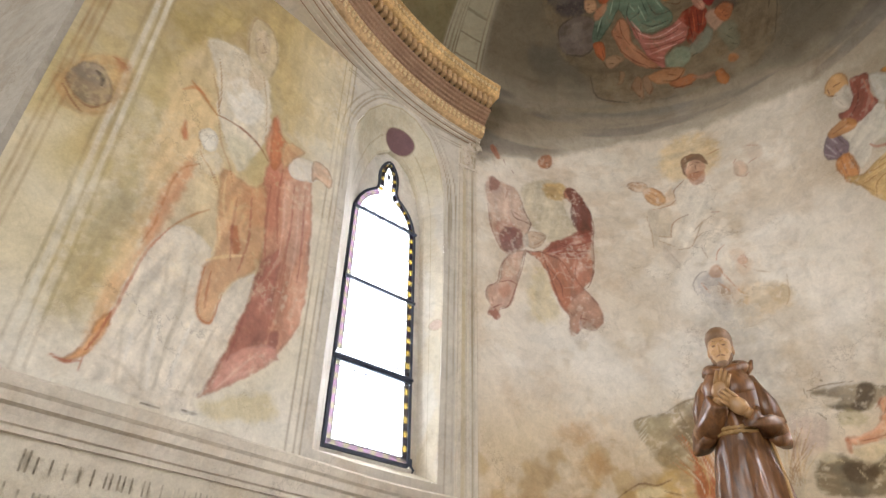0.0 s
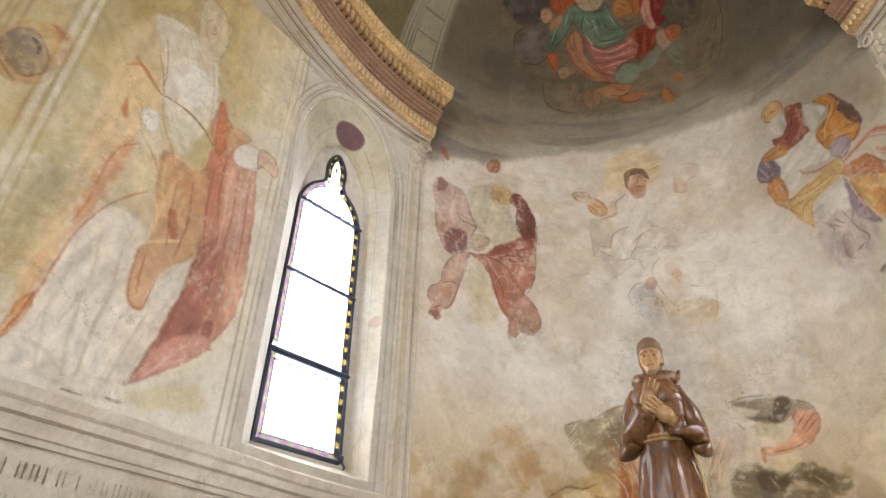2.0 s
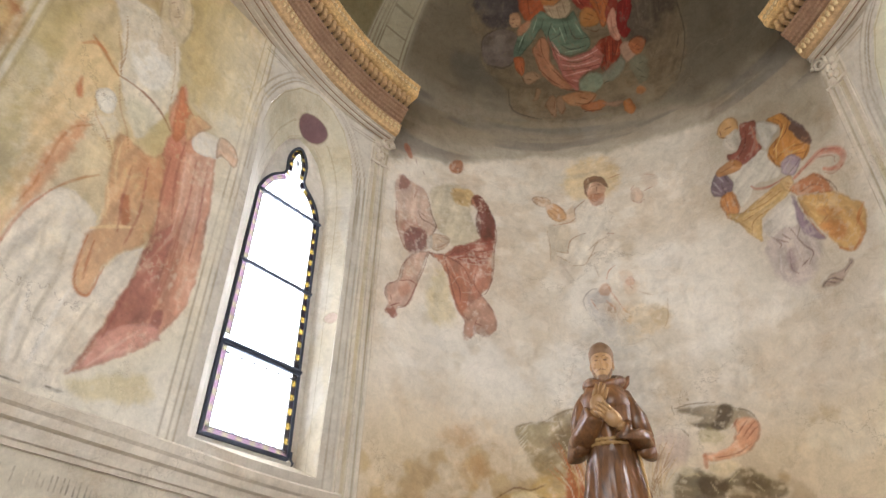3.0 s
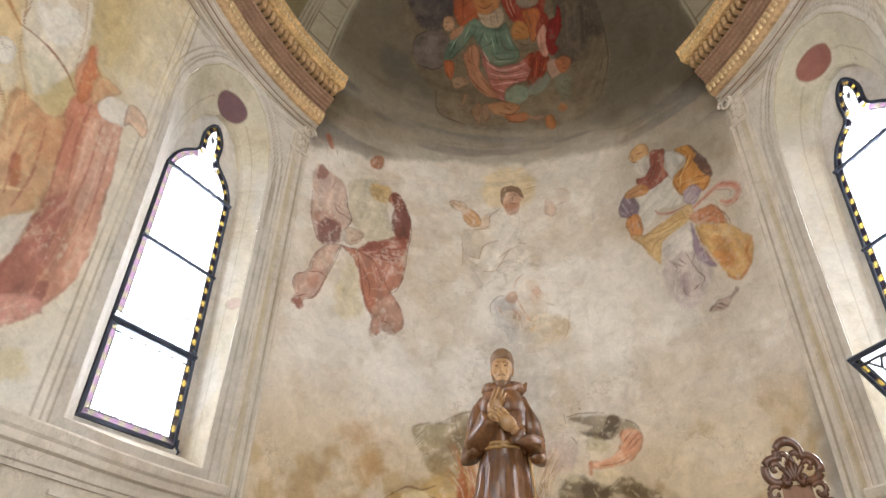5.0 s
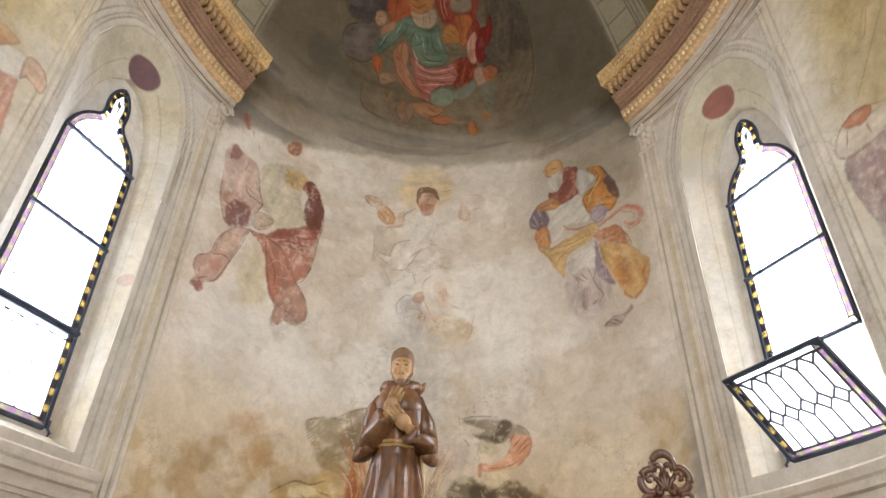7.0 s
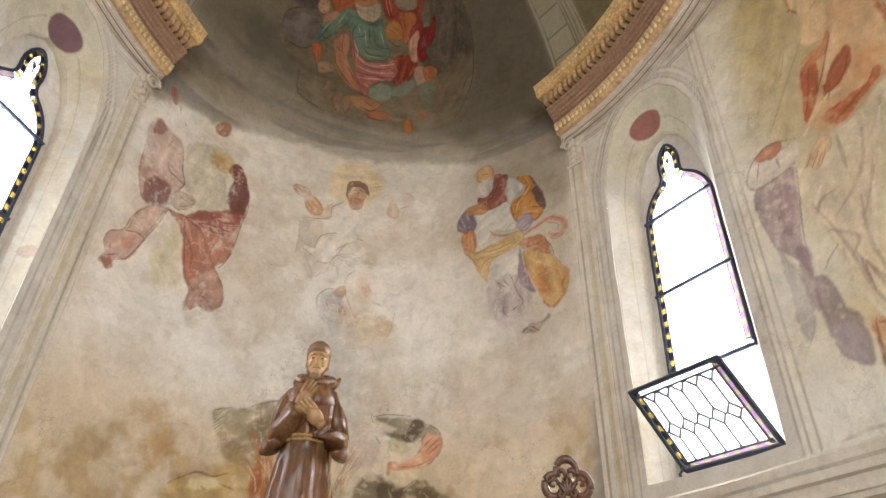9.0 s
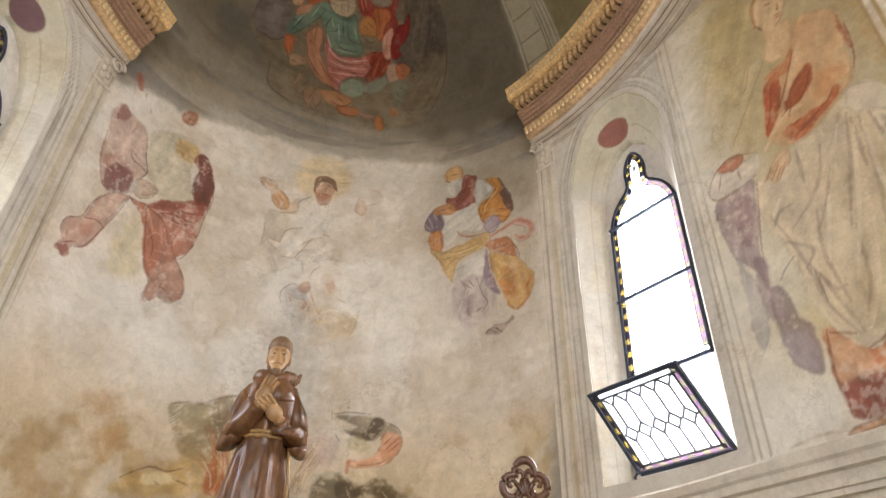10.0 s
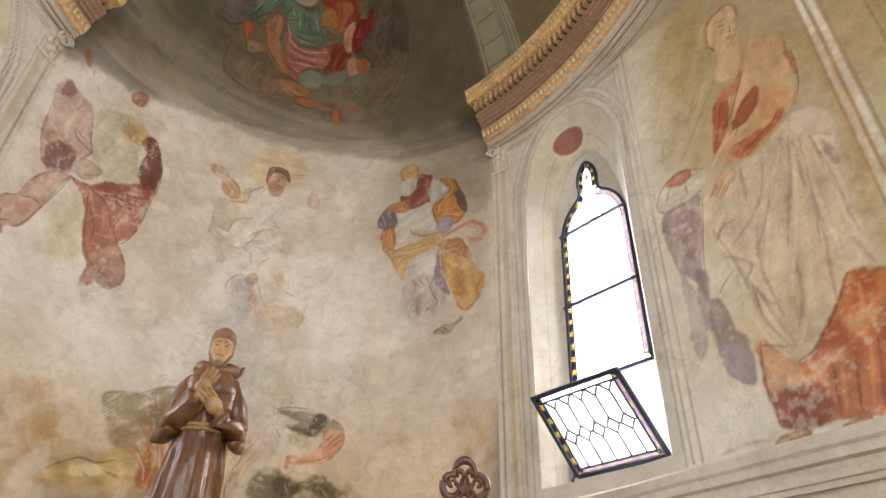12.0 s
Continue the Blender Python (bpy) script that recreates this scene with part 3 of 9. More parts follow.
def border_pieces(side, root, outline, z0, z1, m, bottom):
    """Small coloured glass pieces along the sides (and the bottom) of a field."""
    T_ = (lambda p: m @ p) if m is not None else (lambda p: p)
    run = np.array(outline)
    d = np.concatenate([[0], np.cumsum(np.linalg.norm(np.diff(run, axis=0), axis=1))])
    n = int(d[-1] / 0.05)
    k = 0
    for i in range(n):
        g = 0.10 if i % 2 else -0.08
        ts = [max(0, (i + g) / n * d[-1]), min(d[-1], (i + 1 - g) / n * d[-1])]
        q = np.array([[np.interp(t, d, run[:, c]) for c in (0, 1)] for t in ts])
        if q[:, 1].min() < z0 + 0.005 or q[:, 1].max() > z1 - 0.005:
            if not (bottom and q[:, 1].max() < z0 + 0.06):
                continue
        t = q[1] - q[0]
        t /= np.linalg.norm(t)
        sv = np.array((-t[1], t[0]))
        mid = q.mean(0) + sv * 0.02
        if inside_distance(mid[:1], mid[1:], run)[0] < 0:
            sv = -sv
        quad = [q[0] + sv * 0.021, q[1] + sv * 0.021, q[1] + sv * 0.063, q[0] + sv * 0.063]
        outer_side = mid[0] < W_WIDE * 0.3 or mid[1] < W_BOT + 0.05
        bm = bmesh.new()
        pane_slab(bm, [T_(win(side, a, b, 0.004)) for a, b in quad], 0.004)
        p = part("border_pane", bm, (GLASS_PALE if i % 2 else GLASS_ROSE) if outer_side else (GLASS_YELLOW if i % 2 else GLASS_PINK), root)
        p.visible_shadow = False


def window(side, name, open_hopper):
    outline = full_outline(glazing_outline())
    dense = resample(np.vstack([outline, outline[:1]]), 140)[:-1]
    root = tagged(new(name), "tall leaded lancet window in a dark iron frame" + (", lower vent tilted open" if open_hopper else ", shut"),
                  "window", kind="structure")
    top = [p for p in clip_poly([tuple(p) for p in dense], W_BAR3, 6.0)]
    bm = bmesh.new()
    strip(bm, frame_path(side, resample(np.vstack([top, top[:1]]), 120)[:-1], 0.011, 0.0), 0.022, 0.03)
    part("window_frame", bm, IRON, root)
    for z in (W_BAR1, W_BAR2, W_BAR3):
        bm = bmesh.new()
        a, b = win(side, 0.0, z, 0.02), win(side, W_WIDE, z, 0.02)
        tube_points(bm, [a, b], 0.015, 6)
        part("saddle_bar", bm, IRON, root)
    hop = hopper_pose(side, radians(46)) if open_hopper else None
    glazing_field(side, root, W_BAR3, 6.0, [tuple(p) for p in dense], None, False)
    border_pieces(side, root, top + [top[0]], W_BAR3, 6.0, None, False)
    vent = new("vent")
    vent.parent = root
    vent["label"] = "hinged lower vent of leaded glass"
    low = clip_poly([tuple(p) for p in dense], W_BOT, W_BAR3)
    bm = bmesh.new()
    strip(bm, frame_path(side, [low[i] for i in range(len(low))], 0.013, 0.004, hop), 0.026, 0.024)
    part("vent_frame", bm, IRON, vent)
    glazing_field(side, vent, W_BOT, W_BAR3, [tuple(p) for p in dense], hop, open_hopper)
    border_pieces(side, vent, low + [low[0]], W_BOT, W_BAR3, hop, True)
    # small catch at the lower inner corner
    bm = bmesh.new()
    c = win(side, W_WIDE - 0.005, W_BOT + 0.06, 0.03)
    tube_points(bm, [c, c + Vector((0, 0, -0.05)), c + Vector((WN.x * side, WN.y, 0)) * 0.03 + Vector((0, 0, -0.08)), c + Vector((0, 0, -0.12))], 0.009, 6)
    part("catch", bm, IRON, root)


window(-1, "window_1", False)
window(1, "window_2", True)

# ---- cornice ----
LA, LB, LY = 2.159, 2.924, 2.365
LIP_Z = 5.90


def lip_line(th, q=0.0):
    """Place on the cornice's front line at angle th from the axis, moved q towards the room."""
    x, y = LA * math.sin(th), LY + LB * math.cos(th)
    n = Vector((-math.sin(th) / LA, -math.cos(th) / LB, 0)).normalized()
    return Vector((x, y, 0)) + n * q


def band(th0, th1, profile, seg, side, name, mat, root, label=""):
    """Moulding of the given closed profile (q, z) swept along the wall."""
    bm = bmesh.new()
    rings = []
    for i in range(seg + 1):
        th = th0 + (th1 - th0) * i / seg
        rings.append([bm.verts.new(((lambda p: (p.x * side, p.y, z))(lip_line(th, q)))) for q, z in profile])
    m = len(profile)
    for i in range(seg):
        for k in range(m):
            bm.faces.new((rings[i][k], rings[i][(k + 1) % m], rings[i + 1][(k + 1) % m], rings[i + 1][k]))
    bm.faces.new(rings[0][::-1])
    bm.faces.new(rings[-1])
    return part(name, bm, mat, root, label)


def cornice(side):
    root = tagged(new("cornice"), "gilded cream cornice with dentils and egg ornament along the apse wall", "cornice", "cornices of the apse")
    t0, t1 = radians(53.3), radians(100)
    back = -0.45
    band(t0, t1, [(-0.05, 5.89), (-0.02, 5.89), (0.0, 5.905), (0.012, 5.93), (0.03, 5.985), (0.022, 6.0), (-0.05, 6.0)], 60, side, "lip", TAN, root, "tan lip moulding")
    groove = [(back, 5.99), (back, 5.895)]
    for q in (-0.27, -0.22, -0.14, -0.09):
        groove += [(q - 0.012, 5.895), (q - 0.010, 5.885), (q + 0.010, 5.885), (q + 0.012, 5.895)]
    band(t0 + 0.004, t1, groove + [(-0.052, 5.895), (-0.052, 5.99)], 60, side, "soffit", STUCCO, root, "pale plaster soffit with raised fillets")
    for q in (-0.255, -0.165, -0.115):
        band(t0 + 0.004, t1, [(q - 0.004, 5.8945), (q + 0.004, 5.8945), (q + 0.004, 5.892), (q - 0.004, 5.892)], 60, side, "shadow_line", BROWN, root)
    # frieze recess: the shadow in it is kept as a dark colour
    band(t0 + 0.02, t1, [(back, 6.002), (-0.10, 6.002), (-0.105, 6.075), (back, 6.075)], 60, side, "frieze", RECESS_SHADE, root, "very dark brown recess with its shade painted in")
    band(t0 - 0.015, t1, [(back, 6.077), (-0.045, 6.077), (-0.045, 6.095), (-0.02, 6.10), (-0.015, 6.125), (0.005, 6.13), (0.012, 6.15), (0.035, 6.16), (0.042, 6.185), (0.06, 6.19), (0.065, 6.215), (back, 6.215)], 60, side, "cyma", BROWN, root, "brown cyma moulding")
    # bed coloured dark to deepen the shadow in the dentil gaps
    band(t0 - 0.02, t1, [(back, 6.217), (0.06, 6.217), (0.06, 6.33), (back, 6.33)], 60, side, "dentil_bed", RECESS_SHADE, root, "dark ground between the dentils, gap shade painted in")
    band(t0 - 0.03, t1, [(back, 6.332), (0.135, 6.332), (0.15, 6.345), (0.16, 6.40), (0.185, 6.455), (0.18, 6.47), (back, 6.47)], 60, side, "crown", GILT, root, "gilded crown moulding")
    # dentils
    bm = bmesh.new()
    box(bm, -0.021, 0.021, -0.02, 0.06, 0.0, 0.112, 0.006)
    block = part("dentil", bm, TAN, root)
    data = block.data
    n = 34
    for i in range(n):
        th = t0 - 0.012 + (t1 - t0) * (i + 0.5) / n
        ob = block if i == 0 else new("dentil", data)
        ob.parent = root
        p, p2 = lip_line(th, 0.055), lip_line(th, 0.2)
        d = p2 - p
        d.x *= side
        ob.matrix_basis = Matrix.LocRotScale(Vector((p.x * side, p.y, 6.219)), d.to_track_quat("Y", "Z"), None)
    # egg ornament on the lip
    bm = bmesh.new()
    bmesh.ops.create_uvsphere(bm, u_segments=8, v_segments=5, radius=1)
    for v in bm.verts:
        v.co = Vector((v.co.x * 0.019, v.co.y * 0.024, v.co.z * 0.036))
    egg = part("egg", bm, EGG, root, "", True)
    n = 44
    for i in range(n):
        th = t0 + (t1 - t0) * (i + 0.5) / n
        ob = egg if i == 0 else new("egg", egg.data)
        ob.parent = root
        p = lip_line(th, 0.014)
        d = lip_line(th, 0.2) - p
        d.x *= side
        ob.matrix_basis = Matrix.LocRotScale(Vector((p.x * side, p.y, 5.948)), d.to_track_quat("Y", "Z"), None)
    # low rosettes on the crown
    bm = bmesh.new()
    bmesh.ops.create_uvsphere(bm, u_segments=7, v_segments=4, radius=1)
    for v in bm.verts:
        v.co = Vector((v.co.x * 0.024, v.co.y * 0.012, v.co.z * 0.024))
    ros = part("rosette", bm, EGG, root, "", True)
    n = 46
    for i in range(n):
        th = t0 - 0.02 + (t1 - t0) * (i + 0.5) / n
        ob = ros if i == 0 else new("rosette", ros.data)
        ob.parent = root
        p = lip_line(th, 0.165)
        d = lip_line(th, 0.3) - p
        d.x *= side
        ob.matrix_basis = Matrix.LocRotScale(Vector((p.x * side, p.y, 6.405)), d.to_track_quat("Y", "Z"), None)


cornice(-1)
cornice(1)

# ---- ledge moulding under the side bays ----


def wall_band(name, u0, u1, profile, mat, root=None, label="", res=0.04):
    """Moulding (off from the wall, height) run along the wall from u0 to u1."""
    n = max(2, int(abs(u1 - u0) / res))
    us = np.linspace(u0, u1, n + 1)
    m = len(profile)
    v = np.concatenate([surf(us, np.full(n + 1, z), 1.0) * o + surf(us, np.full(n + 1, z)) * (1 - o) for o, z in profile])
    f = []
    for k in range(m):
        k2 = (k + 1) % m
        for i in range(n):
            f.append((k * (n + 1) + i, k * (n + 1) + i + 1, k2 * (n + 1) + i + 1, k2 * (n + 1) + i))
    f.append([k * (n + 1) for k in range(m)])
    f.append([k * (n + 1) + n for k in range(m)][::-1])
    ob = mesh_object(name, v, f, mat, smooth=False, parent=root)
    if label:
        ob["label"] = label
    return ob


for sgn in (-1, 1):
    dz = 0.0 if sgn < 0 else -0.035
    ledge = tagged(new("trim_ledge"), "pale stucco ledge moulding with dark shadow lines under the painted bay", "moulding", kind="structure")
    prof = [(-0.02, 2.40), (0.02, 2.40), (0.025, 2.425), (0.04, 2.43), (0.045, 2.46), (0.055, 2.49), (0.08, 2.50), (0.085, 2.54),
            (0.10, 2.555), (0.105, 2.60), (0.09, 2.615), (0.0, 2.63), (-0.02, 2.63)]
    wall_band("moulding", sgn * 2.44, sgn * (U_END - 0.02), [(o, z + dz) for o, z in prof], STUCCO, ledge)

# ---- setting around and behind ----
bm = bmesh.new()
box(bm, -7, 7, -9, 8, -0.3, 0.0)
tagged(part("floor", bm, FLOOR, None), "worn grey stone floor", "floor", kind="structure")
bm = bmesh.new()
n = 24
prof = [plan(u) for u in np.linspace(-5.5, 5.5, 60)]
low = [bm.verts.new((x * 0.98, y, 0.0)) for x, y in prof]
high = [bm.verts.new((x * 0.98, y, 0.45)) for x, y in prof]
bm.faces.new(high)
bm.faces.new(low[::-1])
for i in range(60):
    bm.faces.new((low[i], low[(i + 1) % 60], high[(i + 1) % 60], high[i]))
tagged(part("floor_dais", bm, MARBLE, None), "raised stone sanctuary floor", "floor", kind="structure")


def slab(name, x0, x1, y0, y1, z0, z1, mat, label, cat="wall"):
    b = bmesh.new()
    box(b, x0, x1, y0, y1, z0, z1)
    return tagged(part(name, b, mat, None), label, cat, kind="structure")


XE, YE = [float(a) for a in plan(U_END)]
for sgn, nm in ((-1, "wall_arch_west"), (1, "wall_arch_east")):
    a, b = sorted((sgn * (XE + 0.004), sgn * 5.2))
    slab(nm, a, b, YE - 0.04, YE + 0.5, 0, 9.2, NAVE_WALL, "grey plastered pier of the chancel arch")
    a, b = sorted((sgn * 5.2, sgn * 5.5))
    slab("wall_nave", a, b, -8.3, YE + 0.5, 0, 9.2, NAVE_WALL, "plain grey nave wall")
slab("wall_back_low", -5.2, 5.2, -8.3, -8.0, 0, 2.0, NAVE_WALL, "plain end wall below the nave window")
slab("wall_back_high", -5.2, 5.2, -8.3, -8.0, 7.5, 9.2, NAVE_WALL, "plain end wall above the nave window")
slab("wall_back_west", -5.2, -3.4, -8.3, -8.0, 2.0, 7.5, NAVE_WALL, "plain end wall beside the nave window")
slab("wall_back_east", 3.4, 5.2, -8.3, -8.0, 2.0, 7.5, NAVE_WALL, "plain end wall beside the nave window")
slab("ceiling_nave", -5.5, 5.5, -8.3, YE + 0.5, 9.2, 9.4, NAVE_WALL, "plain nave ceiling", "ceiling")
slab("ceiling_lid", -5.5, 5.5, YE + 0.5, 8.0, 9.2, 9.4, NAVE_WALL, "plain lid over the vault", "ceiling")
bm = bmesh.new()
# spandrel wall over the arch mouth
arch = [surf(np.array([U_END]), np.array([ZS + RD * 1.5 * k / 20]))[0] for k in range(21)]
ring = [(-p[0], p[2]) for p in arch] + [(p[0], p[2]) for p in arch[::-1]]
lo = [bm.verts.new((x, YE - 0.04, z)) for x, z in ring]
hi = [bm.verts.new((x if abs(x) > 0 else 0, YE - 0.04, 9.2)) for x, z in ring]
for i in range(len(ring) - 1):
    bm.faces.new((lo[i], lo[i + 1], hi[i + 1], hi[i]))
tagged(part("wall_spandrel", bm, NAVE_WALL, None), "plastered wall over the chancel arch", "wall", kind="structure")

# ground outside the windows
bm = bmesh.new()
box(bm, -400, 400, -400, 400, -0.6, -0.35)
tagged(part("ground", bm, plain_material("outdoor_ground", (0.22, 0.21, 0.16), 0.9, 0, 0.5, 0.3, 0.2), None), "plain ground outside the church", "ground", kind="structure")

# bright overcast sky beyond the windows
GLOW, _nt, _b = material("bright_sky")
_e = node(_nt, "ShaderNodeEmission", Strength=2.6)
_e.inputs["Color"].default_value = (0.95, 0.97, 1.0, 1)
_nt.links.new(_e.outputs[0], _nt.nodes["Material Output"].inputs["Surface"])
for sgn in (-1, 1):
    bm = bmesh.new()
    bm.faces.new([bm.verts.new(win(sgn, s, z, -2.2)) for s, z in ((-2.0, 0.5), (5.0, 0.5), (5.0, 9.0), (-2.0, 9.0))])
    tagged(part("backdrop", bm, GLOW, None), "bright white sky outside the window", "sky", kind="structure")

# daylight in the openings
for sgn in (-1, 1):
    c = win(sgn, 0.85, 4.5, -0.95)
    area_lamp("window_daylight", (2.2, 4.4), 1100 if sgn > 0 else 760, look(c, c + Vector((WN.x * sgn, WN.y, 0))), (0.95, 0.97, 1.0))
area_lamp("nave_daylight", (6.6, 5.3), 760, look((0, -7.95, 4.75), (0, 3, 4.6)), (1.0, 0.965, 0.91))




# ---- frescoes: thin coats of pigment that follow the wall ----
def srgb(c):
    c = np.asarray(c, float) / 255
    return np.where(c <= 0.04045, c / 12.92, ((c + 0.055) / 1.055) ** 2.4)


PAINTINGS = []


class Painting:
    """A wall painting: coats of colour with ragged edges, laid on the wall in (u, v) metres."""

    def __init__(self, name, label, gain=1.0):
        self.name, self.label, self.gain, self.coats = name, label, gain, []

    def area(self, pts, color, strength, soft, edge=0.0, mottle=0.2):
        self.coats.append((True, smooth_outline(pts, 3), color, strength, soft, edge, mottle))

    def line(self, pts, color, width, strength):
        self.coats.append((False, smooth_line(pts, 3), color, strength, width, 0.0, 0.15))

    def done(self):
        allp = np.concatenate([c[1] for c in self.coats])
        lo, hi = allp.min(0) - 0.12, allp.max(0) + 0.12
        lo[0], hi[0] = max(lo[0], -U_END + 0.02), min(hi[0], U_END - 0.02)
        res = 0.0085
        nu, nv = int((hi[0] - lo[0]) / res) + 1, int((hi[1] - lo[1]) / res) + 1
        u, v = np.meshgrid(np.linspace(lo[0], hi[0], nu), np.linspace(lo[1], hi[1], nv), indexing="ij")
        seed = 40 + len(PAINTINGS)
        wx, wy = fbm(u, v, 0.10, seed) - 0.5, fbm(u, v, 0.10, seed + 50) - 0.5
        grain, wear = fbm(u, v, 0.045, seed + 7), fbm(u, v, 0.22, seed + 9)
        cloud = fbm(u + 0.3 * v, v * 0.6, 0.13, seed + 23)
        fleck = fbm(u, v, 0.03, seed + 71, 3)
        bare = wall_lines(u, v, wall_color(u, v))
        col, cov = bare.copy(), np.zeros(u.shape)
        for k, (is_area, pts, color, strength, soft, edge, mottle) in enumerate(self.coats):
            pad = soft * 2 + 0.04
            i0, j0 = [max(0, int((pts[:, c].min() - pad - lo[c]) / res)) for c in (0, 1)]
            i1, j1 = [int((pts[:, c].max() + pad - lo[c]) / res) + 2 for c in (0, 1)]
            w = (slice(i0, i1), slice(j0, j1))
            if u[w].size == 0:
                continue
            rag = 0.028 if is_area else 0.012
            pu, pv = u[w] + wx[w] * rag, v[w] + wy[w] * rag
            c = srgb(color) * self.gain * 0.97 + np.zeros(pu.shape + (3,))
            turn = np.roll(cloud, 17 * (k % 7), 0)[w] if cloud.shape[0] > 200 else cloud[w]
            if color[0] > 1.32 * color[1]:
                c = c * np.array((1.04, 0.97, 0.84))
            c = c * (1 + mottle * 2.2 * (turn - 0.5) + 0.25 * (fleck[w] - 0.5))[..., None]
            if is_area:
                d = inside_distance(pu, pv, pts)
                a = step(-soft, soft, d + (grain[w] - 0.5) * soft * 2.0)
                if edge:
                    rim = step(0.016, 0.003, np.abs(d - 0.004)) * (0.45 + 0.55 * step(0.4, 0.6, wear[w]))
                    c = c * (1 - edge * 1.5 * rim)[..., None]
                if mottle >= 0.1 and len(pts) > 14:
                    # brushwork runs along the shape's long axis
                    q = pts - pts.mean(0)
                    ax = np.linalg.eigh(q.T @ q)[1][:, 1]
                    along, across = pu * ax[0] + pv * ax[1], pv * ax[0] - pu * ax[1]
                    hair = fbm(across + 0.12 * along, along * 0.16, 0.055, seed + 90 + k % 9, 3)
                    c = c * (1 + (0.25 + 0.9 * mottle) * (hair - 0.5) * 1.6)[..., None]
                    pale = step(0.58, 0.70, hair * 0.6 + turn * 0.4) * mottle
                    c = c * (1 - pale)[..., None] + bare[w] * pale[..., None]
                a = a * (1 - mottle * 0.9 * step(0.54, 0.70, fleck[w] * 0.5 + turn * 0.5))
            else:
                d, along = stroke_distance(pu, pv, pts)
                half = soft * (0.28 + 0.38 * np.sin(math.pi * np.clip(along, 0.04, 0.96)))
                a = step(half * 1.15, half * 0.35, d) * (0.7 + 0.3 * step(0.35, 0.6, grain[w]))
            a = np.clip(a * strength, 0, 1)
            col[w] = col[w] * (1 - a)[..., None] + c * a[..., None]
            cov[w] = a + cov[w] * (1 - a)
        thin = 0.07 + 0.3 * step(0.58, 0.7, wear * 0.5 + fleck * 0.5)
        col = col * (1 - thin)[..., None] + bare * thin[..., None]
        col = np.clip(col, 0.008, 0.92)
        keep = (np.maximum.reduce([cov[:-1, :-1], cov[1:, :-1], cov[:-1, 1:], cov[1:, 1:]]) > 0.015)
        uc, vc = (u[:-1, :-1] + u[1:, 1:]) / 2, (v[:-1, :-1] + v[1:, 1:]) / 2
        for sgn in (1, -1):
            keep &= inside_distance(uc * sgn, vc, NICHE) < -0.015
        f = grid_faces(nu, nv, keep)
        used, inv = np.unique(f, return_inverse=True)
        p = surf(u, v, 0.002)
        rough = (fbm(u, v, 0.5, 21) - 0.5) * 0.012
        p[..., 0] += rough * np.sign(u)
        p[..., 1] += rough
        ob = mesh_object(self.name, p.reshape(-1, 3)[used], inv.reshape(-1, 4), PLASTER)
        color_layer(ob.data, "pigment", col.reshape(-1, 3)[used])
        tagged(ob, self.label, "fresco", "wall paintings")
        PAINTINGS.append(ob)
        return ob


def stroke_distance(px, py, pts):
    """Distance to a brush stroke and the share of its length at the nearest place."""
    best, where = np.full(px.shape, 1e9), np.zeros(px.shape)
    n = len(pts) - 1
    for i in range(n):
        (ax, ay), (bx, by) = pts[i], pts[i + 1]
        dx, dy = bx - ax, by - ay
        h = np.clip(((px - ax) * dx + (py - ay) * dy) / (dx * dx + dy * dy + 1e-12), 0, 1)
        d = np.hypot(px - ax - h * dx, py - ay - h * dy)
        near = d < best
        best = np.where(near, d, best)
        where = np.where(near, (i + h) / n, where)
    return best, where


def smooth_line(pts, n=4):
    pts = np.asarray(pts, float)
    ext = np.vstack([2 * pts[0] - pts[1], pts, 2 * pts[-1] - pts[-2]])
    out = []
    for i in range(1, len(ext) - 2):
        p0, p1, p2, p3 = ext[i - 1], ext[i], ext[i + 1], ext[i + 2]
        for k in range(n):
            t = k / n
            out.append(0.5 * (2 * p1 + (p2 - p0) * t + (2 * p0 - 5 * p1 + 4 * p2 - p3) * t * t + (3 * p1 - p0 - 3 * p2 + p3) * t ** 3))
    out.append(pts[-1])
    return np.array(out)



saint_a = Painting("fresco_saint", "faded fresco of a robed figure in white and rose", 0.95)
saint_a.area([(-5.21, 3.45), (-5.08, 3.82), (-5.04, 4.93), (-5.16, 5.07), (-4.72, 5.53), (-4.68, 5.25), (-4.96, 4.79), (-4.97, 4.34), (-4.95, 3.91), (-4.91, 3.48), (-4.94, 3.19), (-4.99, 2.96), (-5.17, 2.90)], (178, 156, 96), 0.6, 0.09, 0, 0.35)
saint_a.area([(-4.53, 5.79), (-3.83, 6.18), (-3.70, 5.03), (-3.93, 4.86), (-4.20, 4.80), (-4.38, 5.20)], (208, 184, 126), 0.5, 0.1, 0, 0.3)
saint_a.area([(-5.18, 2.88), (-4.98, 2.93), (-5.02, 2.83), (-4.92, 2.75), (-5.12, 2.70)], (224, 214, 196), 0.7, 0.05, 0.0, 0.22)
saint_a.area([(-5.02, 4.58), (-4.93, 4.98), (-4.77, 5.19), (-4.63, 5.17), (-4.42, 4.26), (-4.25, 4.24), (-4.42, 3.74), (-4.59, 3.57), (-4.76, 3.56), (-4.99, 3.89), (-4.99, 4.23)], (216, 192, 152), 0.6, 0.05, 0.0, 0.22)
saint_a.area([(-4.97, 4.42), (-4.85, 4.68), (-4.68, 4.56), (-4.70, 4.26), (-4.83, 3.91), (-4.87, 3.50), (-4.87, 3.16), (-4.95, 2.97), (-4.97, 3.24), (-4.93, 3.61), (-4.95, 3.99)], (218, 190, 144), 0.75, 0.025, 0.0, 0.22)
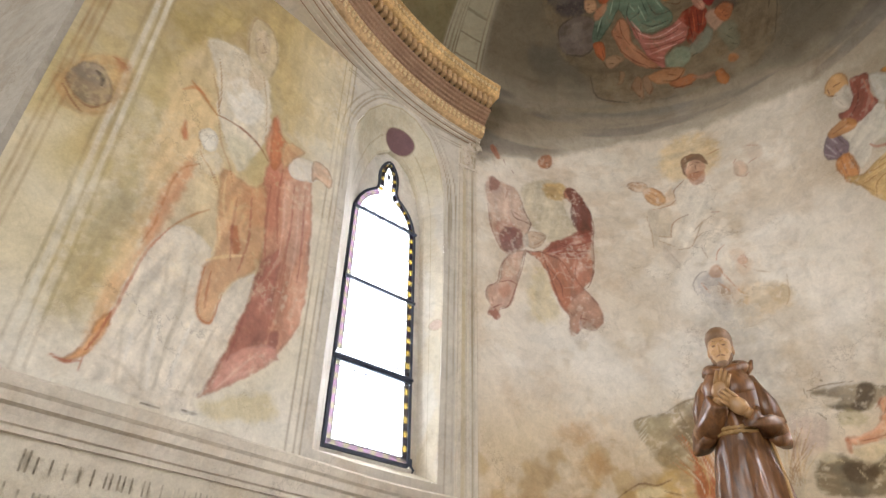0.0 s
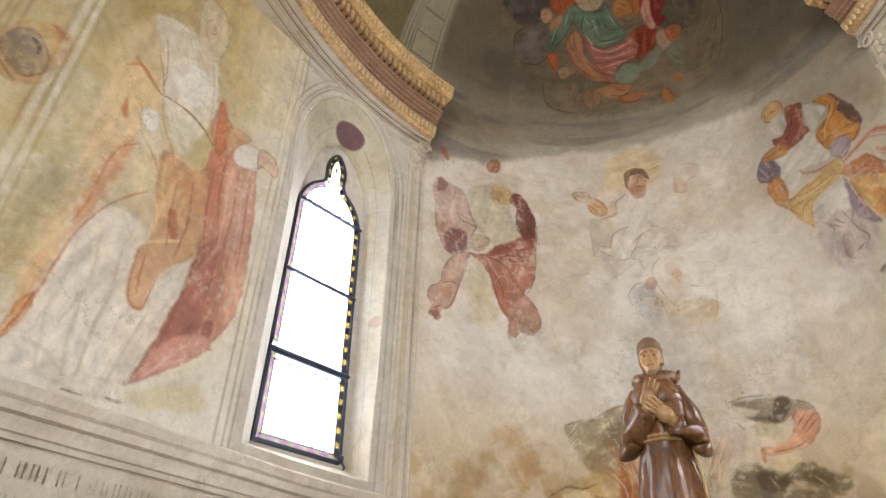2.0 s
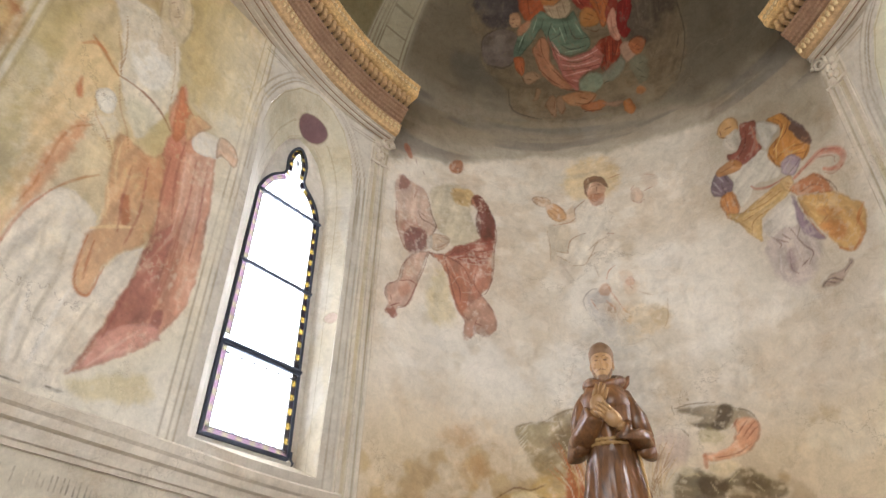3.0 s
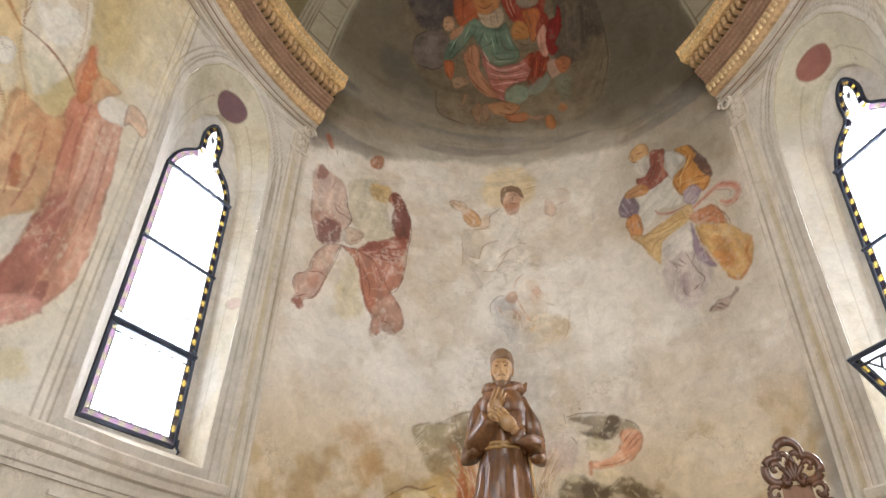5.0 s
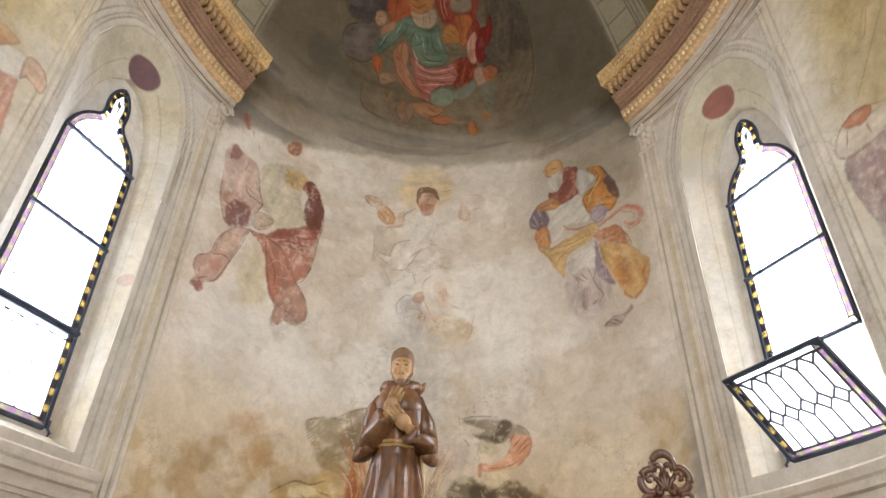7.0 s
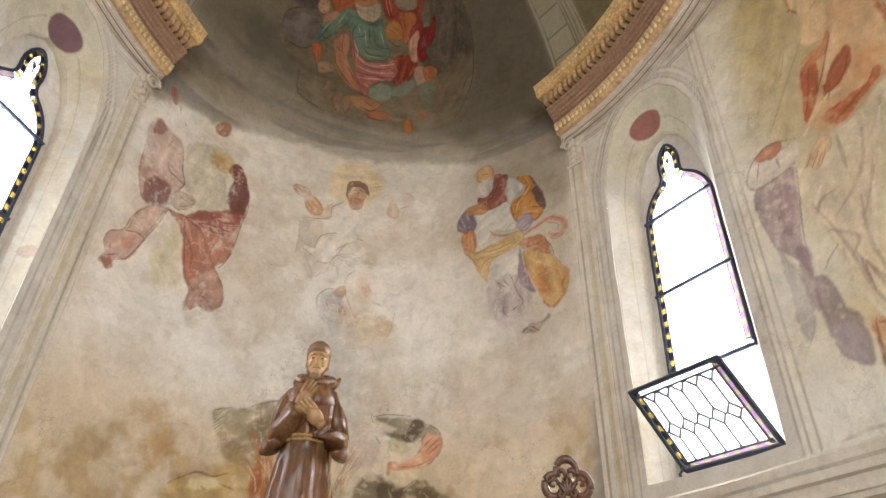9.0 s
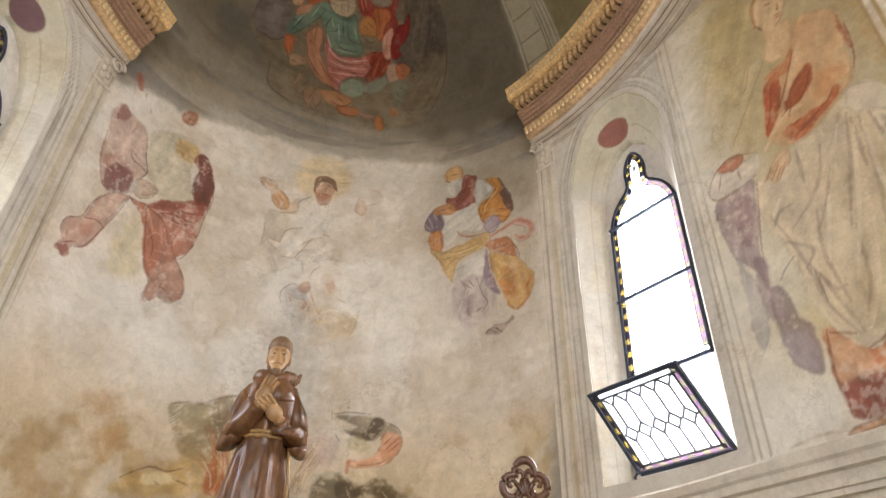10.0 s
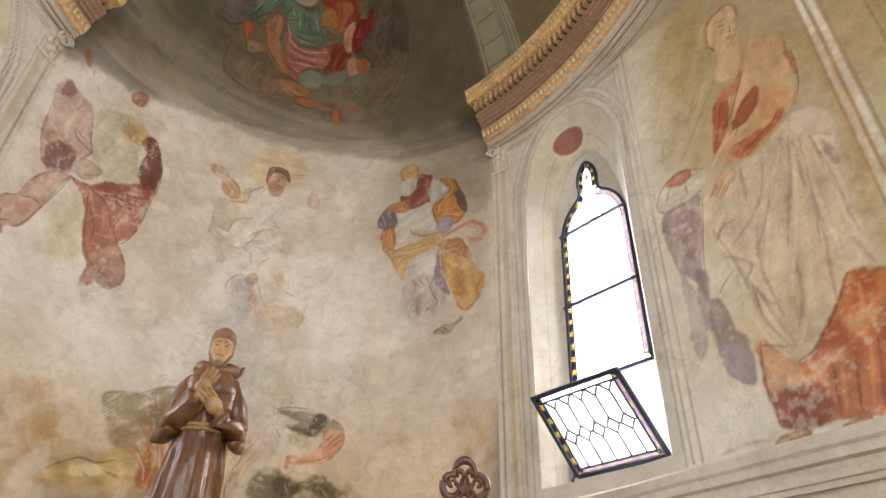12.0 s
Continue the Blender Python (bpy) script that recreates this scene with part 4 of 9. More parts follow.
saint_a.area([(-4.86, 3.47), (-4.85, 3.86), (-4.78, 4.11), (-4.72, 4.11), (-4.78, 3.74), (-4.85, 3.33), (-4.87, 3.03), (-4.92, 2.89), (-4.97, 2.92), (-4.94, 3.22)], (212, 172, 130), 0.75, 0.02, 0.0, 0.22)
saint_a.area([(-4.84, 3.82), (-4.77, 4.09), (-4.72, 4.10), (-4.75, 3.75), (-4.82, 3.45), (-4.86, 3.41)], (196, 138, 108), 0.55, 0.025, 0.0, 0.22)
saint_a.area([(-4.75, 3.62), (-4.63, 3.69), (-4.50, 3.62), (-4.48, 3.48), (-4.49, 3.26), (-4.46, 3.19), (-4.38, 3.20), (-4.35, 3.39), (-4.20, 3.62), (-4.19, 3.42), (-4.26, 3.08), (-4.37, 2.79), (-4.33, 2.69), (-4.57, 2.68), (-4.77, 2.69), (-4.94, 2.72), (-4.93, 2.86), (-4.87, 3.19), (-4.83, 3.45)], (230, 220, 204), 0.97, 0.014, 0.1, 0.12)
saint_a.area([(-4.88, 5.09), (-4.64, 5.20), (-4.44, 5.14), (-4.35, 4.93), (-4.31, 4.64), (-4.40, 4.33), (-4.46, 4.24), (-4.61, 4.42), (-4.67, 4.55), (-4.76, 4.86)], (224, 214, 194), 0.9, 0.015, 0.1, 0.12)
saint_a.area([(-4.68, 4.82), (-4.55, 4.99), (-4.38, 4.86), (-4.41, 4.67), (-4.55, 4.61)], (238, 232, 220), 0.85, 0.02, 0, 0.08)
saint_a.area([(-4.59, 4.43), (-4.43, 4.48), (-4.36, 4.38), (-4.44, 4.25), (-4.54, 4.32)], (196, 192, 162), 0.45, 0.03, 0.0, 0.22)
saint_a.area([(-4.32, 4.58), (-4.28, 4.85), (-4.17, 4.66), (-3.93, 4.54), (-3.83, 3.92), (-3.82, 3.43), (-3.97, 3.11), (-4.12, 2.97), (-4.34, 2.78), (-4.26, 3.08), (-4.19, 3.42), (-4.18, 3.66), (-4.19, 3.96), (-4.27, 4.22), (-4.26, 4.42)], (198, 142, 124), 0.9, 0.012, 0.22, 0.35)
saint_a.area([(-4.55, 4.18), (-4.36, 4.17), (-4.25, 4.24), (-4.19, 3.96), (-4.18, 3.66), (-4.32, 3.48), (-4.38, 3.30), (-4.39, 3.19), (-4.47, 3.20), (-4.50, 3.29), (-4.51, 3.50), (-4.46, 3.60), (-4.51, 3.86)], (208, 162, 122), 0.88, 0.012, 0.12, 0.3)
saint_a.area([(-4.39, 4.10), (-4.26, 4.18), (-4.21, 3.94), (-4.31, 3.93)], (196, 140, 108), 0.5, 0.04, 0.0, 0.22)
saint_a.area([(-4.18, 3.66), (-4.04, 3.86), (-4.03, 3.62), (-4.03, 3.23), (-4.16, 3.11), (-4.27, 2.98), (-4.35, 2.79), (-4.26, 3.08), (-4.19, 3.42)], (158, 96, 92), 0.78, 0.014, 0.1, 0.4)
saint_a.area([(-4.02, 3.27), (-3.96, 3.30), (-3.95, 3.19), (-4.01, 3.15)], (134, 72, 74), 0.75, 0.01, 0.0, 0.22)
saint_a.area([(-4.23, 3.05), (-4.02, 3.20), (-3.93, 3.14), (-4.09, 3.00), (-4.30, 2.82)], (202, 152, 146), 0.82, 0.01, 0.15, 0.22)
saint_a.area([(-4.13, 4.31), (-3.93, 4.49), (-3.89, 4.12), (-3.95, 3.74), (-4.04, 3.94)], (214, 174, 152), 0.6, 0.02, 0.0, 0.22)
saint_a.area([(-3.95, 3.74), (-3.84, 3.88), (-3.83, 3.46), (-3.88, 3.40)], (212, 166, 140), 0.55, 0.02, 0.0, 0.22)
saint_a.area([(-4.26, 4.42), (-4.14, 4.36), (-4.11, 4.00), (-4.19, 3.96)], (176, 108, 96), 0.55, 0.02, 0.0, 0.22)
saint_a.area([(-4.11, 4.47), (-4.07, 4.61), (-3.92, 4.65), (-3.88, 4.52), (-4.05, 4.42)], (234, 228, 216), 0.96, 0.008, 0.1, 0.08)
saint_a.area([(-3.93, 4.67), (-3.80, 4.68), (-3.73, 4.59), (-3.77, 4.52), (-3.87, 4.54), (-3.91, 4.50)], (216, 178, 148), 0.85, 0.007, 0.3, 0.22)
saint_a.area([(-4.30, 4.83), (-4.21, 4.71), (-4.13, 4.64), (-4.19, 4.42), (-4.25, 4.43), (-4.28, 4.61)], (190, 118, 82), 0.82, 0.009, 0.2, 0.22)
saint_a.area([(-4.18, 4.68), (-4.01, 4.70), (-4.08, 4.57), (-4.15, 4.44)], (216, 172, 130), 0.85, 0.01, 0.2, 0.22)
saint_a.area([(-4.64, 5.38), (-4.61, 5.59), (-4.46, 5.57), (-4.37, 5.33), (-4.43, 5.09), (-4.56, 5.13)], (206, 190, 160), 0.78, 0.014, 0.22, 0.22)
saint_a.area([(-4.59, 5.43), (-4.52, 5.53), (-4.46, 5.40), (-4.46, 5.24), (-4.53, 5.24)], (216, 196, 168), 0.8, 0.01, 0.15, 0.22)
saint_a.area([(-4.53, 5.12), (-4.44, 5.14), (-4.43, 4.98), (-4.54, 4.95)], (216, 198, 170), 0.8, 0.01, 0.0, 0.22)
saint_a.line([(-4.56, 5.38), (-4.54, 5.42)], (112, 92, 78), 0.008, 0.8)
saint_a.line([(-4.51, 5.47), (-4.48, 5.51)], (112, 92, 78), 0.008, 0.8)
saint_a.line([(-4.52, 5.40), (-4.49, 5.35)], (112, 92, 78), 0.008, 0.8)
saint_a.line([(-4.51, 5.29), (-4.47, 5.34)], (112, 92, 78), 0.008, 0.8)
saint_a.line([(-4.59, 5.18), (-4.62, 5.33), (-4.61, 5.58), (-4.46, 5.57), (-4.38, 5.35)], (170, 138, 104), 0.01, 0.6)
saint_a.line([(-4.45, 5.11), (-4.38, 4.91), (-4.32, 4.58)], (170, 138, 104), 0.01, 0.6)
saint_a.area([(-4.75, 4.34), (-4.70, 4.41), (-4.63, 4.38), (-4.62, 4.28), (-4.69, 4.24)], (232, 226, 214), 0.96, 0.008, 0.15, 0.08)
saint_a.area([(-4.71, 4.16), (-4.61, 4.28), (-4.56, 4.17), (-4.62, 4.09)], (212, 204, 188), 0.6, 0.02, 0.0, 0.22)
saint_a.line([(-4.67, 4.55), (-4.51, 4.56), (-4.37, 4.52), (-4.27, 4.44)], (132, 82, 64), 0.02, 0.85)
saint_a.line([(-4.78, 4.84), (-4.72, 4.71), (-4.66, 4.55)], (150, 112, 76), 0.011, 0.7)
saint_a.line([(-4.77, 4.99), (-4.71, 4.80), (-4.67, 4.55)], (150, 112, 76), 0.011, 0.7)
saint_a.line([(-4.89, 4.67), (-4.80, 4.62), (-4.68, 4.54)], (170, 108, 60), 0.03, 0.75)
saint_a.line([(-4.92, 4.57), (-4.86, 4.64), (-4.79, 4.63)], (190, 122, 80), 0.025, 0.7)
saint_a.area([(-4.86, 4.30), (-4.85, 4.37), (-4.80, 4.27), (-4.83, 4.23)], (182, 98, 64), 0.75, 0.012, 0.0, 0.22)
saint_a.line([(-4.66, 4.51), (-4.61, 4.37), (-4.52, 4.24), (-4.46, 4.10)], (160, 108, 74), 0.011, 0.65)
saint_a.line([(-4.74, 4.30), (-4.70, 4.19), (-4.62, 4.13), (-4.55, 4.02)], (160, 108, 74), 0.011, 0.65)
saint_a.line([(-4.59, 4.11), (-4.53, 4.01)], (160, 108, 74), 0.011, 0.65)
saint_a.line([(-4.75, 3.62), (-4.65, 3.77), (-4.56, 3.86)], (178, 122, 80), 0.016, 0.7)
saint_a.line([(-4.69, 4.13), (-4.79, 4.02), (-4.82, 3.81), (-4.83, 3.62), (-4.86, 3.47)], (178, 122, 80), 0.016, 0.7)
saint_a.line([(-4.75, 3.62), (-4.82, 3.45), (-4.86, 3.20), (-4.89, 2.99), (-4.94, 2.81), (-4.94, 2.73)], (182, 108, 78), 0.018, 0.75)
saint_a.area([(-4.41, 3.79), (-4.37, 3.85), (-4.32, 3.71), (-4.35, 3.66)], (168, 92, 58), 0.75, 0.012, 0.0, 0.22)
saint_a.line([(-4.50, 3.50), (-4.49, 3.29), (-4.46, 3.20), (-4.39, 3.19), (-4.37, 3.29), (-4.36, 3.38)], (172, 104, 70), 0.014, 0.75)
saint_a.line([(-4.46, 3.49), (-4.45, 3.35), (-4.44, 3.26)], (160, 92, 64), 0.016, 0.6)
saint_a.line([(-4.50, 3.54), (-4.39, 3.62), (-4.28, 3.69)], (230, 200, 154), 0.022, 0.8)
saint_a.line([(-4.51, 3.86), (-4.46, 3.72), (-4.48, 3.59)], (230, 202, 158), 0.016, 0.6)
saint_a.line([(-4.52, 4.15), (-4.49, 3.95), (-4.44, 3.81)], (230, 202, 158), 0.016, 0.6)
saint_a.line([(-4.49, 3.69), (-4.44, 3.65)], (230, 202, 158), 0.016, 0.6)
saint_a.area([(-5.08, 2.76), (-5.02, 2.76), (-4.96, 2.87), (-4.94, 2.99), (-4.89, 3.05), (-4.88, 2.95), (-4.92, 2.83), (-4.96, 2.77), (-5.02, 2.74)], (210, 154, 102), 0.92, 0.008, 0.3, 0.22)
saint_a.line([(-5.07, 2.76), (-5.01, 2.75), (-4.95, 2.77)], (158, 76, 50), 0.016, 0.8)
saint_a.line([(-4.94, 2.83), (-4.91, 2.93), (-4.89, 3.05)], (158, 76, 50), 0.016, 0.8)
saint_a.line([(-4.63, 2.67), (-4.53, 2.67)], (84, 70, 58), 0.014, 0.85)
saint_a.line([(-4.42, 2.69), (-4.33, 2.69)], (84, 70, 58), 0.014, 0.85)
saint_a.line([(-4.69, 3.10), (-4.68, 2.92), (-4.65, 2.73)], (196, 184, 164), 0.026, 0.6)
saint_a.line([(-4.55, 3.27), (-4.58, 3.02), (-4.59, 2.75)], (196, 184, 164), 0.026, 0.6)
saint_a.line([(-4.81, 3.00), (-4.79, 2.82), (-4.77, 2.72)], (196, 184, 164), 0.026, 0.6)
saint_a.line([(-4.35, 3.18), (-4.40, 2.96), (-4.44, 2.76)], (196, 184, 164), 0.026, 0.6)
saint_a.line([(-4.71, 3.48), (-4.68, 3.24), (-4.74, 2.96)], (196, 184, 164), 0.026, 0.6)
saint_a.line([(-4.86, 2.83), (-4.76, 2.81), (-4.64, 2.73)], (196, 184, 164), 0.026, 0.6)
saint_a.line([(-4.58, 3.46), (-4.57, 3.22), (-4.59, 2.96)], (196, 184, 164), 0.026, 0.6)
saint_a.line([(-4.79, 3.26), (-4.80, 3.06), (-4.83, 2.93)], (196, 184, 164), 0.026, 0.6)
saint_a.line([(-4.50, 2.77), (-4.41, 2.77), (-4.37, 2.73)], (196, 184, 164), 0.026, 0.6)
saint_a.line([(-4.65, 3.12), (-4.65, 2.93), (-4.62, 2.74)], (242, 236, 226), 0.022, 0.6)
saint_a.line([(-4.48, 3.19), (-4.51, 2.99), (-4.53, 2.77)], (242, 236, 226), 0.022, 0.6)
saint_a.line([(-4.76, 2.98), (-4.76, 2.84)], (242, 236, 226), 0.022, 0.6)
saint_a.line([(-4.21, 4.26), (-4.19, 3.96), (-4.14, 3.72)], (150, 86, 80), 0.02, 0.6)
saint_a.line([(-4.04, 4.37), (-4.01, 4.05), (-4.01, 3.71), (-4.02, 3.38)], (150, 86, 80), 0.02, 0.6)
saint_a.line([(-4.15, 4.44), (-4.14, 4.16), (-4.08, 3.88)], (150, 86, 80), 0.02, 0.6)
saint_a.line([(-4.18, 3.62), (-4.20, 3.31), (-4.24, 3.02)], (150, 86, 80), 0.02, 0.6)
saint_a.line([(-3.95, 4.38), (-3.91, 4.02), (-3.89, 3.68)], (150, 86, 80), 0.02, 0.6)
saint_a.line([(-4.41, 4.04), (-4.40, 3.83), (-4.36, 3.61)], (150, 86, 80), 0.02, 0.6)
saint_a.line([(-4.32, 4.10), (-4.28, 3.82), (-4.30, 3.56)], (150, 86, 80), 0.02, 0.6)
saint_a.line([(-3.99, 3.76), (-4.00, 3.47), (-4.03, 3.23)], (150, 86, 80), 0.02, 0.6)
saint_a.line([(-4.12, 4.37), (-4.07, 4.07), (-4.05, 3.81)], (224, 186, 166), 0.018, 0.6)
saint_a.line([(-4.00, 4.39), (-3.95, 4.00), (-3.94, 3.65)], (224, 186, 166), 0.018, 0.6)
saint_a.line([(-4.05, 3.15), (-4.17, 2.99), (-4.27, 2.85)], (224, 186, 166), 0.018, 0.6)
saint_a.area([(-4.33, 2.76), (-3.96, 2.91), (-3.90, 2.79), (-4.26, 2.69)], (214, 196, 142), 0.6, 0.03, 0.0, 0.22)
saint_a.done()

medal_a = Painting("fresco_medallion", "worn painted medallion in grey and brown beside the pale stripe")
medal_a.area([(-5.51, 4.05), (-5.53, 4.23), (-5.46, 4.37), (-5.34, 4.51), (-5.21, 4.46), (-5.22, 4.18), (-5.34, 4.03)], (190, 152, 104), 0.7, 0.03, 0.2, 0.35)
medal_a.area([(-5.49, 4.17), (-5.49, 4.28), (-5.40, 4.38), (-5.30, 4.32), (-5.26, 4.19), (-5.33, 4.10), (-5.42, 4.10)], (152, 136, 118), 0.8, 0.012, 0.3, 0.35)
medal_a.area([(-5.50, 4.25), (-5.42, 4.36), (-5.33, 4.31), (-5.35, 4.25), (-5.45, 4.23)], (132, 122, 112), 0.6, 0.02, 0.0, 0.22)
medal_a.line([(-5.38, 4.33), (-5.34, 4.31), (-5.33, 4.26)], (70, 58, 52), 0.03, 0.8)
medal_a.line([(-5.49, 4.17), (-5.42, 4.10), (-5.33, 4.09), (-5.26, 4.19)], (130, 84, 56), 0.014, 0.7)
medal_a.line([(-5.49, 4.13), (-5.42, 4.06), (-5.36, 4.03)], (130, 84, 56), 0.014, 0.7)
medal_a.line([(-5.34, 4.49), (-5.29, 4.49), (-5.24, 4.46)], (130, 84, 56), 0.014, 0.7)
medal_a.area([(-5.32, 4.49), (-5.26, 4.52), (-5.24, 4.46), (-5.28, 4.42)], (158, 108, 74), 0.7, 0.02, 0.0, 0.22)
medal_a.done()

figure_a = Painting("fresco_figure", "fragment of a frescoed figure in a red cloak", 0.84)
figure_a.area([(-1.78, 5.52), (-1.58, 5.72), (-1.33, 5.73), (-1.27, 5.58), (-1.32, 5.49), (-1.29, 5.30), (-1.23, 5.14), (-1.50, 4.99), (-1.56, 5.02), (-1.68, 5.15)], (212, 200, 168), 0.75, 0.02, 0.0, 0.22)
figure_a.area([(-1.54, 5.66), (-1.33, 5.73), (-1.27, 5.58), (-1.38, 5.50), (-1.51, 5.52)], (216, 176, 102), 0.75, 0.02, 0.0, 0.22)
figure_a.line([(-1.52, 5.69), (-1.49, 5.65)], (130, 96, 56), 0.012, 0.7)
figure_a.line([(-1.46, 5.57), (-1.43, 5.53)], (130, 96, 56), 0.012, 0.7)
figure_a.line([(-1.31, 5.60), (-1.27, 5.51)], (130, 96, 56), 0.012, 0.7)
figure_a.area([(-1.74, 4.49), (-1.59, 4.73), (-1.51, 4.42), (-1.46, 4.22), (-1.66, 4.14), (-1.74, 4.26)], (220, 202, 150), 0.6, 0.05, 0.0, 0.22)
figure_a.area([(-2.12, 5.27), (-2.16, 5.44), (-2.10, 5.59), (-2.03, 5.58), (-1.94, 5.58), (-1.83, 5.55), (-1.78, 5.45), (-1.72, 5.22), (-1.68, 5.15), (-1.74, 5.02), (-1.77, 4.88), (-1.84, 4.81), (-1.94, 4.75), (-2.03, 4.84), (-2.11, 5.03)], (202, 164, 142), 0.75, 0.016, 0.1, 0.3)
figure_a.area([(-2.07, 5.06), (-1.95, 5.11), (-1.85, 5.08), (-1.90, 4.92), (-2.00, 4.86)], (180, 124, 112), 0.5, 0.03, 0.0, 0.22)
figure_a.area([(-2.02, 4.90), (-1.96, 5.04), (-1.81, 5.07), (-1.78, 4.96), (-1.82, 4.85), (-1.95, 4.77)], (130, 74, 78), 0.8, 0.014, 0.1, 0.45)
figure_a.area([(-2.11, 5.42), (-2.11, 5.54), (-2.07, 5.61), (-1.99, 5.56), (-2.03, 5.46)], (150, 92, 86), 0.75, 0.012, 0.0, 0.22)
figure_a.line([(-2.13, 5.26), (-2.11, 5.03), (-2.03, 4.84), (-1.94, 4.76)], (146, 84, 72), 0.018, 0.7)
figure_a.line([(-2.04, 5.01), (-1.98, 4.88)], (164, 108, 98), 0.014, 0.6)
figure_a.line([(-1.99, 5.08), (-1.90, 4.89)], (164, 108, 98), 0.014, 0.6)
figure_a.line([(-1.91, 5.17), (-1.87, 5.04)], (164, 108, 98), 0.014, 0.6)
figure_a.line([(-1.93, 5.51), (-1.89, 5.51)], (164, 108, 98), 0.014, 0.6)
figure_a.line([(-1.91, 5.49), (-1.94, 5.38)], (164, 108, 98), 0.014, 0.6)
figure_a.line([(-1.89, 5.27), (-1.84, 5.18), (-1.75, 5.17), (-1.69, 5.14)], (104, 62, 50), 0.012, 0.85)
figure_a.line([(-1.79, 5.47), (-1.74, 5.28), (-1.69, 5.16), (-1.74, 5.02)], (104, 62, 50), 0.012, 0.85)
figure_a.line([(-1.87, 5.26), (-1.79, 5.21)], (104, 62, 50), 0.012, 0.85)
figure_a.area([(-1.79, 4.96), (-1.72, 5.06), (-1.61, 5.09), (-1.54, 5.04), (-1.60, 4.92), (-1.71, 4.88)], (210, 184, 158), 0.9, 0.008, 0.25, 0.22)
figure_a.line([(-1.69, 4.92), (-1.62, 4.95), (-1.55, 5.03)], (150, 100, 76), 0.008, 0.7)
figure_a.line([(-1.68, 5.02), (-1.61, 5.00)], (150, 100, 76), 0.008, 0.7)
figure_a.line([(-1.65, 5.07), (-1.57, 5.05)], (150, 100, 76), 0.008, 0.7)
figure_a.area([(-1.79, 4.96), (-1.73, 5.04), (-1.72, 4.93), (-1.76, 4.88)], (196, 190, 178), 0.8, 0.01, 0.0, 0.22)
figure_a.area([(-1.94, 4.75), (-1.76, 4.85), (-1.81, 4.68), (-1.86, 4.45), (-1.93, 4.25), (-2.02, 4.19), (-2.07, 4.09), (-2.10, 4.11), (-2.15, 4.11), (-2.13, 4.20), (-2.16, 4.29), (-2.15, 4.36), (-2.04, 4.46), (-2.00, 4.63)], (210, 168, 146), 0.88, 0.01, 0.3, 0.25)
figure_a.area([(-2.14, 4.13), (-2.10, 4.19), (-2.02, 4.13), (-2.07, 4.08), (-2.11, 4.11)], (152, 84, 72), 0.8, 0.01, 0.0, 0.22)
figure_a.area([(-2.04, 4.38), (-1.95, 4.46), (-1.92, 4.37), (-2.00, 4.31)], (192, 138, 118), 0.6, 0.015, 0.0, 0.22)
figure_a.area([(-1.95, 4.68), (-1.81, 4.76), (-1.86, 4.57), (-1.97, 4.53)], (220, 186, 162), 0.6, 0.012, 0.0, 0.22)
figure_a.line([(-1.75, 4.84), (-1.81, 4.62), (-1.88, 4.41), (-1.95, 4.24), (-2.03, 4.18)], (124, 60, 48), 0.013, 0.8)
figure_a.line([(-1.94, 4.73), (-2.02, 4.59), (-2.05, 4.45), (-2.15, 4.36), (-2.16, 4.26), (-2.10, 4.20)], (124, 60, 48), 0.013, 0.8)
figure_a.line([(-2.03, 4.45), (-1.93, 4.49), (-1.86, 4.47)], (124, 60, 48), 0.013, 0.8)
figure_a.line([(-2.11, 4.29), (-2.09, 4.22)], (124, 60, 48), 0.013, 0.8)
figure_a.line([(-2.10, 4.18), (-2.01, 4.24)], (124, 60, 48), 0.013, 0.8)
figure_a.area([(-1.76, 4.85), (-1.59, 4.88), (-1.45, 5.02), (-1.23, 5.14), (-1.26, 5.48), (-1.33, 5.55), (-1.29, 5.68), (-1.19, 5.66), (-1.11, 5.49), (-1.07, 5.30), (-1.10, 5.02), (-1.10, 4.83), (-1.15, 4.63), (-1.22, 4.53), (-1.12, 4.41), (-1.08, 4.25), (-1.15, 4.14), (-1.22, 4.20), (-1.33, 4.08), (-1.39, 4.14), (-1.39, 4.25), (-1.46, 4.33), (-1.52, 4.53), (-1.57, 4.68), (-1.66, 4.79)], (186, 120, 98), 0.92, 0.01, 0.3, 0.4)
figure_a.area([(-1.26, 5.48), (-1.30, 5.64), (-1.21, 5.67), (-1.09, 5.46), (-1.07, 5.23), (-1.11, 5.11), (-1.21, 5.16), (-1.28, 5.28)], (118, 54, 44), 0.9, 0.01, 0.1, 0.35)
figure_a.area([(-1.55, 4.94), (-1.21, 5.16), (-1.09, 5.15), (-1.14, 4.94), (-1.30, 4.84), (-1.47, 4.85)], (148, 76, 62), 0.8, 0.016, 0, 0.4)
figure_a.area([(-1.54, 4.64), (-1.45, 4.71), (-1.35, 4.49), (-1.37, 4.31), (-1.46, 4.36)], (196, 124, 94), 0.7, 0.02, 0, 0.35)
figure_a.area([(-1.38, 4.36), (-1.22, 4.51), (-1.11, 4.38), (-1.09, 4.25), (-1.18, 4.12), (-1.29, 4.15), (-1.35, 4.07), (-1.40, 4.06), (-1.38, 4.23)], (208, 166, 142), 0.8, 0.016, 0.1, 0.3)
figure_a.line([(-1.50, 4.87), (-1.36, 4.84), (-1.15, 4.88)], (220, 178, 156), 0.014, 0.75)
figure_a.line([(-1.51, 4.59), (-1.44, 4.68), (-1.34, 4.64)], (220, 178, 156), 0.014, 0.75)
figure_a.line([(-1.41, 4.52), (-1.28, 4.55)], (220, 178, 156), 0.014, 0.75)
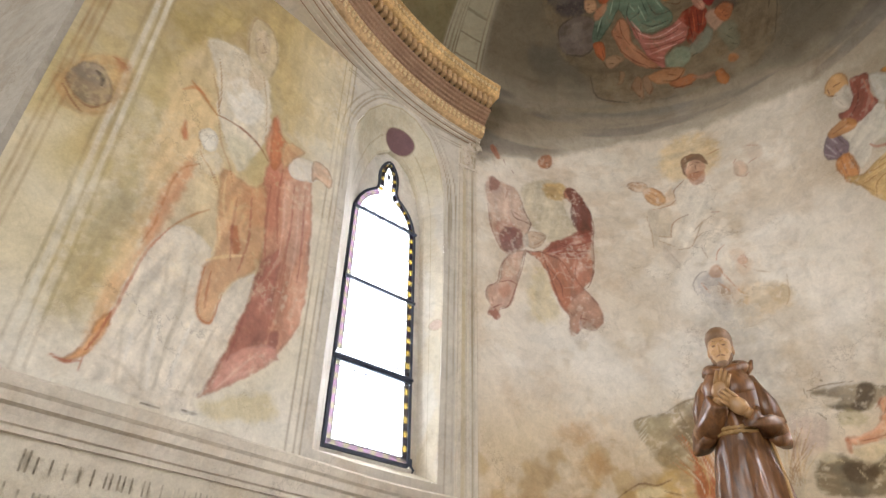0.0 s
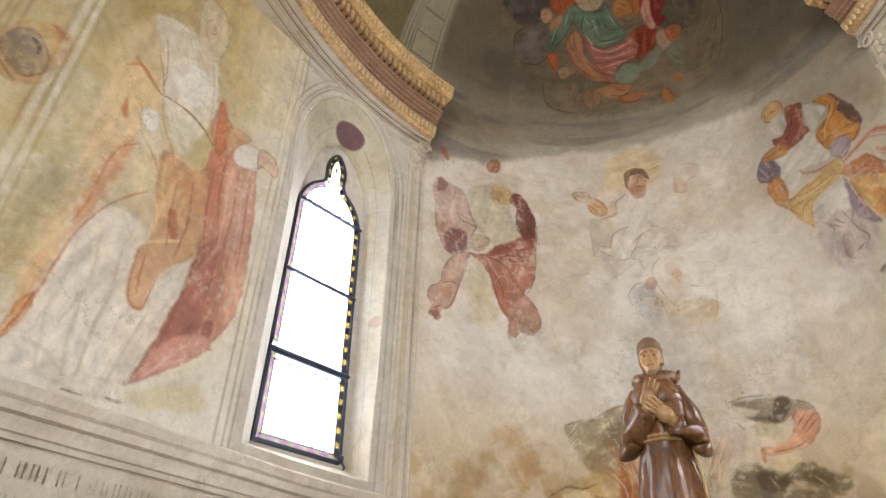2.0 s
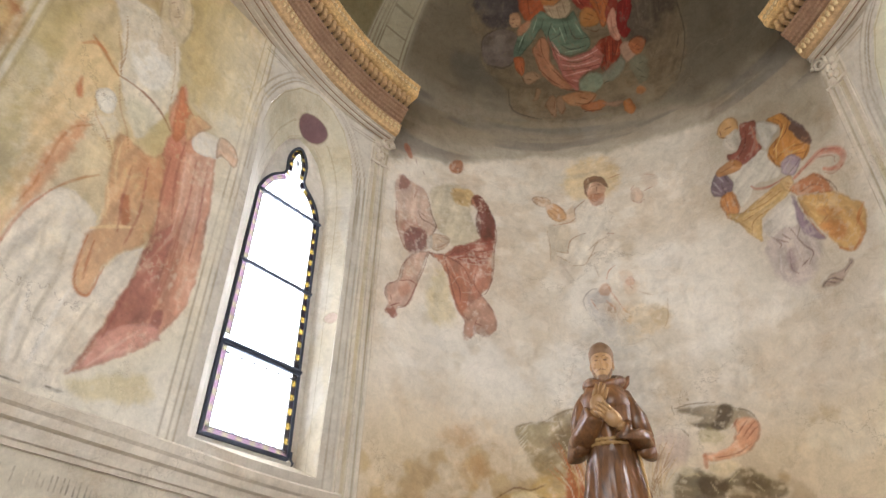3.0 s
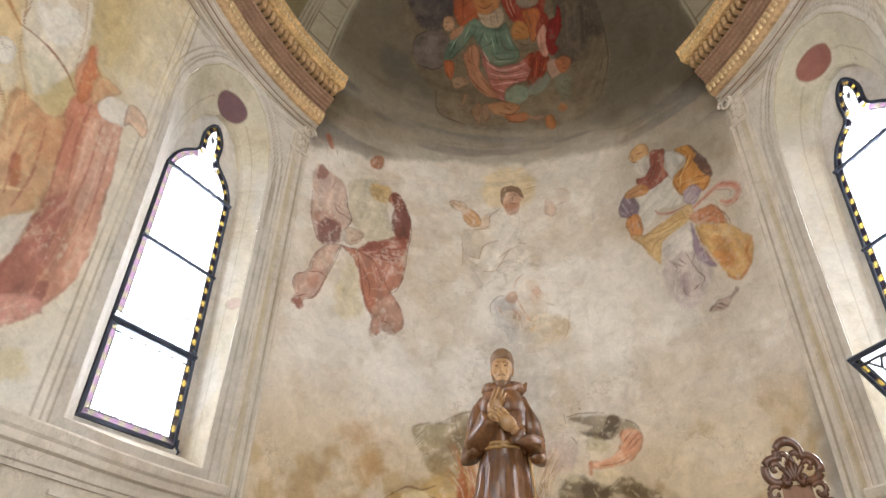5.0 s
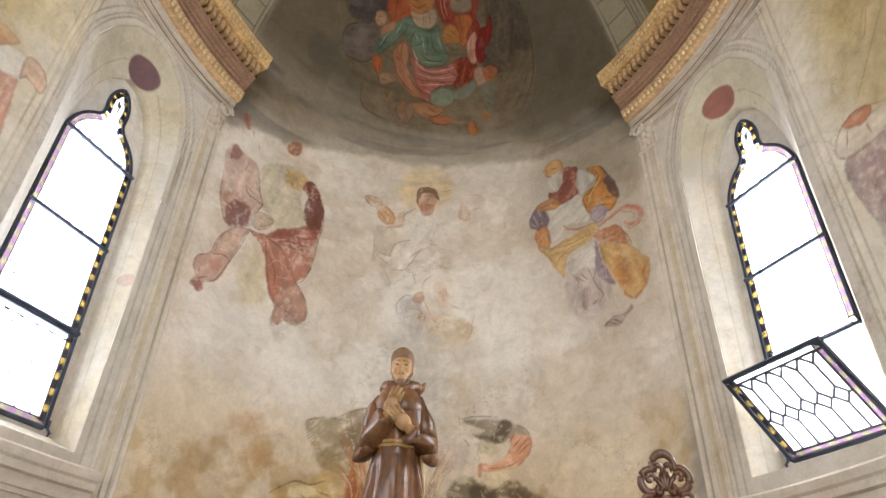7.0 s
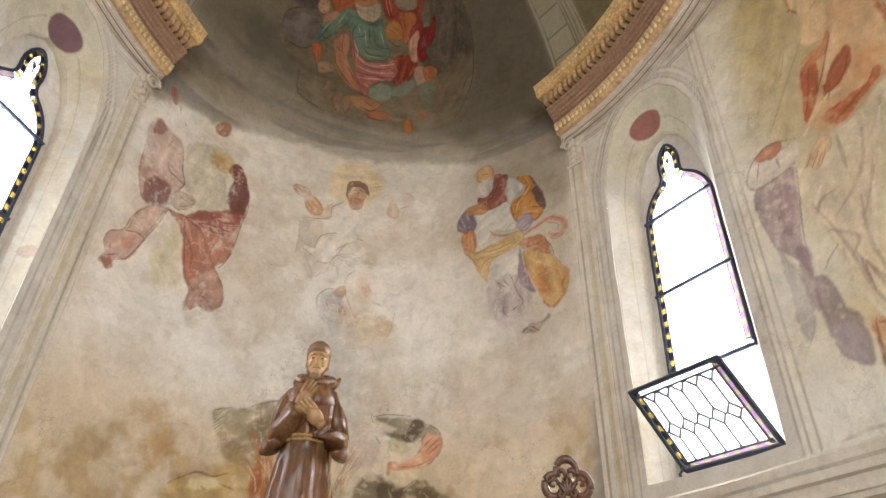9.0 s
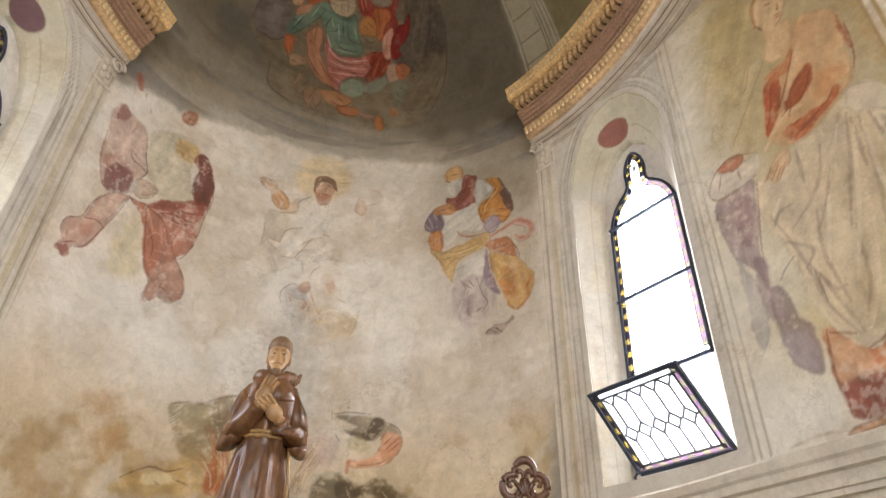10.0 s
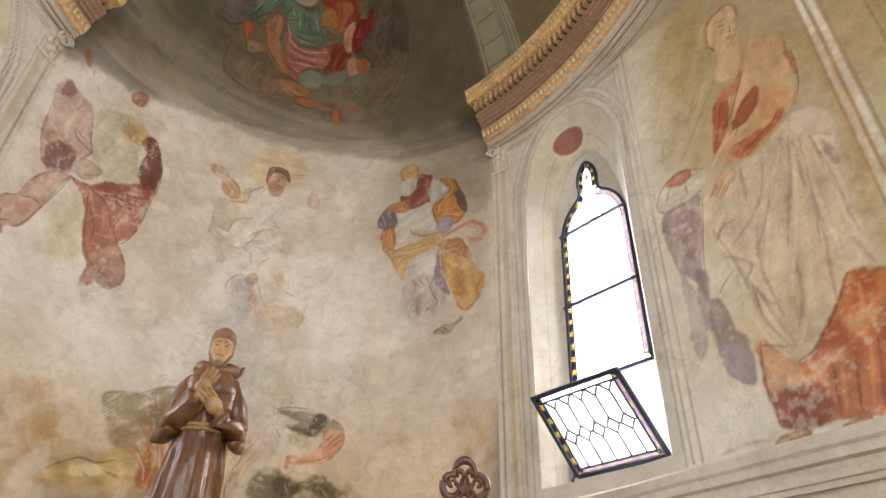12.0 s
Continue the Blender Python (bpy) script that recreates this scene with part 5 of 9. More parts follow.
figure_a.line([(-1.42, 4.88), (-1.25, 4.92)], (220, 178, 156), 0.014, 0.75)
figure_a.line([(-1.30, 4.71), (-1.17, 4.74)], (220, 178, 156), 0.014, 0.75)
figure_a.line([(-1.52, 4.76), (-1.47, 4.67)], (220, 178, 156), 0.014, 0.75)
figure_a.line([(-1.43, 4.78), (-1.37, 4.60)], (220, 178, 156), 0.014, 0.75)
figure_a.line([(-1.74, 4.86), (-1.53, 4.85), (-1.40, 4.79), (-1.31, 4.62)], (120, 56, 46), 0.012, 0.75)
figure_a.line([(-1.59, 4.85), (-1.52, 4.59), (-1.45, 4.37), (-1.36, 4.26)], (120, 56, 46), 0.012, 0.75)
figure_a.line([(-1.45, 5.02), (-1.32, 4.99), (-1.15, 5.03)], (120, 56, 46), 0.012, 0.75)
figure_a.line([(-1.41, 4.98), (-1.26, 4.94), (-1.13, 4.94)], (120, 56, 46), 0.012, 0.75)
figure_a.line([(-1.57, 4.75), (-1.44, 4.57), (-1.43, 4.40)], (120, 56, 46), 0.012, 0.75)
figure_a.line([(-1.22, 4.53), (-1.29, 4.63), (-1.28, 4.75)], (120, 56, 46), 0.012, 0.75)
figure_a.line([(-1.11, 4.39), (-1.16, 4.46), (-1.22, 4.53)], (120, 56, 46), 0.012, 0.75)
figure_a.line([(-1.10, 5.49), (-1.06, 5.27), (-1.09, 5.02), (-1.10, 4.80), (-1.16, 4.59), (-1.21, 4.53)], (120, 56, 46), 0.012, 0.75)
figure_a.line([(-1.68, 4.86), (-1.56, 4.87), (-1.49, 4.94)], (120, 56, 46), 0.012, 0.75)
figure_a.line([(-1.26, 4.30), (-1.29, 4.18), (-1.23, 4.13)], (120, 56, 46), 0.012, 0.75)
figure_a.line([(-1.28, 4.24), (-1.22, 4.22)], (120, 56, 46), 0.012, 0.75)
figure_a.line([(-1.23, 5.12), (-1.12, 5.11)], (120, 56, 46), 0.012, 0.75)
figure_a.line([(-1.26, 5.52), (-1.21, 5.37), (-1.21, 5.20)], (120, 56, 46), 0.012, 0.75)
figure_a.area([(-1.41, 6.03), (-1.42, 5.95), (-1.47, 5.89), (-1.53, 5.88), (-1.56, 5.93), (-1.55, 6.00), (-1.50, 6.06), (-1.44, 6.07)], (180, 112, 68), 0.88, 0.014, 0.0, 0.2)
figure_a.line([(-1.52, 5.91), (-1.47, 5.89), (-1.43, 5.95)], (96, 50, 34), 0.01, 0.8)
figure_a.line([(-1.50, 5.96), (-1.45, 5.97)], (96, 50, 34), 0.01, 0.8)
figure_a.area([(-2.09, 5.95), (-2.06, 6.02), (-1.99, 5.89), (-2.02, 5.84)], (176, 108, 80), 0.75, 0.01, 0.0, 0.22)
figure_a.line([(-1.95, 5.87), (-1.93, 5.80)], (130, 76, 60), 0.01, 0.7)
figure_a.line([(-2.07, 6.00), (-2.04, 5.93)], (130, 76, 60), 0.01, 0.7)
figure_a.line([(-1.86, 5.76), (-1.84, 5.72)], (130, 76, 60), 0.01, 0.7)
figure_a.done()

figure_b = Painting("fresco_figure", "pale fresco of a white-robed figure with yellow halo", 0.95)
figure_b.area([(0.24, 5.98), (0.16, 5.79), (-0.04, 5.70), (-0.26, 5.75), (-0.35, 5.93), (-0.28, 6.14), (-0.07, 6.24), (0.15, 6.17)], (220, 192, 130), 0.6, 0.06, 0.0, 0.2)
figure_b.area([(-0.36, 5.56), (-0.26, 5.65), (-0.15, 5.71), (-0.16, 5.48), (-0.33, 5.44), (-0.45, 5.45)], (216, 190, 158), 0.75, 0.014, 0.0, 0.22)
figure_b.area([(-0.54, 5.41), (-0.33, 5.42), (-0.32, 5.25), (-0.37, 5.07), (-0.45, 5.09), (-0.53, 5.00), (-0.54, 5.20)], (198, 184, 160), 0.65, 0.02, 0.0, 0.22)
figure_b.area([(-0.26, 5.65), (-0.12, 5.72), (0.04, 5.60), (0.07, 5.36), (0.05, 5.22), (-0.09, 5.17), (-0.19, 5.00), (-0.30, 4.92), (-0.36, 4.97), (-0.47, 5.08), (-0.37, 5.07), (-0.32, 5.21), (-0.24, 5.26)], (232, 224, 210), 0.88, 0.014, 0.06, 0.1)
figure_b.area([(-0.35, 4.91), (-0.14, 4.94), (-0.10, 4.78), (-0.02, 4.88), (0.08, 5.02), (0.05, 5.22), (-0.12, 5.14)], (226, 216, 200), 0.8, 0.02, 0.06, 0.12)
figure_b.area([(-0.31, 5.08), (-0.20, 5.20), (-0.10, 5.24), (-0.17, 5.07), (-0.28, 4.95)], (238, 232, 220), 0.7, 0.014, 0.0, 0.22)
figure_b.area([(-0.14, 5.89), (-0.12, 5.97), (-0.02, 6.01), (0.07, 5.96), (0.10, 5.83), (0.07, 5.85), (0.01, 5.92), (-0.07, 5.91), (-0.09, 5.86), (-0.10, 5.74), (-0.13, 5.79)], (116, 78, 52), 0.9, 0.006, 0.1, 0.22)
figure_b.area([(-0.09, 5.87), (-0.01, 5.93), (0.07, 5.85), (0.05, 5.75), (-0.06, 5.67), (-0.11, 5.76)], (194, 150, 122), 0.9, 0.006, 0.0, 0.22)
figure_b.area([(-0.10, 5.76), (0.05, 5.77), (0.03, 5.64), (-0.07, 5.63)], (172, 118, 90), 0.7, 0.012, 0.0, 0.22)
figure_b.line([(-0.08, 5.86), (-0.03, 5.88)], (88, 56, 42), 0.009, 0.85)
figure_b.line([(-0.01, 5.89), (0.04, 5.87)], (88, 56, 42), 0.009, 0.85)
figure_b.line([(-0.02, 5.86), (-0.01, 5.80)], (88, 56, 42), 0.009, 0.85)
figure_b.line([(-0.05, 5.77), (0.01, 5.77)], (88, 56, 42), 0.009, 0.85)
figure_b.line([(-0.14, 5.89), (-0.11, 5.76)], (88, 56, 42), 0.009, 0.85)
figure_b.area([(-0.68, 5.73), (-0.63, 5.78), (-0.52, 5.76), (-0.49, 5.70), (-0.54, 5.64), (-0.61, 5.65)], (208, 174, 142), 0.9, 0.007, 0.3, 0.22)
figure_b.line([(-0.68, 5.71), (-0.62, 5.69)], (150, 104, 78), 0.007, 0.8)
figure_b.line([(-0.67, 5.75), (-0.59, 5.73)], (150, 104, 78), 0.007, 0.8)
figure_b.line([(-0.63, 5.78), (-0.55, 5.75)], (150, 104, 78), 0.007, 0.8)
figure_b.area([(-0.54, 5.68), (-0.44, 5.68), (-0.36, 5.59), (-0.35, 5.49), (-0.45, 5.45), (-0.53, 5.55)], (210, 160, 106), 0.9, 0.009, 0.2, 0.22)
figure_b.line([(-0.50, 5.65), (-0.40, 5.55)], (156, 100, 62), 0.01, 0.75)
figure_b.line([(-0.51, 5.59), (-0.42, 5.49)], (156, 100, 62), 0.01, 0.75)
figure_b.line([(-0.44, 5.68), (-0.36, 5.58)], (156, 100, 62), 0.01, 0.75)
figure_b.line([(-0.49, 5.41), (-0.33, 5.44), (-0.25, 5.50)], (156, 100, 62), 0.01, 0.75)
figure_b.line([(-0.46, 5.50), (-0.37, 5.48)], (156, 100, 62), 0.01, 0.75)
figure_b.line([(-0.17, 5.30), (-0.27, 5.27), (-0.34, 5.20), (-0.37, 5.07)], (146, 102, 74), 0.012, 0.8)
figure_b.line([(-0.25, 5.50), (-0.25, 5.61), (-0.14, 5.71)], (146, 102, 74), 0.012, 0.8)
figure_b.line([(-0.47, 5.10), (-0.36, 5.07)], (172, 144, 112), 0.012, 0.7)
figure_b.line([(0.05, 5.24), (-0.08, 5.17), (-0.15, 5.04), (-0.22, 4.94), (-0.33, 4.93)], (172, 144, 112), 0.012, 0.7)
figure_b.line([(-0.14, 4.93), (-0.10, 4.79)], (172, 144, 112), 0.012, 0.7)
figure_b.line([(-0.05, 5.21), (-0.17, 5.10)], (172, 144, 112), 0.012, 0.7)
figure_b.line([(-0.55, 5.37), (-0.53, 5.14), (-0.54, 4.97)], (172, 144, 112), 0.012, 0.7)
figure_b.line([(-0.19, 5.00), (-0.09, 5.07)], (172, 144, 112), 0.012, 0.7)
figure_b.line([(-0.36, 4.97), (-0.48, 5.05)], (172, 144, 112), 0.012, 0.7)
figure_b.line([(-0.44, 4.96), (-0.34, 4.78)], (172, 144, 112), 0.012, 0.7)
figure_b.area([(-0.46, 4.99), (-0.36, 4.94), (-0.35, 4.72), (-0.45, 4.83)], (196, 184, 168), 0.55, 0.03, 0.0, 0.22)
figure_b.area([(-0.25, 4.52), (-0.20, 4.62), (-0.10, 4.66), (-0.02, 4.57), (0.01, 4.45), (-0.01, 4.28), (-0.07, 4.16), (-0.15, 4.27), (-0.21, 4.38)], (190, 186, 184), 0.8, 0.025, 0.0, 0.22)
figure_b.area([(-0.09, 4.48), (0.02, 4.51), (0.13, 4.37), (0.10, 4.28), (0.00, 4.28)], (206, 174, 140), 0.6, 0.025, 0.0, 0.22)
figure_b.area([(-0.13, 4.64), (-0.04, 4.72), (0.00, 4.66), (-0.04, 4.59), (-0.09, 4.60)], (200, 152, 114), 0.7, 0.012, 0.0, 0.22)
figure_b.area([(-0.01, 4.74), (0.07, 4.79), (0.07, 4.63), (0.03, 4.59)], (234, 226, 212), 0.9, 0.01, 0.0, 0.22)
figure_b.area([(0.21, 4.70), (0.20, 4.67), (0.17, 4.65), (0.14, 4.67), (0.12, 4.70), (0.14, 4.74), (0.17, 4.76), (0.20, 4.74)], (206, 146, 118), 0.75, 0.012, 0.0, 0.2)
figure_b.area([(0.09, 4.82), (0.20, 4.79), (0.23, 4.61), (0.12, 4.58)], (220, 200, 178), 0.5, 0.02, 0.0, 0.22)
figure_b.line([(0.19, 4.75), (0.21, 4.69)], (160, 94, 72), 0.01, 0.8)
figure_b.line([(0.16, 4.65), (0.18, 4.62)], (160, 94, 72), 0.01, 0.8)
figure_b.line([(0.02, 5.27), (0.09, 5.25)], (160, 94, 72), 0.01, 0.8)
figure_b.line([(-0.03, 4.69), (0.02, 4.54), (0.11, 4.36)], (184, 126, 86), 0.012, 0.7)
figure_b.line([(-0.04, 4.75), (-0.01, 4.84), (0.06, 4.90)], (184, 126, 86), 0.012, 0.7)
figure_b.line([(-0.06, 4.54), (0.02, 4.42)], (184, 126, 86), 0.012, 0.7)
figure_b.line([(-0.20, 4.56), (-0.14, 4.44)], (184, 126, 86), 0.012, 0.7)
figure_b.line([(-0.24, 4.43), (-0.27, 4.55), (-0.20, 4.65), (-0.12, 4.67)], (150, 138, 128), 0.012, 0.7)
figure_b.line([(-0.13, 4.36), (-0.10, 4.30)], (150, 138, 128), 0.012, 0.7)
figure_b.line([(-0.20, 4.38), (-0.14, 4.21)], (150, 138, 128), 0.012, 0.7)
figure_b.line([(-0.19, 4.56), (-0.16, 4.53)], (150, 138, 128), 0.012, 0.7)
figure_b.area([(0.13, 4.46), (0.36, 4.42), (0.46, 4.33), (0.41, 4.19), (0.21, 4.14), (0.06, 4.10), (0.03, 4.28)], (208, 184, 142), 0.55, 0.05, 0.0, 0.22)
figure_b.area([(0.28, 4.37), (0.41, 4.39), (0.45, 4.27), (0.34, 4.22)], (200, 172, 122), 0.5, 0.025, 0.0, 0.22)
figure_b.line([(0.46, 4.46), (0.43, 4.27), (0.39, 4.20)], (176, 146, 108), 0.011, 0.65)
figure_b.line([(-0.04, 4.09), (0.11, 4.08), (0.25, 4.12)], (176, 146, 108), 0.011, 0.65)
figure_b.line([(0.23, 4.58), (0.34, 4.52)], (176, 146, 108), 0.011, 0.65)
figure_b.area([(0.43, 5.65), (0.41, 5.58), (0.37, 5.56), (0.32, 5.59), (0.30, 5.66), (0.32, 5.73), (0.37, 5.75), (0.41, 5.72)], (212, 180, 154), 0.7, 0.012, 0.2, 0.2)
figure_b.line([(0.31, 5.60), (0.37, 5.55), (0.43, 5.58)], (170, 112, 90), 0.011, 0.7)
figure_b.line([(0.31, 5.73), (0.35, 5.78)], (170, 112, 90), 0.011, 0.7)
figure_b.line([(0.47, 5.88), (0.56, 5.83)], (170, 112, 90), 0.011, 0.7)
figure_b.line([(0.11, 5.94), (0.23, 5.96)], (170, 112, 90), 0.011, 0.7)
figure_b.line([(0.44, 5.68), (0.53, 5.70)], (170, 112, 90), 0.011, 0.7)
figure_b.area([(0.44, 5.89), (0.56, 5.87), (0.59, 5.71), (0.47, 5.70)], (200, 172, 146), 0.4, 0.02, 0.0, 0.22)
figure_b.done()

figure_c = Painting("fresco_figure", "fragment of a frescoed figure in yellow and dark red drapery", 0.86)
figure_c.area([(1.33, 5.53), (1.57, 5.52), (1.60, 5.37), (1.66, 5.21), (1.59, 5.17), (1.42, 5.23), (1.33, 5.12), (1.26, 5.08), (1.23, 5.16), (1.23, 5.39)], (216, 210, 196), 0.88, 0.012, 0.05, 0.15)
figure_c.area([(1.37, 4.67), (1.62, 4.70), (1.76, 4.47), (1.72, 4.32), (1.56, 4.16), (1.41, 4.26), (1.35, 4.44)], (198, 182, 176), 0.75, 0.03, 0, 0.35)
figure_c.area([(1.22, 5.97), (1.28, 6.06), (1.38, 6.07), (1.43, 6.00), (1.42, 5.88), (1.36, 5.86), (1.27, 5.88)], (210, 162, 104), 0.92, 0.008, 0.35, 0.22)
figure_c.area([(1.27, 5.88), (1.40, 5.89), (1.43, 5.73), (1.34, 5.66), (1.26, 5.77)], (210, 202, 188), 0.92, 0.01, 0.1, 0.22)
figure_c.line([(1.24, 5.91), (1.30, 5.87)], (96, 58, 40), 0.01, 0.85)
figure_c.line([(1.30, 5.97), (1.37, 5.96)], (96, 58, 40), 0.01, 0.85)
figure_c.line([(1.25, 6.00), (1.26, 5.92)], (96, 58, 40), 0.01, 0.85)
figure_c.line([(1.29, 5.84), (1.32, 5.73)], (170, 160, 146), 0.01, 0.7)
figure_c.line([(1.36, 5.86), (1.39, 5.75)], (170, 160, 146), 0.01, 0.7)
figure_c.area([(1.44, 5.91), (1.52, 5.90), (1.59, 5.83), (1.55, 5.63), (1.57, 5.52), (1.33, 5.49), (1.26, 5.61), (1.26, 5.68), (1.34, 5.66), (1.41, 5.74)], (138, 70, 60), 0.94, 0.008, 0.2, 0.3)
figure_c.line([(1.54, 5.83), (1.54, 5.60), (1.51, 5.55)], (182, 116, 96), 0.024, 0.75)
figure_c.line([(1.33, 5.58), (1.43, 5.66), (1.48, 5.81)], (100, 40, 38), 0.016, 0.7)
figure_c.area([(1.59, 5.82), (1.69, 5.74), (1.77, 5.64), (1.74, 5.59), (1.69, 5.58), (1.60, 5.49), (1.57, 5.59)], (212, 206, 194), 0.92, 0.008, 0.2, 0.22)
figure_c.area([(1.68, 5.78), (1.82, 5.74), (1.88, 5.62), (1.90, 5.51), (1.97, 5.40), (1.96, 5.28), (1.89, 5.18), (1.78, 5.21), (1.69, 5.22), (1.64, 5.28), (1.60, 5.40), (1.63, 5.49), (1.76, 5.55), (1.77, 5.64)], (200, 140, 66), 0.95, 0.008, 0.35, 0.3)
figure_c.area([(1.82, 5.74), (1.90, 5.61), (1.97, 5.40), (1.97, 5.27), (1.90, 5.34), (1.84, 5.54), (1.88, 5.59)], (84, 62, 68), 0.9, 0.009, 0.1, 0.3)
figure_c.line([(1.87, 5.63), (1.80, 5.53), (1.65, 5.47)], (122, 72, 40), 0.013, 0.8)
figure_c.line([(1.93, 5.30), (1.77, 5.37), (1.63, 5.33)], (122, 72, 40), 0.013, 0.8)
figure_c.line([(1.90, 5.23), (1.76, 5.29), (1.69, 5.24)], (122, 72, 40), 0.013, 0.8)
figure_c.line([(1.61, 5.45), (1.64, 5.27)], (122, 72, 40), 0.013, 0.8)
figure_c.line([(1.75, 5.74), (1.80, 5.63), (1.77, 5.55)], (122, 72, 40), 0.013, 0.8)
figure_c.line([(1.70, 5.52), (1.65, 5.41)], (122, 72, 40), 0.013, 0.8)
figure_c.line([(1.93, 5.25), (1.86, 5.18)], (122, 72, 40), 0.013, 0.8)
figure_c.line([(1.82, 5.61), (1.72, 5.49), (1.66, 5.44)], (236, 192, 112), 0.014, 0.75)
figure_c.line([(1.84, 5.36), (1.70, 5.37)], (236, 192, 112), 0.014, 0.75)
figure_c.line([(1.88, 5.28), (1.74, 5.32)], (236, 192, 112), 0.014, 0.75)
figure_c.line([(1.69, 5.46), (1.66, 5.34)], (236, 192, 112), 0.014, 0.75)
figure_c.area([(1.66, 5.19), (1.70, 5.29), (1.79, 5.29), (1.84, 5.20), (1.78, 5.11), (1.71, 5.11)], (172, 154, 166), 0.94, 0.008, 0.2, 0.22)
figure_c.line([(1.71, 5.14), (1.78, 5.17), (1.83, 5.20)], (110, 84, 96), 0.014, 0.75)
figure_c.line([(1.70, 5.21), (1.76, 5.25)], (206, 194, 200), 0.014, 0.7)
figure_c.area([(1.04, 5.44), (1.12, 5.56), (1.21, 5.49), (1.24, 5.35), (1.17, 5.26), (1.08, 5.29), (1.03, 5.36)], (118, 98, 114), 0.92, 0.008, 0.2, 0.22)
figure_c.line([(1.07, 5.48), (1.12, 5.33)], (186, 176, 182), 0.016, 0.75)
figure_c.line([(1.12, 5.54), (1.16, 5.42)], (186, 176, 182), 0.016, 0.75)
figure_c.line([(1.04, 5.39), (1.11, 5.30)], (186, 176, 182), 0.016, 0.75)
figure_c.line([(1.17, 5.52), (1.22, 5.35)], (72, 52, 64), 0.012, 0.75)
figure_c.line([(1.13, 5.43), (1.15, 5.30)], (72, 52, 64), 0.012, 0.75)
figure_c.area([(1.12, 5.57), (1.28, 5.60), (1.36, 5.51), (1.32, 5.46), (1.15, 5.49)], (192, 138, 82), 0.9, 0.008, 0.25, 0.22)
figure_c.line([(1.15, 5.53), (1.30, 5.54)], (120, 76, 46), 0.01, 0.7)
figure_c.area([(1.09, 5.26), (1.21, 5.28), (1.24, 5.09), (1.17, 5.00), (1.10, 5.08)], (198, 134, 68), 0.9, 0.009, 0.25, 0.22)
figure_c.line([(1.14, 5.25), (1.14, 5.08)], (130, 80, 44), 0.012, 0.7)
figure_c.line([(1.20, 5.27), (1.22, 5.09)], (130, 80, 44), 0.012, 0.7)
figure_c.area([(1.12, 5.09), (1.23, 5.03), (1.38, 5.07), (1.59, 5.11), (1.67, 5.07), (1.70, 4.98), (1.60, 4.95), (1.39, 4.88), (1.34, 4.68), (1.28, 4.75), (1.20, 4.91)], (216, 178, 112), 0.92, 0.009, 0.2, 0.25)
figure_c.line([(1.23, 5.03), (1.40, 5.00), (1.64, 5.04)], (148, 100, 56), 0.01, 0.75)
figure_c.line([(1.21, 4.94), (1.35, 4.96)], (148, 100, 56), 0.01, 0.75)
figure_c.line([(1.27, 4.78), (1.32, 4.90), (1.48, 4.93)], (148, 100, 56), 0.01, 0.75)
figure_c.line([(1.38, 5.04), (1.55, 5.08)], (148, 100, 56), 0.01, 0.75)
figure_c.line([(1.17, 5.00), (1.27, 4.83)], (148, 100, 56), 0.01, 0.75)
figure_c.line([(1.28, 4.96), (1.46, 4.98), (1.60, 5.01)], (238, 206, 146), 0.012, 0.6)
figure_c.line([(1.23, 4.98), (1.37, 4.99)], (238, 206, 146), 0.012, 0.6)
figure_c.area([(1.62, 5.13), (1.71, 5.12), (1.73, 5.05), (1.73, 4.96), (1.66, 4.98), (1.62, 5.05)], (220, 184, 128), 0.94, 0.007, 0.3, 0.22)
figure_c.line([(1.66, 5.08), (1.72, 5.02)], (150, 96, 60), 0.008, 0.75)
figure_c.line([(1.66, 5.04), (1.71, 4.99)], (150, 96, 60), 0.008, 0.75)
figure_c.line([(1.38, 5.24), (1.42, 5.18), (1.53, 5.13), (1.65, 5.13)], (172, 106, 92), 0.024, 0.85)
figure_c.line([(1.74, 5.07), (1.89, 5.12), (2.01, 5.14), (2.12, 5.07), (2.16, 4.97), (2.10, 4.92), (2.03, 4.94), (1.99, 4.98)], (196, 132, 116), 0.055, 0.9)
figure_c.line([(1.78, 5.08), (1.91, 5.12), (2.04, 5.14), (2.14, 5.05)], (146, 80, 70), 0.01, 0.75)
figure_c.line([(1.98, 4.95), (2.04, 4.89), (2.13, 4.91)], (146, 80, 70), 0.01, 0.75)
figure_c.line([(1.97, 5.11), (2.08, 5.04), (2.08, 4.96)], (146, 80, 70), 0.01, 0.75)
figure_c.line([(1.88, 5.09), (2.01, 5.11), (2.10, 5.04)], (222, 170, 152), 0.012, 0.7)
figure_c.area([(1.39, 4.83), (1.67, 4.95), (1.65, 4.68), (1.54, 4.70), (1.43, 4.67), (1.39, 4.72)], (226, 218, 206), 0.92, 0.009, 0.12, 0.22)
figure_c.area([(1.67, 4.95), (1.70, 4.81), (1.73, 4.65), (1.80, 4.44), (1.67, 4.56), (1.65, 4.68)], (138, 116, 134), 0.88, 0.01, 0.1, 0.35)
figure_c.area([(1.71, 4.90), (1.87, 4.83), (1.93, 4.83), (2.00, 4.73), (2.11, 4.59), (2.16, 4.50), (2.10, 4.32), (2.01, 4.25), (1.93, 4.24), (1.84, 4.41), (1.78, 4.57), (1.72, 4.75)], (218, 170, 98), 0.92, 0.01, 0.2, 0.3)
figure_c.area([(1.80, 4.55), (1.91, 4.56), (1.98, 4.43), (1.91, 4.36), (1.84, 4.43)], (200, 134, 70), 0.7, 0.02, 0.0, 0.22)
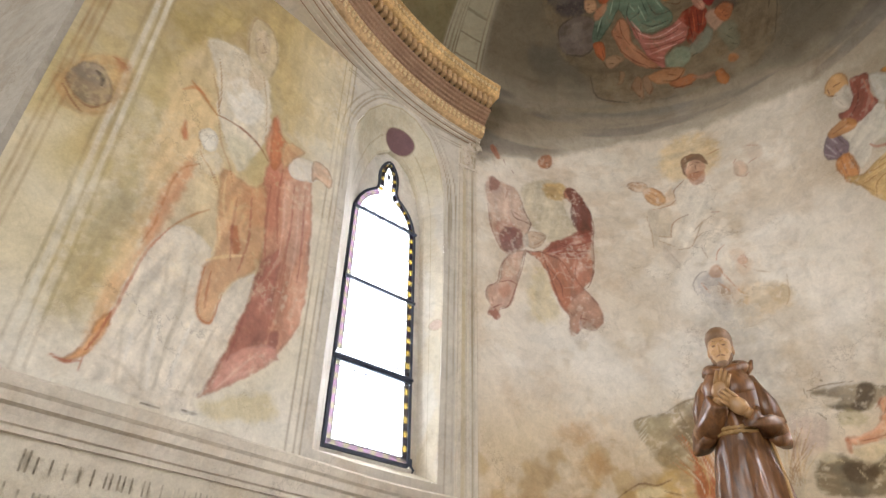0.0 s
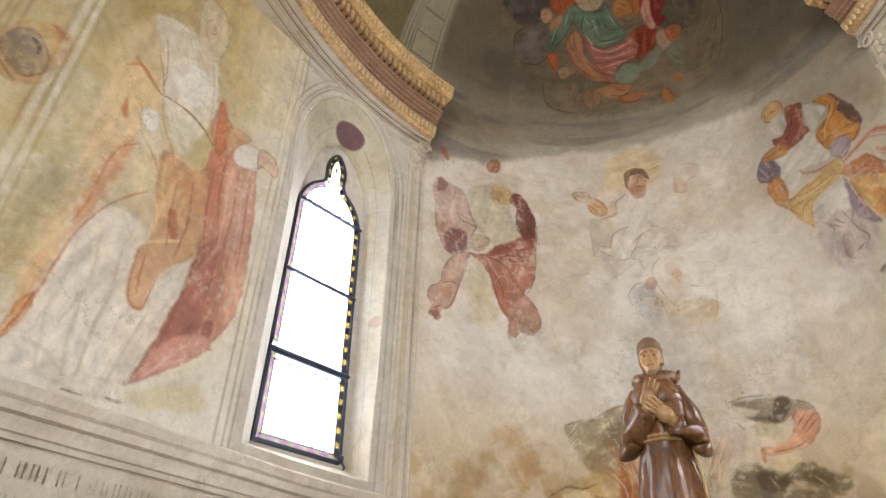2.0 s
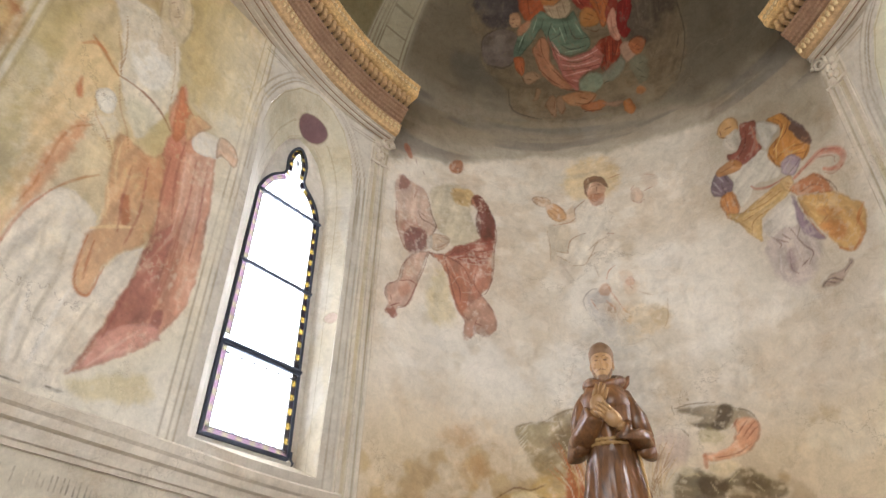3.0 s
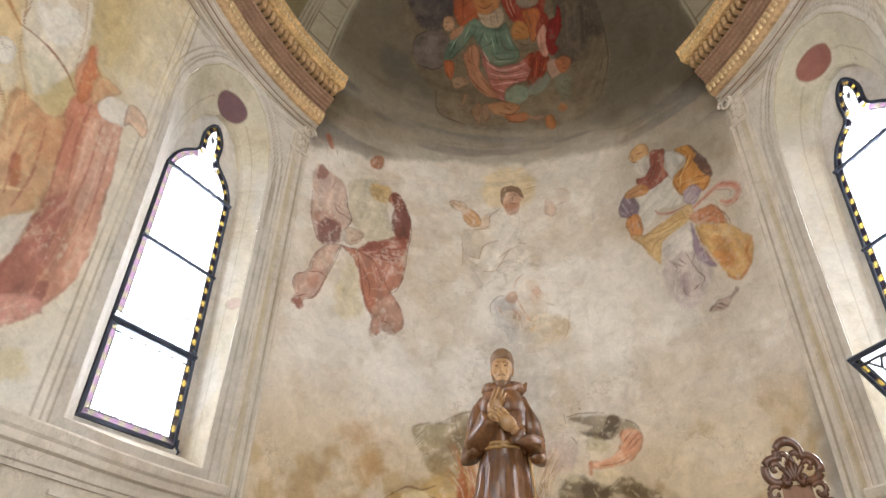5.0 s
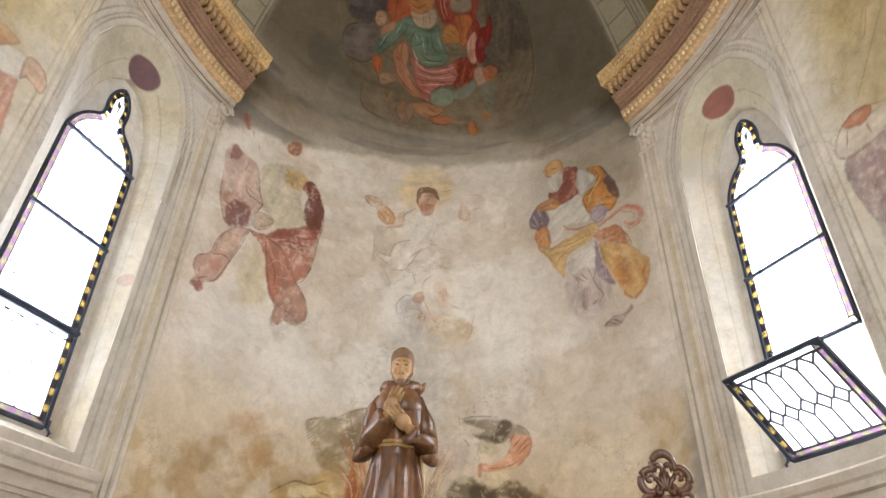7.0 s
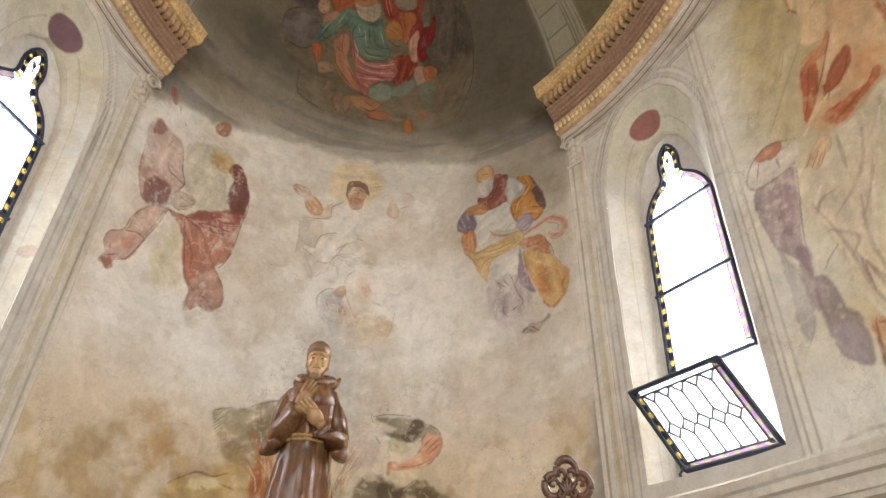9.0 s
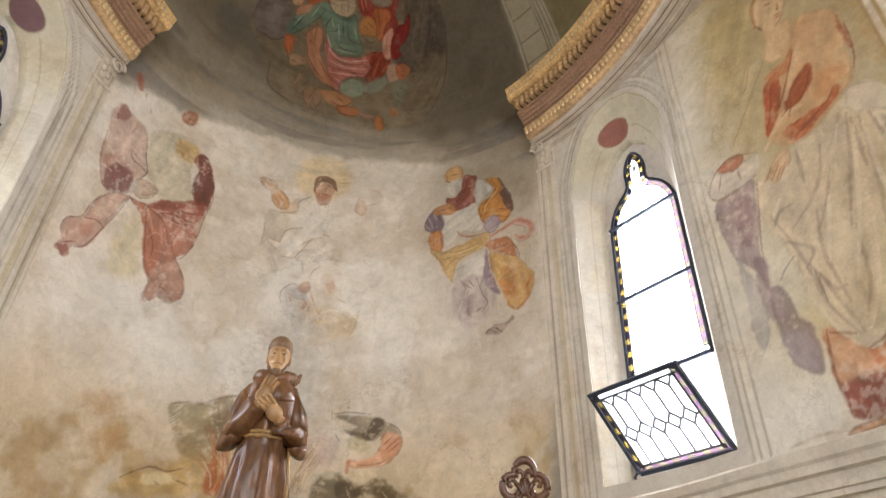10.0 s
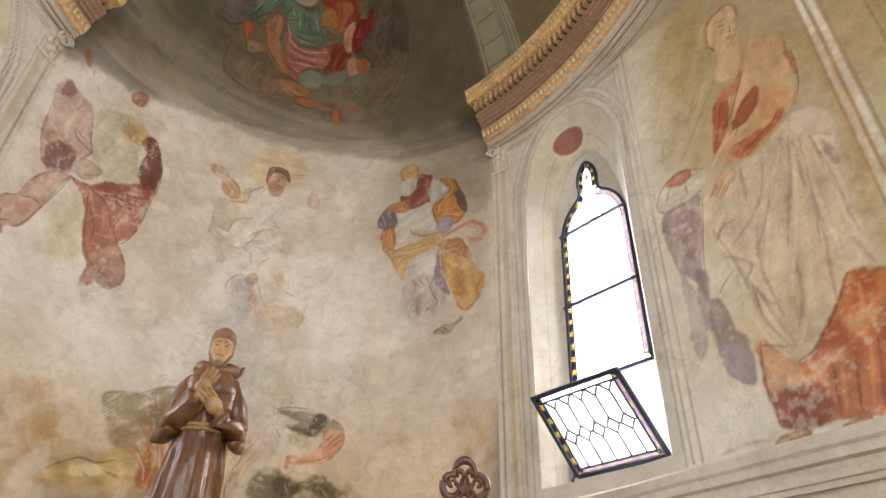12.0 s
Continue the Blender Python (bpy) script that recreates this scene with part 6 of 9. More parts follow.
figure_c.area([(1.82, 4.70), (1.93, 4.68), (2.00, 4.56), (1.89, 4.58)], (206, 146, 80), 0.55, 0.02, 0.0, 0.22)
figure_c.area([(1.69, 5.02), (1.87, 5.01), (1.95, 4.94), (1.99, 4.76), (1.87, 4.83), (1.71, 4.91)], (186, 118, 72), 0.92, 0.01, 0.15, 0.22)
figure_c.line([(1.90, 4.98), (1.99, 4.85), (2.02, 4.72)], (96, 56, 42), 0.012, 0.8)
figure_c.line([(1.74, 4.92), (1.85, 4.92), (1.92, 4.86)], (96, 56, 42), 0.012, 0.8)
figure_c.line([(2.16, 4.52), (2.08, 4.44), (2.08, 4.33), (1.98, 4.24), (1.88, 4.31)], (190, 122, 62), 0.032, 0.8)
figure_c.line([(1.75, 4.82), (1.88, 4.70), (2.06, 4.57)], (236, 196, 128), 0.018, 0.6)
figure_c.line([(1.77, 4.72), (1.83, 4.58)], (236, 196, 128), 0.018, 0.6)
figure_c.line([(2.02, 4.69), (2.10, 4.57)], (236, 196, 128), 0.018, 0.6)
figure_c.line([(1.71, 4.84), (1.75, 4.61), (1.80, 4.45)], (170, 108, 58), 0.012, 0.65)
figure_c.line([(1.89, 4.61), (1.80, 4.56)], (170, 108, 58), 0.012, 0.65)
figure_c.line([(2.13, 4.47), (2.05, 4.40)], (170, 108, 58), 0.012, 0.65)
figure_c.line([(1.42, 4.68), (1.47, 4.58), (1.45, 4.55)], (112, 82, 84), 0.012, 0.8)
figure_c.line([(1.57, 4.69), (1.63, 4.49), (1.69, 4.39), (1.63, 4.31)], (112, 82, 84), 0.012, 0.8)
figure_c.line([(1.52, 4.50), (1.49, 4.34), (1.53, 4.27)], (112, 82, 84), 0.012, 0.8)
figure_c.line([(1.61, 4.57), (1.65, 4.64)], (112, 82, 84), 0.012, 0.8)
figure_c.line([(1.64, 4.35), (1.57, 4.32)], (112, 82, 84), 0.012, 0.8)
figure_c.line([(1.45, 4.64), (1.53, 4.56)], (112, 82, 84), 0.012, 0.8)
figure_c.line([(1.50, 4.66), (1.55, 4.58)], (112, 82, 84), 0.012, 0.8)
figure_c.area([(1.49, 4.48), (1.55, 4.49), (1.53, 4.30), (1.48, 4.32)], (170, 148, 146), 0.6, 0.015, 0.0, 0.22)
figure_c.line([(1.58, 4.54), (1.59, 4.37)], (222, 210, 204), 0.016, 0.6)
figure_c.line([(1.44, 4.50), (1.41, 4.34)], (222, 210, 204), 0.016, 0.6)
figure_c.area([(1.65, 4.09), (1.74, 4.15), (1.85, 4.14), (1.91, 4.19), (1.93, 4.14), (1.81, 4.06), (1.71, 4.06)], (180, 154, 140), 0.8, 0.012, 0.3, 0.22)
figure_c.line([(1.66, 4.09), (1.74, 4.12), (1.82, 4.06)], (84, 66, 62), 0.011, 0.85)
figure_c.line([(1.70, 4.11), (1.76, 4.07)], (84, 66, 62), 0.011, 0.85)
figure_c.line([(1.84, 4.11), (1.92, 4.16)], (84, 66, 62), 0.011, 0.85)
figure_c.done()

vision = Painting("fresco_vision", "dark dome fresco of a figure in green and rose among clouds", 1.18)
vision.area([(-1.53, 8.07), (-1.35, 7.52), (-1.27, 7.28), (-0.92, 7.09), (-0.86, 6.83), (-0.44, 6.74), (0.09, 6.72), (0.68, 6.67), (1.03, 6.80), (1.27, 7.12), (1.34, 7.51), (1.36, 7.92), (1.33, 8.27)], (104, 90, 68), 0.75, 0.05, 0.15, 0.4)
vision.area([(-1.59, 8.04), (-1.39, 7.79), (-1.15, 7.77), (-0.95, 7.84), (-0.81, 8.09), (-0.92, 8.32)], (62, 55, 56), 0.9, 0.025, 0.1, 0.4)
vision.area([(-1.32, 7.47), (-1.32, 7.64), (-1.07, 7.80), (-0.83, 7.74), (-0.83, 7.47), (-0.99, 7.35), (-1.22, 7.34)], (92, 82, 76), 0.85, 0.02, 0.2, 0.3)
vision.area([(-1.24, 7.58), (-1.12, 7.70), (-1.00, 7.67), (-1.08, 7.50)], (120, 108, 96), 0.55, 0.03, 0.0, 0.22)
vision.area([(0.89, 8.39), (1.28, 8.29), (1.37, 7.91), (1.37, 7.64), (1.23, 7.35), (0.90, 7.32), (0.61, 7.52), (0.74, 7.83)], (70, 60, 50), 0.85, 0.03, 0.1, 0.45)
vision.area([(0.91, 7.39), (1.32, 7.45), (1.23, 7.08), (1.01, 6.88), (0.77, 6.94)], (100, 86, 66), 0.6, 0.04, 0.1, 0.4)
vision.line([(-1.32, 7.47), (-1.32, 7.64), (-1.15, 7.77)], (48, 42, 38), 0.018, 0.65)
vision.line([(-1.22, 7.34), (-0.99, 7.34), (-0.81, 7.49)], (48, 42, 38), 0.018, 0.65)
vision.line([(1.40, 7.90), (1.36, 7.57), (1.28, 7.19), (1.08, 6.85)], (48, 42, 38), 0.018, 0.65)
vision.line([(1.22, 7.23), (1.14, 7.11)], (48, 42, 38), 0.018, 0.65)
vision.line([(-0.92, 7.09), (-0.85, 6.85), (-0.51, 6.77)], (48, 42, 38), 0.018, 0.65)
vision.area([(-0.89, 8.33), (-0.76, 7.93), (-0.49, 7.97), (-0.38, 8.12), (-0.41, 8.44)], (142, 72, 42), 0.92, 0.012, 0.2, 0.35)
vision.line([(-0.74, 8.30), (-0.68, 7.99)], (96, 40, 26), 0.02, 0.7)
vision.area([(-0.09, 8.47), (-0.01, 8.15), (0.14, 7.99), (0.49, 7.94), (0.66, 8.11), (0.68, 8.43)], (126, 46, 36), 0.92, 0.012, 0.2, 0.35)
vision.line([(0.01, 8.41), (0.04, 8.22), (0.12, 8.06)], (184, 130, 110), 0.018, 0.75)
vision.line([(0.19, 8.41), (0.10, 8.25), (0.16, 8.09)], (184, 130, 110), 0.018, 0.75)
vision.line([(0.08, 8.41), (0.07, 8.19), (0.18, 8.01)], (72, 22, 20), 0.018, 0.75)
vision.line([(0.56, 8.12), (0.52, 7.97)], (72, 22, 20), 0.018, 0.75)
vision.area([(-0.60, 8.40), (-0.44, 8.07), (-0.28, 8.06), (-0.10, 8.15), (-0.11, 8.47)], (156, 106, 64), 0.95, 0.01, 0.15, 0.22)
vision.line([(-0.44, 8.17), (-0.33, 8.16), (-0.21, 8.22)], (70, 40, 26), 0.014, 0.85)
vision.line([(-0.41, 8.24), (-0.34, 8.24)], (70, 40, 26), 0.014, 0.85)
vision.line([(-0.26, 8.26), (-0.19, 8.28)], (70, 40, 26), 0.014, 0.85)
vision.area([(-0.46, 8.09), (-0.28, 8.10), (-0.07, 8.18), (-0.02, 8.04), (-0.15, 7.93), (-0.33, 7.94)], (156, 136, 110), 0.96, 0.01, 0.3, 0.3)
vision.line([(-0.38, 8.08), (-0.31, 7.96)], (104, 84, 62), 0.012, 0.7)
vision.line([(-0.25, 8.09), (-0.21, 7.96)], (104, 84, 62), 0.012, 0.7)
vision.line([(-0.15, 8.13), (-0.11, 7.98)], (104, 84, 62), 0.012, 0.7)
vision.line([(-0.34, 8.12), (-0.24, 8.11), (-0.17, 8.15)], (104, 84, 62), 0.012, 0.7)
vision.area([(-0.50, 8.03), (-0.35, 7.96), (-0.12, 7.94), (0.01, 7.99), (0.10, 7.76), (0.18, 7.63), (0.11, 7.53), (-0.12, 7.50), (-0.29, 7.57), (-0.39, 7.69), (-0.50, 7.83), (-0.60, 7.71), (-0.73, 7.56), (-0.83, 7.49), (-0.88, 7.52), (-0.86, 7.67), (-0.73, 7.87)], (86, 104, 86), 0.96, 0.01, 0.3, 0.3)
vision.line([(-0.35, 7.71), (-0.23, 7.76), (-0.21, 7.81)], (42, 52, 46), 0.016, 0.8)
vision.line([(-0.34, 7.89), (-0.39, 7.75), (-0.29, 7.60)], (42, 52, 46), 0.016, 0.8)
vision.line([(-0.10, 7.89), (-0.02, 7.69), (0.16, 7.67)], (42, 52, 46), 0.016, 0.8)
vision.line([(-0.72, 7.81), (-0.76, 7.66), (-0.82, 7.54)], (42, 52, 46), 0.016, 0.8)
vision.line([(-0.22, 7.64), (-0.09, 7.57), (0.11, 7.58)], (42, 52, 46), 0.016, 0.8)
vision.line([(-0.50, 7.83), (-0.46, 7.94)], (42, 52, 46), 0.016, 0.8)
vision.line([(-0.17, 7.91), (-0.12, 7.72)], (42, 52, 46), 0.016, 0.8)
vision.line([(-0.65, 7.90), (-0.74, 7.76), (-0.81, 7.61)], (138, 154, 130), 0.016, 0.7)
vision.line([(-0.33, 7.86), (-0.28, 7.79)], (138, 154, 130), 0.016, 0.7)
vision.line([(-0.17, 7.55), (0.03, 7.55)], (138, 154, 130), 0.016, 0.7)
vision.line([(-0.56, 7.95), (-0.62, 7.79)], (138, 154, 130), 0.016, 0.7)
vision.line([(-0.22, 7.84), (-0.16, 7.65)], (138, 154, 130), 0.016, 0.7)
vision.line([(0.01, 7.86), (0.08, 7.71)], (138, 154, 130), 0.016, 0.7)
vision.area([(-0.87, 7.47), (-0.76, 7.51), (-0.71, 7.41), (-0.74, 7.28), (-0.83, 7.34)], (150, 84, 50), 0.95, 0.008, 0.3, 0.22)
vision.line([(-0.82, 7.37), (-0.76, 7.29)], (84, 40, 24), 0.01, 0.8)
vision.line([(-0.76, 7.41), (-0.74, 7.31)], (84, 40, 24), 0.01, 0.8)
vision.area([(-0.80, 7.94), (-0.80, 7.88), (-0.86, 7.83), (-0.93, 7.83), (-0.98, 7.88), (-0.98, 7.95), (-0.92, 8.00), (-0.84, 8.00)], (170, 132, 98), 0.95, 0.008, 0.25, 0.2)
vision.line([(-0.94, 7.91), (-0.89, 7.93)], (80, 50, 36), 0.01, 0.85)
vision.line([(-0.89, 7.86), (-0.84, 7.86)], (80, 50, 36), 0.01, 0.85)
vision.line([(-0.95, 7.87), (-0.91, 7.87)], (80, 50, 36), 0.01, 0.85)
vision.area([(-0.82, 7.85), (-0.66, 7.94), (-0.68, 7.82), (-0.82, 7.73)], (152, 110, 86), 0.9, 0.01, 0.2, 0.22)
vision.area([(-0.62, 7.60), (-0.48, 7.74), (-0.38, 7.65), (-0.38, 7.49), (-0.26, 7.30), (-0.08, 7.14), (-0.27, 7.13), (-0.48, 7.30), (-0.57, 7.48)], (150, 106, 82), 0.92, 0.01, 0.3, 0.25)
vision.line([(-0.50, 7.71), (-0.49, 7.57), (-0.40, 7.42)], (78, 40, 32), 0.013, 0.8)
vision.line([(-0.56, 7.55), (-0.48, 7.51)], (78, 40, 32), 0.013, 0.8)
vision.line([(-0.38, 7.38), (-0.21, 7.21)], (78, 40, 32), 0.013, 0.8)
vision.line([(-0.53, 7.39), (-0.40, 7.25), (-0.24, 7.15)], (78, 40, 32), 0.013, 0.8)
vision.area([(-0.40, 7.75), (-0.29, 7.57), (-0.12, 7.49), (0.11, 7.51), (0.26, 7.56), (0.31, 7.42), (0.22, 7.29), (0.08, 7.28), (-0.03, 7.22), (-0.06, 7.08), (-0.17, 7.18), (-0.26, 7.34), (-0.34, 7.53)], (152, 98, 92), 0.95, 0.009, 0.25, 0.3)
vision.line([(-0.28, 7.54), (-0.08, 7.44), (0.25, 7.50)], (200, 154, 142), 0.016, 0.85)
vision.line([(-0.23, 7.41), (-0.04, 7.37), (0.24, 7.39)], (200, 154, 142), 0.016, 0.85)
vision.line([(-0.20, 7.28), (-0.03, 7.29), (0.13, 7.30)], (200, 154, 142), 0.016, 0.85)
vision.line([(-0.35, 7.69), (-0.25, 7.54)], (200, 154, 142), 0.016, 0.85)
vision.line([(-0.12, 7.22), (-0.05, 7.19)], (200, 154, 142), 0.016, 0.85)
vision.line([(-0.25, 7.47), (-0.04, 7.41), (0.18, 7.44)], (86, 34, 34), 0.014, 0.85)
vision.line([(-0.24, 7.34), (-0.04, 7.33), (0.24, 7.33)], (86, 34, 34), 0.014, 0.85)
vision.line([(-0.21, 7.23), (-0.10, 7.16)], (86, 34, 34), 0.014, 0.85)
vision.line([(-0.36, 7.66), (-0.28, 7.47)], (86, 34, 34), 0.014, 0.85)
vision.line([(0.08, 7.28), (-0.01, 7.21)], (86, 34, 34), 0.014, 0.85)
vision.area([(0.22, 7.56), (0.46, 7.61), (0.57, 7.50), (0.48, 7.34), (0.33, 7.19), (0.24, 7.29), (0.31, 7.42)], (122, 48, 32), 0.95, 0.01, 0.25, 0.4)
vision.line([(0.34, 7.52), (0.31, 7.29)], (66, 20, 16), 0.014, 0.8)
vision.line([(0.46, 7.56), (0.39, 7.32)], (66, 20, 16), 0.014, 0.8)
vision.line([(0.26, 7.29), (0.31, 7.19)], (66, 20, 16), 0.014, 0.8)
vision.line([(0.40, 7.54), (0.36, 7.35)], (176, 92, 62), 0.012, 0.7)
vision.line([(0.52, 7.49), (0.45, 7.36)], (176, 92, 62), 0.012, 0.7)
vision.area([(0.10, 7.96), (0.23, 7.99), (0.36, 7.89), (0.33, 7.79), (0.18, 7.78), (0.08, 7.84)], (146, 100, 54), 0.94, 0.009, 0.3, 0.22)
vision.line([(0.14, 7.89), (0.23, 7.85)], (76, 44, 24), 0.011, 0.8)
vision.line([(0.20, 7.93), (0.28, 7.88)], (76, 44, 24), 0.011, 0.8)
vision.line([(0.13, 7.78), (0.27, 7.70), (0.32, 7.72)], (76, 44, 24), 0.011, 0.8)
vision.area([(0.22, 8.44), (0.55, 8.35), (0.55, 8.14), (0.35, 8.12), (0.21, 8.19)], (120, 108, 88), 0.92, 0.01, 0.2, 0.22)
vision.line([(0.23, 8.14), (0.37, 8.10), (0.54, 8.13)], (58, 48, 38), 0.014, 0.8)
vision.line([(0.29, 8.28), (0.43, 8.24)], (58, 48, 38), 0.014, 0.8)
vision.area([(0.28, 8.09), (0.53, 8.08), (0.53, 7.87), (0.37, 7.72), (0.33, 7.89)], (150, 88, 46), 0.92, 0.01, 0.25, 0.22)
vision.line([(0.37, 8.02), (0.38, 7.88)], (82, 36, 20), 0.014, 0.8)
vision.line([(0.47, 8.04), (0.49, 7.87), (0.39, 7.72)], (82, 36, 20), 0.014, 0.8)
vision.area([(0.45, 7.88), (0.60, 8.02), (0.67, 7.92), (0.56, 7.80), (0.46, 7.76)], (112, 36, 28), 0.92, 0.01, 0.2, 0.22)
vision.area([(0.44, 7.78), (0.57, 7.88), (0.60, 7.73), (0.55, 7.52), (0.45, 7.60)], (176, 132, 116), 0.92, 0.008, 0.25, 0.22)
vision.line([(0.52, 7.80), (0.49, 7.68), (0.52, 7.55)], (120, 70, 60), 0.012, 0.75)
vision.area([(0.65, 7.90), (0.76, 7.92), (0.84, 8.04), (0.86, 7.91), (0.80, 7.75), (0.69, 7.64), (0.71, 7.56), (0.60, 7.51), (0.55, 7.67)], (104, 22, 22), 0.97, 0.007, 0.15, 0.2)
vision.line([(0.73, 7.87), (0.64, 7.69)], (150, 46, 40), 0.012, 0.7)
vision.line([(0.83, 7.98), (0.76, 7.83)], (150, 46, 40), 0.012, 0.7)
vision.area([(0.51, 7.44), (0.65, 7.46), (0.68, 7.28), (0.55, 7.24)], (156, 124, 102), 0.92, 0.009, 0.25, 0.22)
vision.area([(0.63, 7.43), (0.75, 7.47), (0.84, 7.39), (0.79, 7.30), (0.68, 7.27)], (146, 92, 60), 0.96, 0.008, 0.25, 0.22)
vision.line([(0.65, 7.45), (0.75, 7.47), (0.84, 7.40), (0.82, 7.32)], (74, 42, 28), 0.02, 0.8)
vision.line([(0.70, 7.37), (0.74, 7.38)], (72, 38, 28), 0.01, 0.85)
vision.line([(0.71, 7.32), (0.76, 7.31)], (72, 38, 28), 0.01, 0.85)
vision.area([(-0.03, 7.19), (0.11, 7.26), (0.24, 7.19), (0.22, 7.09), (0.08, 7.02), (-0.02, 7.07)], (116, 126, 106), 0.92, 0.012, 0.2, 0.25)
vision.area([(0.22, 7.17), (0.48, 7.32), (0.53, 7.20), (0.36, 7.10)], (112, 114, 98), 0.85, 0.015, 0.15, 0.22)
vision.area([(0.59, 7.24), (0.78, 7.23), (0.75, 6.99), (0.62, 6.96)], (98, 98, 80), 0.75, 0.02, 0.1, 0.4)
vision.line([(0.64, 7.15), (0.70, 7.06)], (48, 48, 40), 0.011, 0.7)
vision.line([(0.69, 7.17), (0.75, 7.16)], (48, 48, 40), 0.011, 0.7)
vision.line([(0.66, 7.03), (0.72, 6.98)], (48, 48, 40), 0.011, 0.7)
vision.line([(0.24, 7.10), (0.31, 7.11)], (48, 48, 40), 0.011, 0.7)
vision.area([(-0.73, 7.30), (-0.60, 7.33), (-0.50, 7.29), (-0.61, 7.20), (-0.71, 7.20)], (140, 110, 82), 0.88, 0.01, 0.3, 0.22)
vision.line([(-0.70, 7.25), (-0.63, 7.24)], (70, 46, 32), 0.01, 0.8)
vision.line([(-0.60, 7.32), (-0.54, 7.27)], (70, 46, 32), 0.01, 0.8)
vision.line([(-0.76, 7.28), (-0.71, 7.19)], (70, 46, 32), 0.01, 0.8)
vision.area([(-0.57, 7.15), (-0.51, 7.12), (-0.56, 7.00), (-0.63, 6.99), (-0.59, 7.05)], (132, 104, 78), 0.85, 0.009, 0.25, 0.22)
vision.area([(-0.47, 6.97), (-0.37, 7.06), (-0.33, 6.93), (-0.37, 6.79), (-0.43, 6.86)], (132, 102, 76), 0.88, 0.009, 0.25, 0.22)
vision.area([(-0.34, 7.01), (-0.26, 7.04), (-0.23, 6.89), (-0.30, 6.81)], (126, 98, 74), 0.86, 0.009, 0.25, 0.22)
vision.line([(-0.42, 6.86), (-0.37, 6.79)], (78, 48, 34), 0.01, 0.8)
vision.line([(-0.35, 7.01), (-0.37, 6.87)], (78, 48, 34), 0.01, 0.8)
vision.line([(-0.29, 6.82), (-0.24, 6.89)], (78, 48, 34), 0.01, 0.8)
vision.area([(-0.27, 7.04), (-0.02, 7.07), (0.14, 6.99), (0.02, 6.90), (-0.19, 6.93)], (150, 110, 80), 0.92, 0.009, 0.3, 0.22)
vision.area([(-0.06, 6.90), (0.15, 6.92), (0.24, 6.85), (0.06, 6.79)], (144, 92, 60), 0.9, 0.009, 0.3, 0.22)
vision.area([(0.19, 6.87), (0.41, 6.83), (0.32, 6.78)], (134, 102, 80), 0.85, 0.009, 0.25, 0.22)
vision.line([(-0.24, 7.13), (-0.09, 7.08), (-0.02, 7.05)], (78, 40, 26), 0.014, 0.8)
vision.line([(-0.12, 6.94), (0.02, 6.91), (0.12, 6.98)], (78, 40, 26), 0.014, 0.8)
vision.line([(-0.05, 7.00), (0.02, 6.96)], (78, 40, 26), 0.014, 0.8)
vision.line([(-0.03, 6.82), (0.16, 6.80)], (78, 40, 26), 0.014, 0.8)
vision.area([(0.41, 6.81), (0.49, 6.83), (0.53, 6.70), (0.47, 6.64), (0.41, 6.72)], (146, 94, 54), 0.92, 0.008, 0.15, 0.22)
vision.area([(0.68, 6.87), (0.66, 6.84), (0.62, 6.83), (0.58, 6.85), (0.57, 6.89), (0.59, 6.92), (0.63, 6.93), (0.66, 6.91)], (142, 98, 64), 0.85, 0.01, 0.0, 0.2)
vision.done()

land_a = Painting("fresco_landscape", "worn lower-wall fresco of pale olive rocks, straw and painted statue shadow", 0.97)
# soft grey shadow round the statue, laid on the wall as a coat
land_a.area([(-0.42, 3.45), (-0.39, 3.85), (-0.30, 4.19), (-0.11, 4.39), (0.11, 4.17), (0.20, 3.74), (0.18, 3.39), (-0.00, 3.24)], (180, 176, 168), 0.5, 0.12, 0, 0.15)
land_a.area([(-0.93, 3.36), (-0.68, 3.42), (-0.52, 3.51), (-0.39, 3.51), (-0.39, 3.17), (-0.46, 3.09), (-0.63, 2.99), (-0.76, 2.99), (-0.85, 3.11), (-0.91, 3.23)], (160, 142, 106), 0.82, 0.02, 0.15, 0.55)
land_a.area([(-0.66, 3.27), (-0.42, 3.42), (-0.39, 3.17), (-0.55, 3.10)], (126, 104, 70), 0.6, 0.03, 0, 0.6)
land_a.area([(-0.85, 3.13), (-0.65, 3.14), (-0.63, 3.00), (-0.77, 3.00)], (128, 108, 72), 0.55, 0.03, 0, 0.6)
land_a.area([(-0.91, 3.33), (-0.72, 3.40), (-0.66, 3.30), (-0.84, 3.22)], (180, 166, 130), 0.6, 0.025, 0.0, 0.22)
land_a.line([(-0.94, 3.13), (-0.86, 3.21)], (222, 212, 190), 0.012, 0.75)
land_a.line([(-0.93, 3.16), (-0.85, 3.25)], (222, 212, 190), 0.012, 0.75)
land_a.line([(-0.93, 3.19), (-0.85, 3.28)], (222, 212, 190), 0.012, 0.75)
land_a.line([(-0.92, 3.23), (-0.84, 3.31)], (222, 212, 190), 0.012, 0.75)
land_a.line([(-0.92, 3.26), (-0.84, 3.35)], (222, 212, 190), 0.012, 0.75)
land_a.line([(-0.91, 3.29), (-0.83, 3.38)], (222, 212, 190), 0.012, 0.75)
land_a.line([(-0.91, 3.33), (-0.83, 3.42)], (222, 212, 190), 0.012, 0.75)
land_a.line([(-0.72, 3.40), (-0.56, 3.49), (-0.40, 3.54)], (112, 92, 60), 0.014, 0.65)
land_a.line([(-0.93, 3.35), (-0.80, 3.40)], (112, 92, 60), 0.014, 0.65)
land_a.line([(-0.59, 3.45), (-0.56, 3.33)], (112, 92, 60), 0.014, 0.65)
